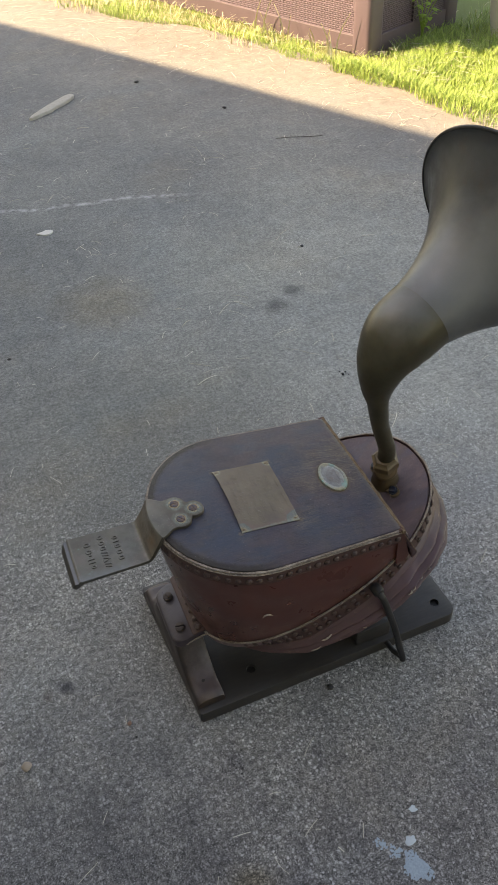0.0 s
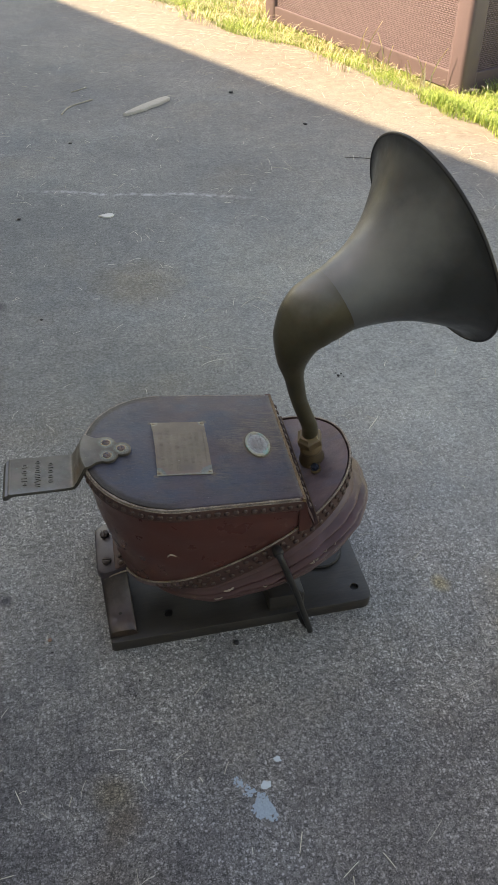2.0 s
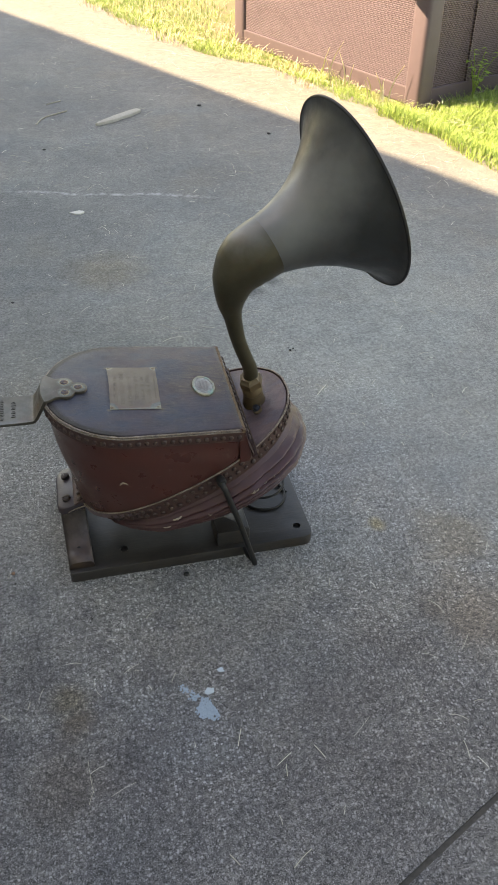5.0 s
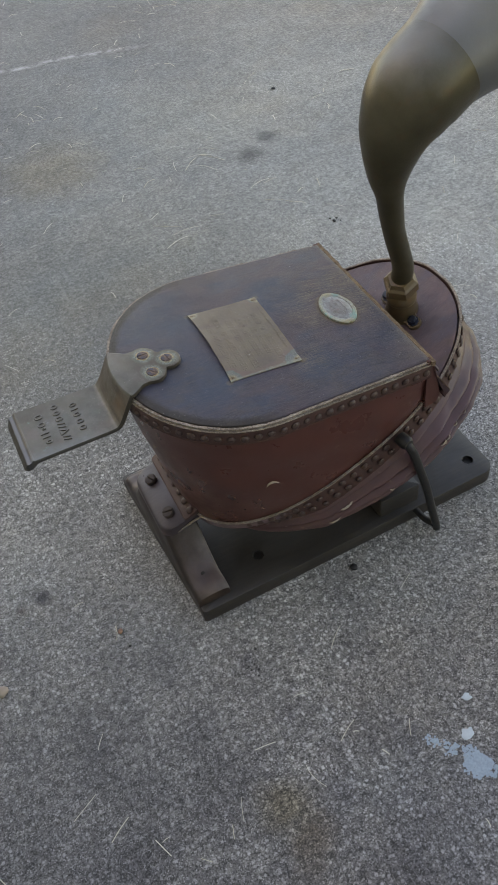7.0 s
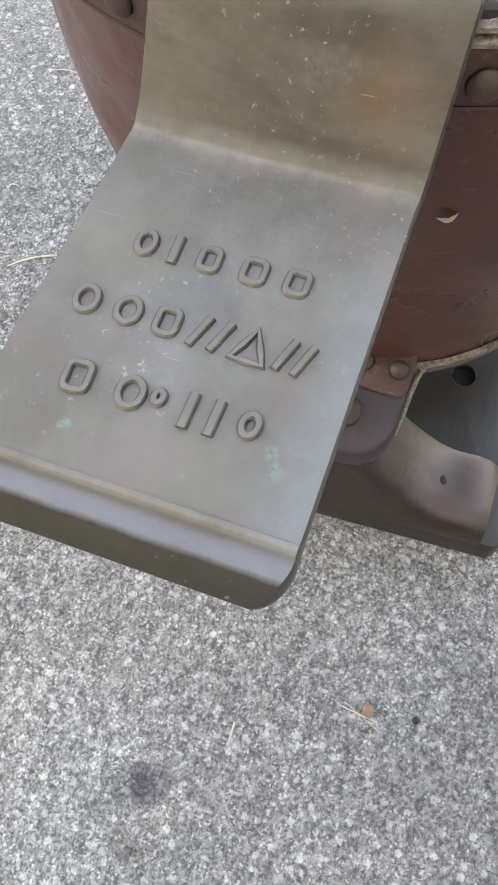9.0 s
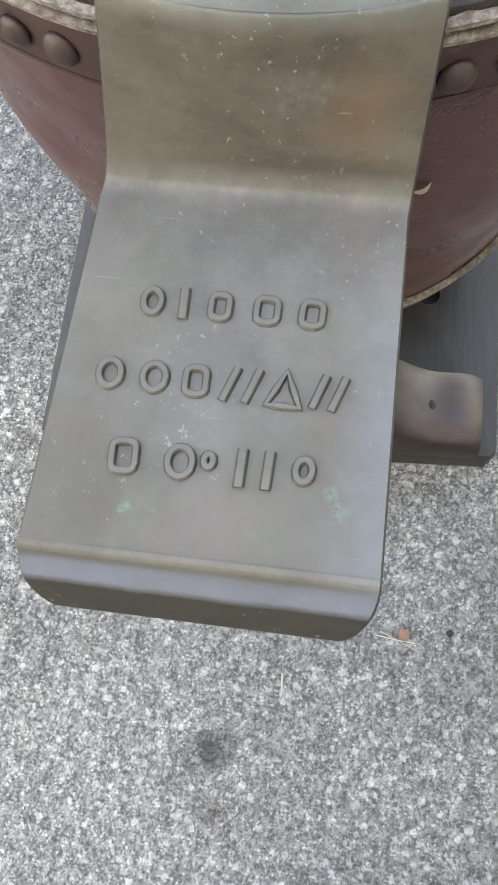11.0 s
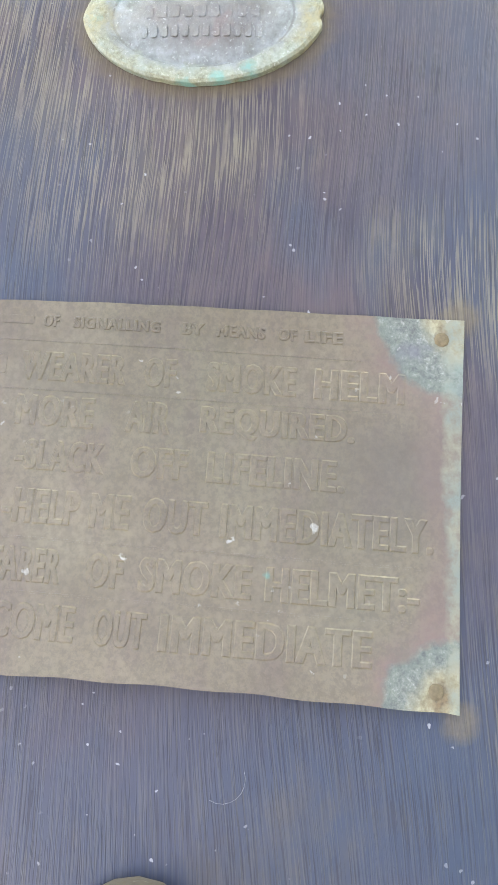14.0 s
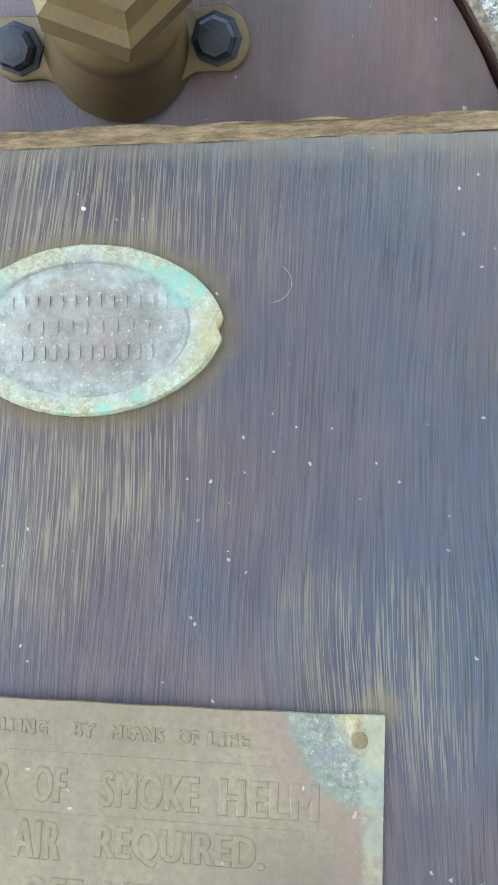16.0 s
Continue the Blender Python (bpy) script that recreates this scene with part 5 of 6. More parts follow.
part("rim", loft(bell_rings([(-0.0008, 0.1392), (-0.0004, 0.1402), (0.0004, 0.1410), (0.0026, 0.1412), (0.0038, 0.1402), (0.0034, 0.1382), (0.0010, 0.1372), (-0.0008, 0.1380), (-0.0008, 0.1392)]), cap=False), M_IRON, horn, "blackened rolled rim")

# socket, flange and hexagonal nut
nut_c, nut_n = Vector((0.1186, -0.0190, 0.2900)), Vector((-0.30, -0.26, 1)).normalized()
socket = part("socket", tube([foot_c, foot_c.lerp(nut_c, 0.10), foot_c.lerp(nut_c, 0.28), foot_c.lerp(nut_c, 0.50), foot_c.lerp(nut_c, 0.52), foot_c.lerp(nut_c, 0.70), foot_c.lerp(nut_c, 0.74), nut_c], [0.0195, 0.0182, 0.0164, 0.0156, 0.0163, 0.0163, 0.0150, 0.0150], 32), M_NUT, horn, "brown brass socket")
bm = bmesh.new()
a = nut_n.orthogonal().normalized()
b = nut_n.cross(a)
rings = []
for s, r in ((-0.006, 0.0172), (-0.0045, 0.0188), (0.0075, 0.0188), (0.010, 0.0160), (0.0145, 0.0135)):
    rings.append([nut_c + nut_n * s + (a * math.cos(math.pi * k / 3 + 0.5) + b * math.sin(math.pi * k / 3 + 0.5)) * r for k in range(6)])
loft(rings, bm=bm)
part("nut", bm, M_NUT, horn, "hexagonal brass nut", smooth=False)
# flange with two ears along the strap
pts = []
for i in range(72):
    t = 2 * math.pi * i / 72
    r, c = 0.0185, 0.0258 * abs(math.cos(t))
    q = 0.0082 ** 2 - (0.0258 * math.sin(t)) ** 2
    if q > 0:
        r = max(r, c + math.sqrt(q))
    else:
        r += 0.0035 * max(0, 1 - abs(abs(math.sin(t)) - 0.318) / 0.16)
    pts.append((r * math.cos(t), r * math.sin(t)))
fm = frame_at(Vector((0.1265, -0.011, z_mid(0.1265) + 0.0002)), (-0.5, 0, 1), (1, 0, 0))
flange = part("flange", slab(pts, 0.0, 0.0045, 0.001), M_NUT, horn, "two-eared brass flange")
flange.matrix_local = fm
bolt = bmesh.new()
loft([[(0.0052 * k * math.cos(math.pi * i / 4), 0.0052 * k * math.sin(math.pi * i / 4), h) for i in range(8)] for k, h in ((1.25, 0), (1.25, 0.0012), (1, 0.0015), (1, 0.005), (0.82, 0.0060), (0.45, 0.0063), (0.05, 0.0064))], bm=bolt)
me_bolt = mesh_of("bolt", bolt, M_BLUE, False)
for sgn in (1, -1):
    placed("bolt", me_bolt, fm @ pose(0.0255 * sgn, 0, 0.0045), horn)

# ---- pedal ----
EARS = [(-0.1680, -0.0008), (-0.1480, -0.0142), (-0.1680, -0.0276)]


def pedal_tab():
    """Plan of the screwed-down end: three round ears, a waist and wide shoulders."""
    pts = [(-0.1965, 0.0190), (-0.194, 0.0184), (-0.188, 0.0146), (-0.182, 0.0100)]
    for (cx, cy), r, a0, a1 in ((EARS[0], 0.0128, 118, 14), (EARS[1], 0.0134, 112, -112), (EARS[2], 0.0131, -14, -118)):
        for i in range(13):
            a = radians(a0 + (a1 - a0) * i / 12)
            pts.append((cx + r * math.cos(a), cy + r * math.sin(a)))
    pts += [(-0.182, -0.0402), (-0.188, -0.0450), (-0.194, -0.0492)]
    pts += [(-0.2030 + 0.006 * ((y + 0.0153) / 0.0345) ** 2, y) for y in [-0.0500 + 0.0690 * i / 12 for i in range(13)]]
    return list(reversed(pts))


PT = 0.0046


def bowed(x, y):
    """The upper bend of the pedal swells towards its middle."""
    return min(1, max(0, (x + 0.2195) / 0.0195)) * (-0.0035 + 0.006 * ((y + 0.0153) / 0.0345) ** 2)


bm = slab(pedal_tab(), lambda x, y: z_top(x) + 0.0004, lambda x, y: z_top(x) + 0.0004 + PT, 0.0009)
prof = smooth_path([(-0.1985, 0.3160), (-0.2003, 0.3158), (-0.2030, 0.3110), (-0.2075, 0.3010), (-0.2125, 0.2905), (-0.2165, 0.2836), (-0.2215, 0.2808), (-0.2400, 0.2808), (-0.2700, 0.2815), (-0.2980, 0.2822), (-0.3024, 0.2831), (-0.3040, 0.2826), (-0.3054, 0.2808), (-0.3090, 0.2794), (-0.3103, 0.2780), (-0.3120, 0.2748), (-0.3131, 0.2724), (-0.3137, 0.2708)], 240)
rings = []
for i, (x, z) in enumerate(prof):
    q, w = prof[min(i + 1, 239)], prof[max(i - 1, 0)]
    t = np.array(q) - np.array(w)
    t /= np.linalg.norm(t)
    yl, yr = np.interp(-x, [0.198, 0.201, 0.212, 0.222, 0.30], [0.0178, 0.0194, 0.0208, 0.0226, 0.0246]), np.interp(-x, [0.198, 0.201, 0.212, 0.222, 0.30], [-0.0484, -0.0500, -0.0488, -0.0479, -0.0487])
    c = min(1, max(0.0, -x - 0.3040) / 0.0099)
    cut = 0.0085 * (1 - math.sqrt(1 - c * c))
    yl, yr = yl - cut, yr + cut
    under = float(np.interp(-x, [0.2985, 0.3010, 0.3060, 0.3100, 0.3125, 0.3137], [0.2776, 0.2764, 0.2728, 0.2706, 0.2696, 0.2698]))
    o = Vector((t[1], 0, -t[0])) * -PT if x > -0.2985 else Vector((0, 0, under - z))
    ring = []
    cols = 10
    for d, e in ((0.0, 0.0006), (0.14, 0.0001)):
        ring += [(j / cols, d, e) for j in (range(cols + 1) if d == 0 else (cols,))]
    ring += [(1.0, 0.86, 0.0001)] + [(j / cols, 1.0, 0.0006) for j in range(cols, -1, -1)] + [(0.0, 0.86, 0.0001), (0.0, 0.14, 0.0001)]
    pts = []
    for u, d, e in ring:
        y = (yl - e) + (yr - yl + 2 * e) * u
        pts.append(Vector((x + bowed(x, y), y, z)) + o * d)
    rings.append(pts)
loft(rings, bm=bm)
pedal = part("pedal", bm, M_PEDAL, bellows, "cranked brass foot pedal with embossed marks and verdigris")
me_big = mesh_of("pedal_screw", screw_head(0.0056, 0.0012), M_RUST)
for (x, y), turn in zip(EARS, (88, 10, 42)):
    placed("screw", me_big, frame_at((x, y, z_top(x) + PT + 0.0001), (0.097, 0, 1)) @ pose(0, 0, 0, 0, 0, turn), pedal)


def ribbon(bm, pts, t, h, closed=False):
    """A raised, rounded bead of width t and height h along plan points."""
    n = len(pts)
    rings = []
    for i, (x, y) in enumerate(pts):
        (x0, y0), (x1, y1) = (pts[i - 1], pts[(i + 1) % n]) if closed else (pts[max(i - 1, 0)], pts[min(i + 1, n - 1)])
        l = math.hypot(x1 - x0, y1 - y0) or 1
        a, b = -(y1 - y0) / l * t / 2, (x1 - x0) / l * t / 2
        rings.append([(x + a * 1.35, y + b * 1.35, -0.0010), (x + a, y + b, h * 0.6), (x + a * 0.6, y + b * 0.6, h), (x - a * 0.6, y - b * 0.6, h), (x - a, y - b, h * 0.6), (x - a * 1.35, y - b * 1.35, -0.0010)])
    if closed:
        loft(rings + [rings[0]], cap=False, bm=bm)
    else:
        loft(rings, bm=bm)


def stamped_mark(w, h, kind):
    """One embossed sign of the maker's mark, as a plain shape: a ring, a bar, a frame, a wedge or a pair of strokes."""
    bm = bmesh.new()
    t, z = 0.0017, 0.00095
    arc = lambda rx, ry, a0, a1, n: [(rx * math.cos(radians(a0 + (a1 - a0) * i / n)), ry * math.sin(radians(a0 + (a1 - a0) * i / n))) for i in range(n + 1)]
    if kind == "ring":
        ribbon(bm, arc((w - t) / 2, (h - t) / 2, 0, 345, 23), t, z, True)
    elif kind == "bar":
        ribbon(bm, [(0, -h / 2), (0, 0), (0, h / 2)], t * 1.3, z)
    elif kind == "wedge":
        ribbon(bm, [(-w / 2, -h / 2), (-w / 4, 0), (0, h / 2), (w / 4, 0), (w / 2, -h / 2), (0, -h / 2)], t, z, True)
    elif kind == "frame":
        ribbon(bm, box_outline(-w / 2 + t / 2, -h / 2 + t / 2, w / 2 - t / 2, h / 2 - t / 2, t * 0.8, 3), t, z, True)
    elif kind == "pair":
        for o in (-w * 0.3, w * 0.3):
            ribbon(bm, [(o - w * 0.16, -h / 2), (o, 0), (o + w * 0.16, h / 2)], t * 1.1, z)
    return bm


# rows of embossed shapes: distance along the pedal, and for each its kind, width and place across it
for xx, h, row in ((-0.2476, 0.0072, (("ring", 0.0056, 0.0056), ("bar", 0.003, -0.0013), ("frame", 0.0056, -0.0093), ("frame", 0.0062, -0.0195), ("frame", 0.0060, -0.0292))),
                   (-0.2651, 0.0076, (("ring", 0.0064, 0.0119), ("ring", 0.0066, 0.0023), ("frame", 0.0060, -0.0066), ("pair", 0.0078, -0.0162), ("wedge", 0.0070, -0.0254), ("pair", 0.0066, -0.0345))),
                   (-0.2829, 0.0080, (("frame", 0.0066, 0.0058), ("ring", 0.0068, -0.0060), ("ring", 0.0036, -0.0118), ("bar", 0.003, -0.0185), ("bar", 0.003, -0.0240), ("ring", 0.0050, -0.0312)))):
    for j, (kind, w, y) in enumerate(row):
        hh = h * (0.55 if w == 0.0036 else (0.8 if w == 0.0050 else 1))
        ob = part("embossed_mark", stamped_mark(w, hh, kind), M_PEDAL, pedal)
        zz = float(np.interp(-xx, [0.2215, 0.240, 0.270, 0.298], [0.2808, 0.2808, 0.2815, 0.2822]))
        ob.matrix_local = Matrix(((0, 1, 0, xx + (0.0008 if w < 0.0052 and kind == "ring" else 0)), (-1, 0, 0, y), (0, 0, 1, zz), (0, 0, 0, 1))) @ pose(0, 0, 0, 0, 0, 3 - j * 1.2)

# ---- plaques on the top board ----
PC, PROT, PW, PL = Vector((-0.0665, -0.01455)), -1.6, 0.1136, 0.0775          # centre, turn, width across, length along x


def plaque_place(a, b):
    """Plaque place: a metres to the reader's right of its centre, b metres up the text; on the bowed sheet."""
    c, s = math.cos(radians(PROT)), math.sin(radians(PROT))
    b *= 1 - 0.034 * (a / PW + 0.5) * (b < 0)
    dx, dy = b, -a
    x, y = PC.x + c * dx - s * dy, PC.y + s * dx + c * dy
    u, v = a / PW + 0.5, b / PL + 0.5
    bow = 0.0036 * math.sin(math.pi * min(1, max(0, u))) ** 0.9 * (1 - v) ** 2.0 + 0.0012 * math.sin(math.pi * u) * v + 0.0004 * math.sin(u * 17) * (1 - v)
    return Vector((x, y, z_top(x) + 0.0012 + bow))


rings = []
na, nb = 44, 24
bm = bmesh.new()
grid = {}
for lev in (0, 1):
    for i in range(na + 1):
        for j in range(nb + 1):
            cut = 0.0008 + 0.0016 * math.sin(math.pi * i / na) ** 0.5
            a, b = (i / na - 0.5) * PW, cut - PL / 2 + (PL - cut) * j / nb
            a *= 1 - 0.006 * math.sin(math.pi * j / nb)
            b += (0.0003 * math.sin(i * 0.9) + 0.0010 * math.sin(i / na * 5)) * (0.5 if j == 0 else (0.25 if j == nb else 0))
            p = plaque_place(a, b)
            grid[lev, i, j] = bm.verts.new(p - Vector((0, 0, 0.0009 * lev)))
for lev in (0, 1):
    for i in range(na):
        for j in range(nb):
            bm.faces.new((grid[lev, i, j], grid[lev, i + 1, j], grid[lev, i + 1, j + 1], grid[lev, i, j + 1]))
for i in range(na):
    for j in (0, nb):
        bm.faces.new((grid[0, i, j], grid[0, i + 1, j], grid[1, i + 1, j], grid[1, i, j]))
for j in range(nb):
    for i in (0, na):
        bm.faces.new((grid[0, i, j], grid[0, i, j + 1], grid[1, i, j + 1], grid[1, i, j]))
plaque = part("instruction_plaque", bm, M_PLAQUE, bellows, "tarnished brass instruction plaque with raised lettering and green corners")
me_pin = mesh_of("plaque_pin", dome(0.0020, 0.0009), M_PIN)
for a, b, turn in ((1, 1, 30), (1, -1, 70), (-1, 1, 10), (-1, -1, 50)):
    p = plaque_place(a * (PW / 2 - 0.0045), b * (PL / 2 - 0.0045))
    placed("pin", me_pin, frame_at(p, (0.097, 0, 1)) @ pose(0, 0, -0.0003, 0, 0, turn) @ Matrix.Scale(0.85, 4), plaque)


def bend_on_plaque(me, a0, a1, b, h, thick=0.0006):
    """Lays a flat text mesh into the box a0..a1 wide and h high round height b, on the plaque."""
    co = np.array([v.co[:] for v in me.vertices])
    lo, hi = co.min(0), co.max(0)
    for v in me.vertices:
        a = a0 + (v.co.x - lo[0]) / max(1e-9, hi[0] - lo[0]) * (a1 - a0)
        bb = b - h / 2 + (v.co.y - lo[1]) / max(1e-9, hi[1] - lo[1]) * h
        k = (v.co.z - lo[2]) / max(1e-9, hi[2] - lo[2])
        p = plaque_place(a, bb - a * 0.02)
        v.co = p + Vector((0, 0, -0.0004 + k * (0.0004 + thick)))


def lettering(body):
    """Raised text, struck three times side by side to make it heavy."""
    cu = bpy.data.curves.new("text", "FONT")
    cu.body, cu.size, cu.extrude, cu.resolution_u, cu.bevel_depth, cu.bevel_resolution, cu.space_character = body, 1.0, 0.02, 3, 0.030, 0, 1.12
    ob = new("text", cu)
    one = bpy.data.meshes.new_from_object(ob.evaluated_get(bpy.context.evaluated_depsgraph_get()))
    bpy.data.objects.remove(ob)
    bpy.data.curves.remove(cu)
    co = [v.co.copy() for v in one.vertices]
    polys = [tuple(p.vertices) for p in one.polygons]
    bpy.data.meshes.remove(one)
    verts, faces = [], []
    for k, dx in enumerate((-0.046, 0.0, 0.046)):
        faces += [tuple(i + len(verts) for i in p) for p in polys]
        verts += [(v.x + dx, v.y, v.z * (1 - 0.06 * abs(k - 1) - 0.03 * (k == 2))) for v in co]
    me = bpy.data.meshes.new("lettering")
    me.from_pydata(verts, [], faces)
    return me


def px(v):
    """Reader's distance from the plaque's centre, from a distance to its right edge in tenths of a millimetre."""
    return PW / 2 - v * 0.0001


LINES = [(4.7, 2.6, [("OF", 860, 825), ("SIGNALLING", 796, 612), ("BY", 568, 521), ("MEANS", 496, 396), ("OF", 372, 333), ("LIFE", 318, 240)]),
         (14.5, 6.4, [("WEARER", 894, 672), ("OF", 636, 570), ("SMOKE", 510, 328), ("HELM", 294, 114)]),
         (23.9, 6.6, [("MORE", 892, 728), ("AIR", 664, 572), ("REQUIRED.", 514, 208)]),
         (33.0, 6.4, [("-SLACK", 880, 694), ("OFF", 644, 529), ("LIFELINE.", 493, 223)]),
         (43.3, 7.0, [("-HELP", 892, 733), ("ME", 713, 632), ("OUT", 608, 482), ("IMMEDIATELY.", 458, 52)]),
         (54.8, 6.8, [("WEARER", 950, 754), ("OF", 706, 631), ("SMOKE", 603, 388), ("HELMET:-", 364, 76)]),
         (65.3, 7.0, [("COME", 882, 713), ("OUT", 678, 576), ("IMMEDIATE", 553, 160)])]
for top_mm, h_mm, words in LINES:
    for body, d0, d1 in words:
        me = lettering(body)
        bend_on_plaque(me, px(d0), px(d1), PL / 2 - top_mm * 0.001, h_mm * 0.001, 0.00017)
        me.materials.append(M_PLAQUE)
        ob = new("lettering", me)
        ob.parent = plaque
# words that cannot be made out, and the rules between the lines
for top_mm, h_mm, d0, d1 in ((14.5, 5.0, 1080, 925), (23.9, 5.0, 1085, 960), (33.0, 5.0, 1085, 950), (43.3, 5.0, 1085, 950), (54.8, 5.0, 1085, 985), (65.3, 5.0, 1085, 930), (4.7, 2.2, 1060, 880),
                             (9.0, 0.5, 1090, 200), (19.4, 0.5, 1090, 130), (49.6, 0.5, 1090, 75), (60.0, 0.5, 1090, 90)):
    bm = bmesh.new()
    n = 14
    loft([[(i / n, 0, 0), (i / n, 1, 0), (i / n, 0.9, 1), (i / n, 0.1, 1)] for i in range(n + 1)], bm=bm)
    me = mesh_of("bar", bm, M_PLAQUE, False)
    bend_on_plaque(me, px(d0), px(d1), PL / 2 - top_mm * 0.001, h_mm * 0.001, 0.00008)
    ob = new("embossed_bar", me)
    ob.parent = plaque

# oval maker's plate, domed, with a rim and bars for its small writing
OC = Vector((0.0431, -0.0153))
oval = [(0.0175 * math.copysign(abs(math.sin(t)) ** 1.15, math.sin(t)), 0.0276 * math.copysign(abs(math.cos(t)) ** 1.0, math.cos(t))) for t in [-2 * math.pi * i / 120 for i in range(120)]]
rings = []
for k, h in ((1.0, 0.0), (1.0, 0.0016), (0.97, 0.0022), (0.81, 0.0023), (0.775, 0.0018), (0.74, 0.0018), (0.70, 0.0021), (0.35, 0.0030), (0.02, 0.0033)):
    rings.append([(OC.x + x * k * (1 + 0.011 * noise.noise((x * 420, y * 420, 3)) * (k > 0.9)), OC.y + y * k * (1 - 0.045 * (k > 0.9) * max(0, 1 - abs(x + 0.0005) / 0.0022) * (y < 0)), z_top(OC.x + x * k) + h + 0.0002 + 0.0005 * (k > 0.9) * noise.noise((x * 180, y * 180, 8))) for x, y in oval])
plate = part("oval_plate", loft(rings), M_OVAL, bellows, "oval verdigris-covered brass maker's plate")
for dx, w, n, bw in ((0.0052, 0.031, 13, 0.0008), (0.0000, 0.024, 9, 0.0009), (-0.0050, 0.026, 12, 0.0007)):
    for i in range(n):
        dy = w * (i / (n - 1) - 0.5)
        x, y = OC.x + dx, OC.y + dy
        h = float(np.interp(math.hypot(dx / 0.0188, dy / 0.0272), [0.02, 0.35, 0.70], [0.0033, 0.0030, 0.0021]))
        part("embossed_bar", slab(box_outline(x - 0.0015, y - bw, x + 0.0015, y + bw, 0.0003, 1), z_top(x) + h - 0.001, z_top(x) + h + 0.00042), M_OVAL, plate)
for sgn in (1, -1):
    placed("pin", me_pin, frame_at((OC.x, OC.y + 0.0245 * sgn, z_top(OC.x) + 0.0016), (0.097, 0, 1)) @ Matrix.Scale(0.6, 4), plate)


# lint on the top board
lint_v, lint_f = [], []
for x, y, size, a0, a1 in ((-0.118, -0.028, 0.0042, 150, 290), (0.052, -0.052, 0.0040, 180, 330), (-0.060, -0.090, 0.003, 20, 120), (0.020, -0.095, 0.0035, 200, 300), (-0.150, -0.062, 0.003, 80, 110)):
    base_i = len(lint_v)
    for i in range(9):
        a = radians(a0 + (a1 - a0) * i / 8)
        for r, up in ((size, 0.0003), (size + 0.00007, 0.0003), (size + 0.00003, 0.00037)):
            px_, py_ = x + r * math.cos(a), y + r * math.sin(a)
            lint_v.append((px_, py_, z_top(px_) + up))
    for i in range(8):
        for j in range(3):
            lint_f.append((base_i + 3 * i + j, base_i + 3 * i + (j + 1) % 3, base_i + 3 * i + 3 + (j + 1) % 3, base_i + 3 * i + 3 + j))
me = bpy.data.meshes.new("lint")
me.from_pydata(lint_v, [], lint_f)
me.materials.append(M_LINT)
tagged(new("lint", me), "loose pale lint fibres on the board", kind="stuff")


# ---- deck box on the grass ----
BCX, BCY, BLEN, BDEP, BHGT = 1.326, 2.289, 1.345, 0.565, 0.452
UX, UY = -0.386, 0.922
VX, VY = 0.922, 0.386


def boxp(u, v):
    return (BCX + UX * u + VX * v, BCY + UY * u + VY * v)


deck_box = thing("deck_box", "brown woven-look plastic deck box standing in the grass", "storage box")


def woven_panel(u0, v0, u1, v1, z0, z1, thick):
    """An upright panel along the box, built flat and stood up so that its weave lies in its plane."""
    (x0, y0), (x1, y1) = boxp(u0, v0), boxp(u1, v1)
    L = math.hypot(x1 - x0, y1 - y0)
    bm = slab([(0, 0), (L, 0), (L, z1 - z0), (0, z1 - z0)], -thick / 2, thick / 2)
    ob = part("woven_panel", bm, M_WOVEN, deck_box, smooth=False)
    ex = Vector((x1 - x0, y1 - y0, 0)).normalized()
    ez = ex.cross(Vector((0, 0, 1)))
    m = Matrix((ex, Vector((0, 0, 1)), ez)).transposed().to_4x4()
    m.translation = (x0, y0, z0)
    ob.matrix_local = m
    return ob


ZB = -0.02
woven_panel(0.05, 0.012, BLEN - 0.05, 0.012, ZB + 0.05, BHGT - 0.012, 0.012)
woven_panel(0.05, BDEP - 0.012, BLEN - 0.05, BDEP - 0.012, ZB + 0.05, BHGT - 0.012, 0.012)
woven_panel(0.012, 0.05, 0.012, BDEP - 0.05, ZB + 0.05, BHGT - 0.012, 0.012)
woven_panel(BLEN - 0.012, 0.05, BLEN - 0.012, BDEP - 0.05, ZB + 0.05, BHGT - 0.012, 0.012)
woven_panel(0.012, 0.27, 0.012, 0.27 + 0.03, ZB + 0.05, BHGT - 0.04, 0.03)
for u, v in ((0.035, 0.035), (BLEN - 0.035, 0.035), (0.035, BDEP - 0.035), (BLEN - 0.035, BDEP - 0.035)):
    pts = [boxp(u + a, v + b) for a, b in reversed(box_outline(-0.045, -0.045, 0.045, 0.045, 0.020, 4))]
    part("corner_post", slab(pts, ZB - 0.012, BHGT, 0.004), M_PLASTIC, deck_box)
for a, b, c, d in ((0.06, -0.004, BLEN - 0.06, 0.03), (0.06, BDEP - 0.03, BLEN - 0.06, BDEP + 0.004), (-0.004, 0.06, 0.03, BDEP - 0.06), (BLEN - 0.03, 0.06, BLEN + 0.004, BDEP - 0.06)):
    for z0, z1 in ((ZB - 0.01, ZB + 0.055), (BHGT - 0.016, BHGT - 0.002)):
        part("rail", slab([boxp(*p) for p in ((a, b), (a, d), (c, d), (c, b))], z0, z1, 0.003), M_PLASTIC, deck_box, smooth=False)
part("lid", slab([boxp(u, v) for u, v in reversed(box_outline(-0.010, -0.012, BLEN + 0.010, BDEP + 0.010, 0.024, 4))], BHGT, BHGT + 0.028, 0.006), M_PLASTIC, deck_box, "flat brown plastic lid")

# a pale board lying on the lid, overhanging it
plank = lambda along, side: boxp(0.086 + 0.74 * along - 0.67 * side, -0.200 + 0.67 * along + 0.74 * side)
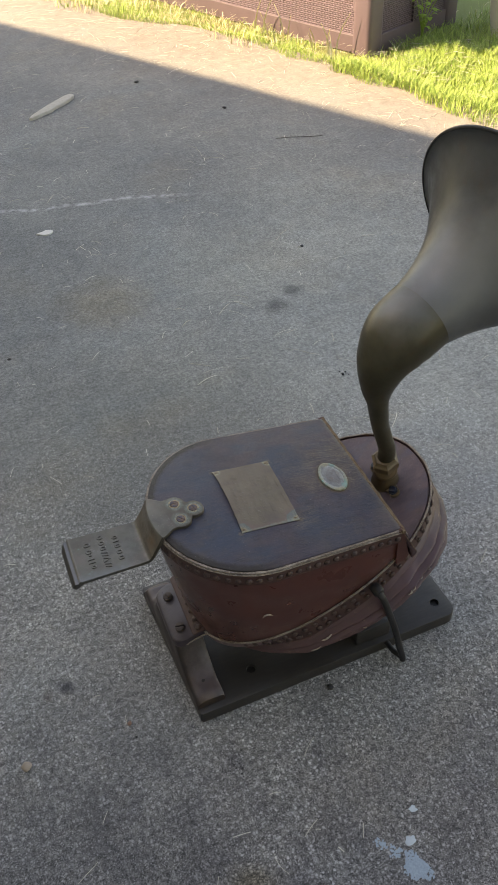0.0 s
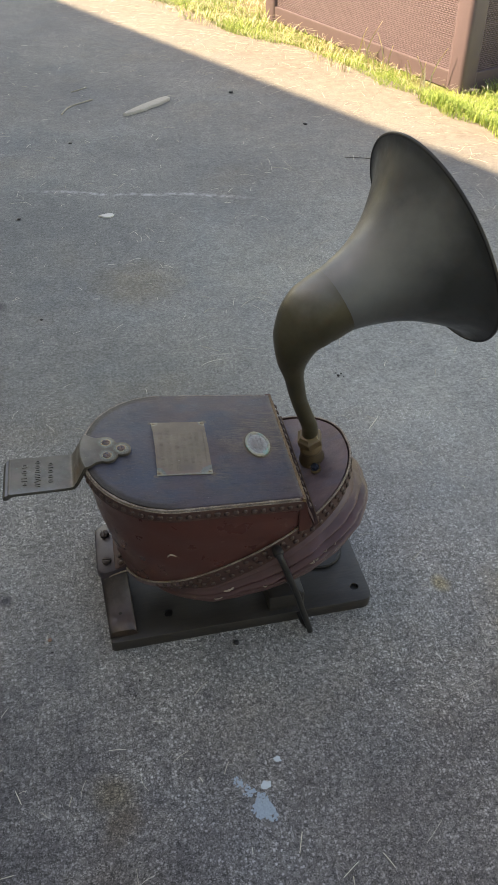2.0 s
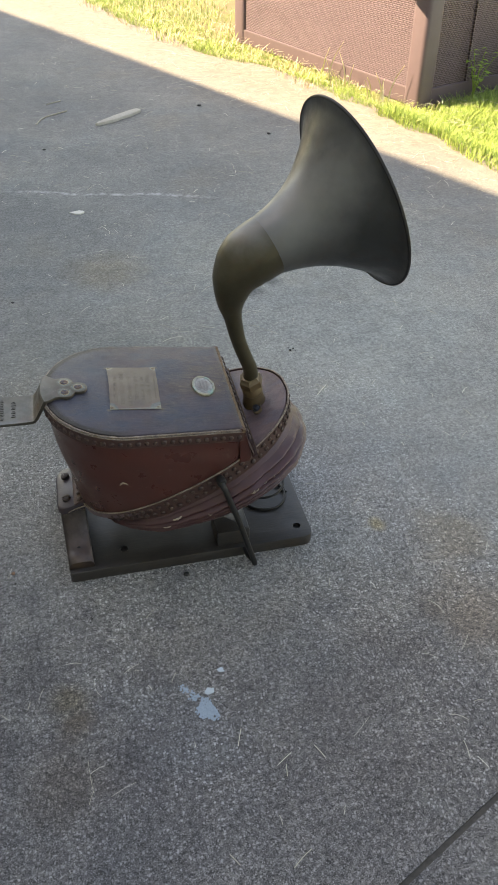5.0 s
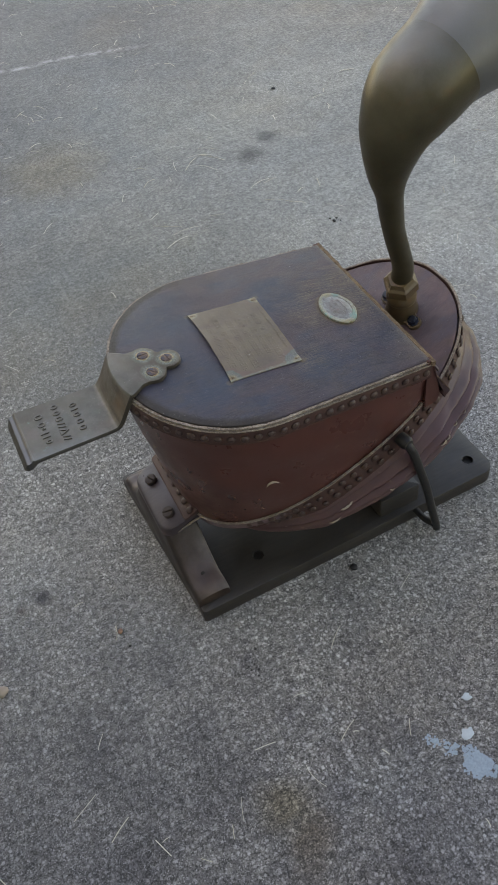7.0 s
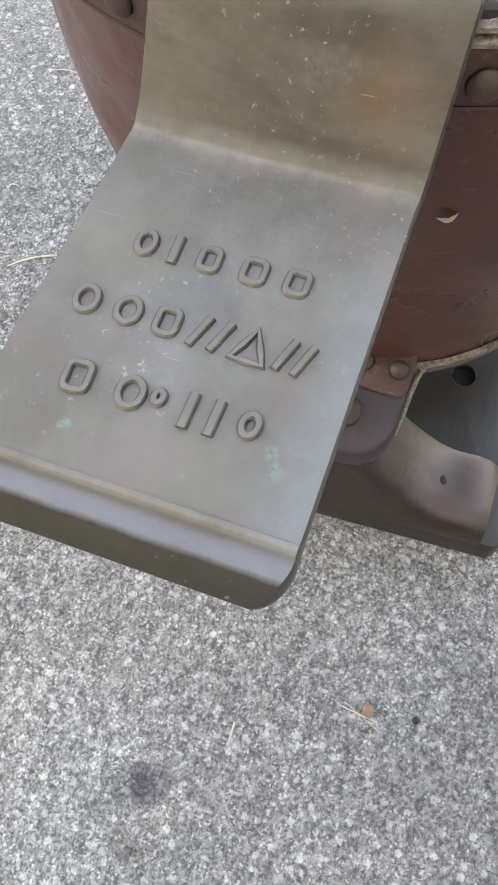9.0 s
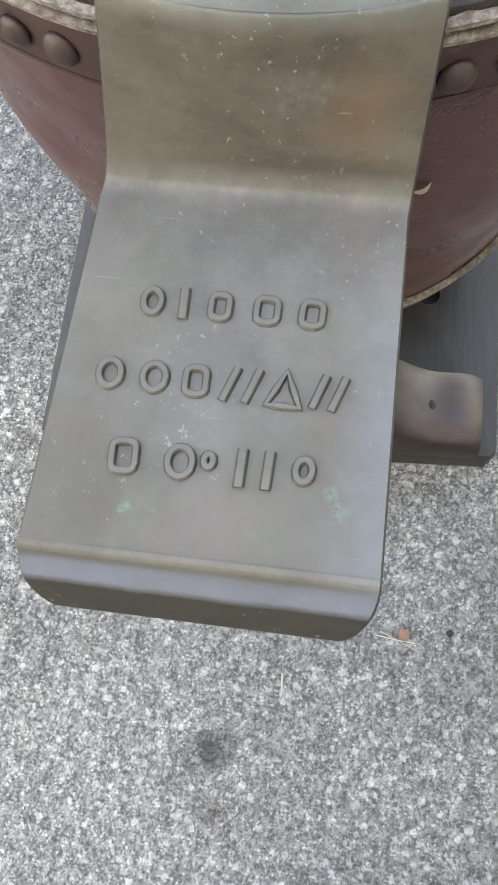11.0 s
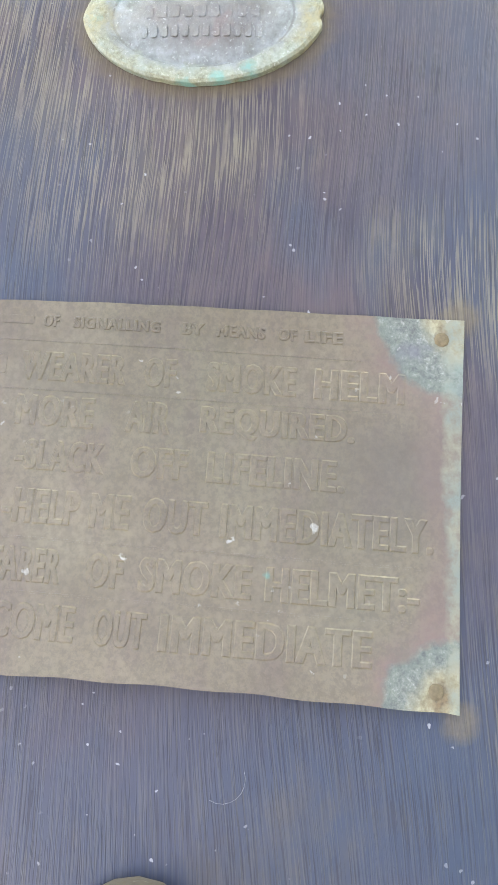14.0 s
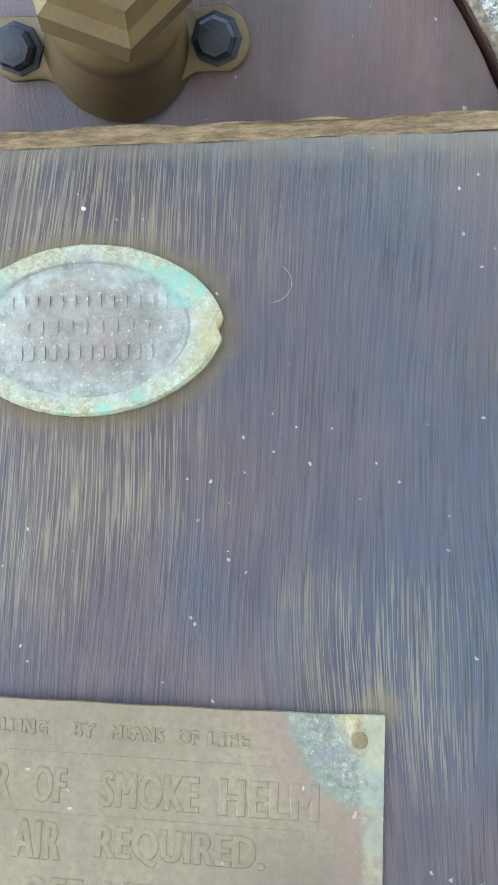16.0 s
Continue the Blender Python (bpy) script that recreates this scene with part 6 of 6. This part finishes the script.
part_board = slab([plank(-0.02, 0), plank(0.80, 0), plank(0.80, 0.15), plank(-0.02, 0.15)], BHGT + 0.0285, BHGT + 0.056, 0.003)
tagged(part("loose_board", part_board, M_WHITE, smooth=False), "pale weathered board lying across the deck box", "board")

# pale bucket beyond the box
bx, by = boxp(-0.28, 0.59)
bucket = thing("bucket", "dirty white plastic bucket standing in the grass", "bucket")
bm = spin([(0.0, 0.0001), (0.0, 0.10), (0.20, 0.125), (0.205, 0.132), (0.215, 0.132), (0.215, 0.122), (0.02, 0.098), (0.02, 0.0001)], (bx, by, -0.033), (0, 0, 1), 36)
part("pail", bm, M_WHITE, bucket)
part("rim", spin([(0.180, 0.123), (0.180, 0.131), (0.190, 0.132), (0.190, 0.124)], (bx, by, -0.033), (0, 0, 1), 36), M_BROWN, bucket)

# ---- loose things on the concrete ----
def shape_outline(r, wob, n, seed, stretch=1.0, deg=0):
    rnd = random.Random(seed)
    ph = [(rnd.uniform(0, 6.28), rnd.uniform(0.4, 1.0)) for _ in range(5)]
    pts = []
    for i in range(n):
        a = 2 * math.pi * i / n
        k = 1 + wob * sum(w * math.sin((j + 2) * a + p) for j, (p, w) in enumerate(ph)) / 2
        pts.append((r * k * math.cos(a) * stretch, r * k * math.sin(a)))
    return turned(pts, deg)


for k, (x, y, r, st, deg, count) in enumerate(((-0.022, -0.397, 0.0135, 1.4, -70, 430), (-0.036, -0.372, 0.0075, 1.4, -50, 26), (-0.050, -0.356, 0.0060, 1.5, -60, 26))):
    rnd = random.Random(30 + k)
    bm = bmesh.new()
    for _ in range(count):
        q, a = math.sqrt(rnd.random()), rnd.uniform(0, 6.283)
        q *= 1 + 0.25 * math.sin(3 * a + k)
        (dx, dy), = turned([(q * r * st * math.cos(a), q * r * math.sin(a))], deg)
        pts = [(a1 + x + dx, b1 + y + dy) for a1, b1 in shape_outline(rnd.uniform(0.0008, 0.0024) * (1.2 - 0.6 * q), 0.35, 9, rnd.randrange(999), rnd.uniform(0.8, 1.6), rnd.uniform(0, 180))]
        slab(pts, -0.0004, rnd.uniform(0.0003, 0.0007), bm=bm)
    tagged(part("paint_splash", bm, M_PAINT, smooth=False), "broken pale blue paint splash dried on concrete", "paint", "paint splashes")
for k, (x, y, r) in enumerate(((-0.0135, -0.367, 0.0058), (0.009, -0.334, 0.0042))):
    tagged(part("paint_drop", slab([(a + x, b + y) for a, b in shape_outline(r, 0.22, 28, k + 4, 1.2, 10)], -0.0005, 0.0009, 0.0007), M_DROP), "dried whitish paint drop on concrete", "paint", "paint drops")

sx0, sy0, sx1, sy1 = -0.008, 2.184, 0.176, 2.333
L = math.hypot(sx1 - sx0, sy1 - sy0)
pts = [(0, -0.006), (0.012, -0.016), (0.05, -0.020), (L * 0.42, -0.028), (L * 0.47, -0.022), (L * 0.62, -0.025), (L * 0.80, -0.023), (L * 0.96, -0.016), (L, -0.008), (L * 0.99, 0.010), (L * 0.9, 0.016), (L * 0.5, 0.014), (L * 0.1, 0.003)]
pts = turned(pts, math.degrees(math.atan2(sy1 - sy0, sx1 - sx0)), (0, 0), (sx0, sy0))
tagged(part("wood_offcut", slab(pts, 0.0, 0.011, 0.002), plain("weathered_offcut", (0.40, 0.375, 0.325), 0.85, 0.0, 0.3, 90)), "weathered whitish wooden offcut lying on concrete", "wood offcut")
tagged(part("paper_scrap", slab([(a - 0.112, b + 1.376) for a, b in shape_outline(0.0125, 0.2, 9, 11, 1.6, 5)], 0.0, 0.004, 0.0008), M_WHITE, smooth=False), "torn white scrap lying on concrete", "scrap")


def pebble(name, x, y, r, material, label, cat, seed, flat=0.6):
    rnd = random.Random(seed)
    bm = bmesh.new()
    bmesh.ops.create_icosphere(bm, subdivisions=2, radius=r)
    o = Vector((rnd.uniform(0, 9), rnd.uniform(0, 9), 0))
    for v in bm.verts:
        v.co *= 1 + 0.35 * noise.noise(v.co / r * 1.1 + o)
        v.co.z *= flat
    lo = min(v.co.z for v in bm.verts)
    ob = part(name, bm, material)
    ob.location = (x, y, -lo - 0.0003)
    return tagged(ob, label, cat, cat + "s")


pebble("seed", -0.2915, -0.080, 0.0031, M_SEED, "small reddish-brown seed on concrete", "seed", 1, 0.8)
pebble("dirt_crumb", -0.288, -0.103, 0.0018, M_IRON, "tiny dark crumb of dirt", "dirt crumb", 2)
pebble("dirt_crumb", -0.012, -0.138, 0.0048, M_IRON, "small dark crumb of dirt", "dirt crumb", 3)
for k, (x, y, r) in enumerate(((0.328, 0.503, 0.0034), (0.336, 0.509, 0.0022), (0.326, 0.514, 0.0018), (0.339, 0.499, 0.0014))):
    pebble("dirt_crumb", x, y, r, M_IRON, "small dark crumb of dirt", "dirt crumb", 4 + 40 * k)
pebble("stone", -0.4357, -0.0876, 0.0068, plain("tan_stone", (0.30, 0.24, 0.19), 0.8), "small tan stone on concrete", "stone", 5)
rnd = random.Random(77)
for k in range(14):
    pebble("tar_crumb", -0.173 + rnd.gauss(0, 0.006), -0.187 + rnd.gauss(0, 0.012), rnd.uniform(0.0006, 0.0016), M_IRON, "tiny black crumb of tar", "tar crumb", 50 + k, 0.5)
for k, (x, y, r) in enumerate(((0.42, 2.36, 0.009), (-0.36, 1.40, 0.006), (0.62, 1.98, 0.008), (-0.2, 1.95, 0.006), (0.47, 1.02, 0.005), (-0.30, 0.85, 0.004), (-0.72, 0.30, 0.007))):
    pebble("dirt_crumb", x, y, r, M_IRON, "small dark crumb of dirt", "dirt crumb", 20 + k, 0.4)


def strand(verts, faces, x, y, z, length, deg, bend, width, lift=0.0, rnd=random):
    """A thin curved stalk of triangular section lying on the ground."""
    n, a = 5, radians(deg)
    base = len(verts)
    for i in range(n + 1):
        u = i / n
        px_, py_ = x + math.cos(a) * length * u, y + math.sin(a) * length * u
        zz = z + lift * math.sin(math.pi * u)
        sx_, sy_ = -math.sin(a) * width / 2, math.cos(a) * width / 2
        x, y = x, y
        off = bend * length * (u - 0.5) ** 2
        ox, oy = -math.sin(a) * off, math.cos(a) * off
        verts += [(px_ + ox + sx_, py_ + oy + sy_, zz), (px_ + ox - sx_, py_ + oy - sy_, zz), (px_ + ox, py_ + oy, zz + width * 0.35)]
    for i in range(n):
        b = base + 3 * i
        for j in range(3):
            k = (j + 1) % 3
            faces.append((b + j, b + k, b + 3 + k, b + 3 + j))


def stuff(name, verts, faces, material, label):
    me = bpy.data.meshes.new(name)
    me.from_pydata(verts, [], faces)
    me.materials.append(material)
    return tagged(new(name, me), label, kind="stuff")


rnd = random.Random(5)
verts, faces = [], []
for _ in range(700):
    x, y = rnd.uniform(-1.1, 1.2), rnd.uniform(-0.95, 3.2)
    if -0.24 < x < 0.24 and -0.17 < y < 0.17:
        continue
    if NX * x + NY * y > 1.9:
        continue
    strand(verts, faces, x, y, 0.0003, rnd.uniform(0.006, 0.034), rnd.uniform(0, 360), rnd.choice((0, 0, 0, 0.05, -0.06, 0.14, -0.1)), rnd.uniform(0.0006, 0.0012) * (1 + 0.5 * max(0, y)), rnd.uniform(0, 0.004))
for _ in range(28):
    cx, cy, turn = rnd.uniform(-1.0, 0.9), rnd.uniform(0.25, 2.6), rnd.uniform(0, 360)
    if NX * cx + NY * cy > 1.85:
        continue
    for _ in range(rnd.randint(2, 6)):
        strand(verts, faces, cx + rnd.gauss(0, 0.022), cy + rnd.gauss(0, 0.022), 0.0004, rnd.uniform(0.02, 0.06), turn + rnd.gauss(0, 38), rnd.uniform(-0.2, 0.2), rnd.uniform(0.0008, 0.0016), rnd.uniform(0, 0.005))
for _ in range(1900):
    n, d = rnd.gauss(2.12, 0.30), rnd.uniform(-3.6, 0.6)
    if n < 1.5 or n > 2.6:
        continue
    x, y = across(n, d)
    strand(verts, faces, x, y, 0.0005, rnd.uniform(0.015, 0.07), rnd.gauss(-20, 60), rnd.uniform(-0.12, 0.12), rnd.uniform(0.0008, 0.0016), rnd.uniform(0, 0.002))
for x, y, l, deg, b in ((-0.2915, -0.068, 0.022, -112, 0.05), (-0.294, -0.066, 0.020, -95, 0.1), (0.17, -0.48, 0.04, 40, 0.1), (-0.178, -0.318, 0.030, -75, 0.5), (-0.247, -0.315, 0.024, -110, 0.1), (-0.192, -0.442, 0.048, -85, 0.05), (-0.189, -0.462, 0.020, 22, 0.0), (-0.187, -0.488, 0.018, -112, 0.0), (-0.165, -0.50, 0.036, 22, 0.05), (0.02, -0.19, 0.03, 30, 0.1)):
    strand(verts, faces, x, y, 0.0004, l, deg, b, 0.0005, 0.003)
twig = part("twig", tube(smooth_path([(0.675, 1.665, 0.0018), (0.72, 1.652, 0.0024), (0.77, 1.632, 0.0018), (0.813, 1.619, 0.0018)], 12), 0.0009, 7, up=Vector((0, 0, 1))), M_DIRT)
tagged(twig, "thin dark twig lying on concrete", "twig", "twigs")
for label, path, r in (("curved pale brown twig lying on concrete", [(-0.2215, 2.2325, 0.0025), (-0.205, 2.285, 0.0030), (-0.175, 2.325, 0.0028), (-0.1044, 2.3744, 0.0028)], 0.0024),
                       ("short straight grey twig lying on concrete", [(-0.1808, 2.4746, 0.0020), (-0.150, 2.497, 0.0022), (-0.1211, 2.5165, 0.0020)], 0.0018),
                       ("forked whitish twig lying on concrete", [(-0.6583, 2.9401, 0.0025), (-0.6441, 3.0009, 0.0030), (-0.6358, 3.0186, 0.0028), (-0.6536, 3.0819, 0.0028)], 0.0028)):
    tagged(part("twig", tube(smooth_path(path, 14), r, 7, up=Vector((0, 0, 1))), M_STRAW), label, "twig", "twigs")
stuff("straw_litter", verts, faces, M_STRAW, "dry straw and grass clippings scattered over the concrete")


# ---- grass along the slab's edge ----
def edge_x(y):
    ys, xs = [p[1] for p in reversed(EDGE)], [p[0] for p in reversed(EDGE)]
    return float(np.interp(y, ys, xs))


def inside_box(x, y):
    dx, dy = x - BCX, y - BCY
    u, v = UX * dx + UY * dy, VX * dx + VY * dy
    return -0.02 < u < BLEN + 0.02 and -0.02 < v < BDEP + 0.02


def blades(count, seed, height, spread, y0, y1, width, lush, beside=False):
    rnd = random.Random(seed)
    verts, faces = [], []
    made = 0
    while made < count:
        y = rnd.uniform(y0, y1)
        x = edge_x(y) + abs(rnd.gauss(0, spread)) - 0.03 + 0.16 * noise.noise((y * 1.7, seed, 0.3)) + 0.05 * noise.noise((y * 6.5, seed, 2.3))
        if inside_box(x, y) or beside and UX * (x - BCX) + UY * (y - BCY) > -0.03:
            continue
        if noise.noise((x * 4.2, y * 4.2, seed)) + 0.35 * lush < rnd.uniform(-0.6, 0.5):
            continue
        made += 1
        low = 0.5 if -0.16 < VX * (x - BCX) + VY * (y - BCY) < 0.02 and -0.18 < UX * (x - BCX) + UY * (y - BCY) < 0.20 else 1.0
        h = low * height * rnd.uniform(0.3, 1.25) * (0.75 + 0.6 * noise.noise((x * 7, y * 7, seed + 5)))
        a = rnd.uniform(0, 2 * math.pi)
        lean = h * rnd.uniform(0.25, 1.35)
        w = width * rnd.uniform(0.6, 1.2)
        z = -0.03 if x > edge_x(y) + 0.02 else 0.0
        ca, sa = math.cos(a), math.sin(a)
        b = len(verts)
        for u, ww in ((0, 1), (0.45, 0.9), (0.8, 0.55)):
            r = lean * u * u
            zz = z + h * (u - 0.18 * u * u)
            verts += [(x + ca * r - sa * w * ww / 2, y + sa * r + ca * w * ww / 2, zz), (x + ca * r + sa * w * ww / 2, y + sa * r - ca * w * ww / 2, zz)]
        verts.append((x + ca * lean, y + sa * lean, z + h * 0.82))
        faces += [(b, b + 1, b + 3, b + 2), (b + 2, b + 3, b + 5, b + 4), (b + 4, b + 5, b + 6)]
    return verts, faces


v, f = blades(42000, 3, 0.030, 0.20, 0.9, 5.5, 0.0013, 0.5)
stuff("grass", v, f, M_GRASS, "bright green tufts of grass along the concrete")
v, f = blades(20000, 8, 0.052, 0.42, 0.9, 2.22, 0.0019, 1.0, True)
v2, f2 = blades(20000, 17, 0.060, 0.75, 1.3, 3.3, 0.0023, 1.2, True)
f += [tuple(i + len(v) for i in q) for q in f2]
v += v2
stuff("grass_clump", v, f, M_GRASS, "thick sunlit grass beside the deck box")
v, f = blades(2200, 12, 0.05, 0.55, 2.7, 5.8, 0.004, 0.9)
stuff("lawn_grass", v, f, M_GRASS, "rough sunlit grass beyond the deck box")
v, f = blades(11000, 5, 0.034, 0.24, 0.9, 6.0, 0.0012, 0.8)
v2, f2 = blades(3000, 31, 0.05, 0.5, 2.5, 5.8, 0.004, 0.9)
f += [tuple(i + len(v) for i in q) for q in f2]
v += v2
stuff("dry_grass", v, f, M_DRY, "dry yellow grass among the green")
verts, faces = [], []
rnd = random.Random(9)
for _ in range(13):
    u, v = rnd.choice((0.13, 0.22, 0.26, 0.40, 0.52)) + rnd.gauss(0, 0.02), -rnd.uniform(0.05, 0.12)
    x, y = boxp(u, v)
    h, a = rnd.uniform(0.07, 0.17), rnd.uniform(0, 6.28)
    b = len(verts)
    for i in range(4):
        t = i / 3
        r = 0.35 * h * t * t
        w = 0.0040 * (1 - 0.7 * t)
        verts += [(x + math.cos(a) * r - w, y + math.sin(a) * r, -0.03 + h * t), (x + math.cos(a) * r + w, y + math.sin(a) * r, -0.03 + h * t), (x + math.cos(a) * r, y + math.sin(a) * r + w, -0.03 + h * t)]
    for i in range(3):
        for j in range(3):
            k = (j + 1) % 3
            faces.append((b + 3 * i + j, b + 3 * i + k, b + 3 * i + 3 + k, b + 3 * i + 3 + j))
stuff("dry_stalks", verts, faces, M_DRY, "tall dry grass stalks against the deck box")


# a leafy weed at the corner of the box
weed = thing("weed", "leafy green weed growing beside the deck box", "weed", place=(*boxp(-0.03, 0.30), -0.035))
M_WEED = grass_mat("weed_leaf", (0.16, 0.28, 0.03), (0.30, 0.42, 0.07))
rnd = random.Random(21)
for k in range(7):
    a, h, lean = k * 0.9 + rnd.uniform(-0.3, 0.3), rnd.uniform(0.10, 0.22), rnd.uniform(0.04, 0.10)
    path = [(lean * u * u * math.cos(a), lean * u * u * math.sin(a), h * u) for u in (0, 0.35, 0.7, 1)]
    stem = part("stem", tube(path, [0.0022, 0.0018, 0.0014, 0.0009], 6, up=Vector((0.3, 1, 0))), M_WEED, weed)
    for u in (0.45, 0.62, 0.78, 0.9, 1.0):
        b, size = rnd.uniform(0, 6.28), rnd.uniform(0.018, 0.034)
        px_, py_, pz_ = lean * u * u * math.cos(a), lean * u * u * math.sin(a), h * u
        rows = []
        for q in range(6):
            w = q / 5
            wid = size * 0.33 * math.sin(math.pi * min(0.98, 0.08 + 0.9 * w)) ** 0.8
            mx, my, mz = px_ + math.cos(b) * size * w, py_ + math.sin(b) * size * w, pz_ + size * (0.35 * w - 0.5 * w * w)
            rows.append([(mx - math.sin(b) * wid, my + math.cos(b) * wid, mz + wid * 0.3), (mx, my, mz), (mx + math.sin(b) * wid, my - math.cos(b) * wid, mz + wid * 0.3)])
        part("leaf", loft(rows, closed=False), M_WEED, stem)
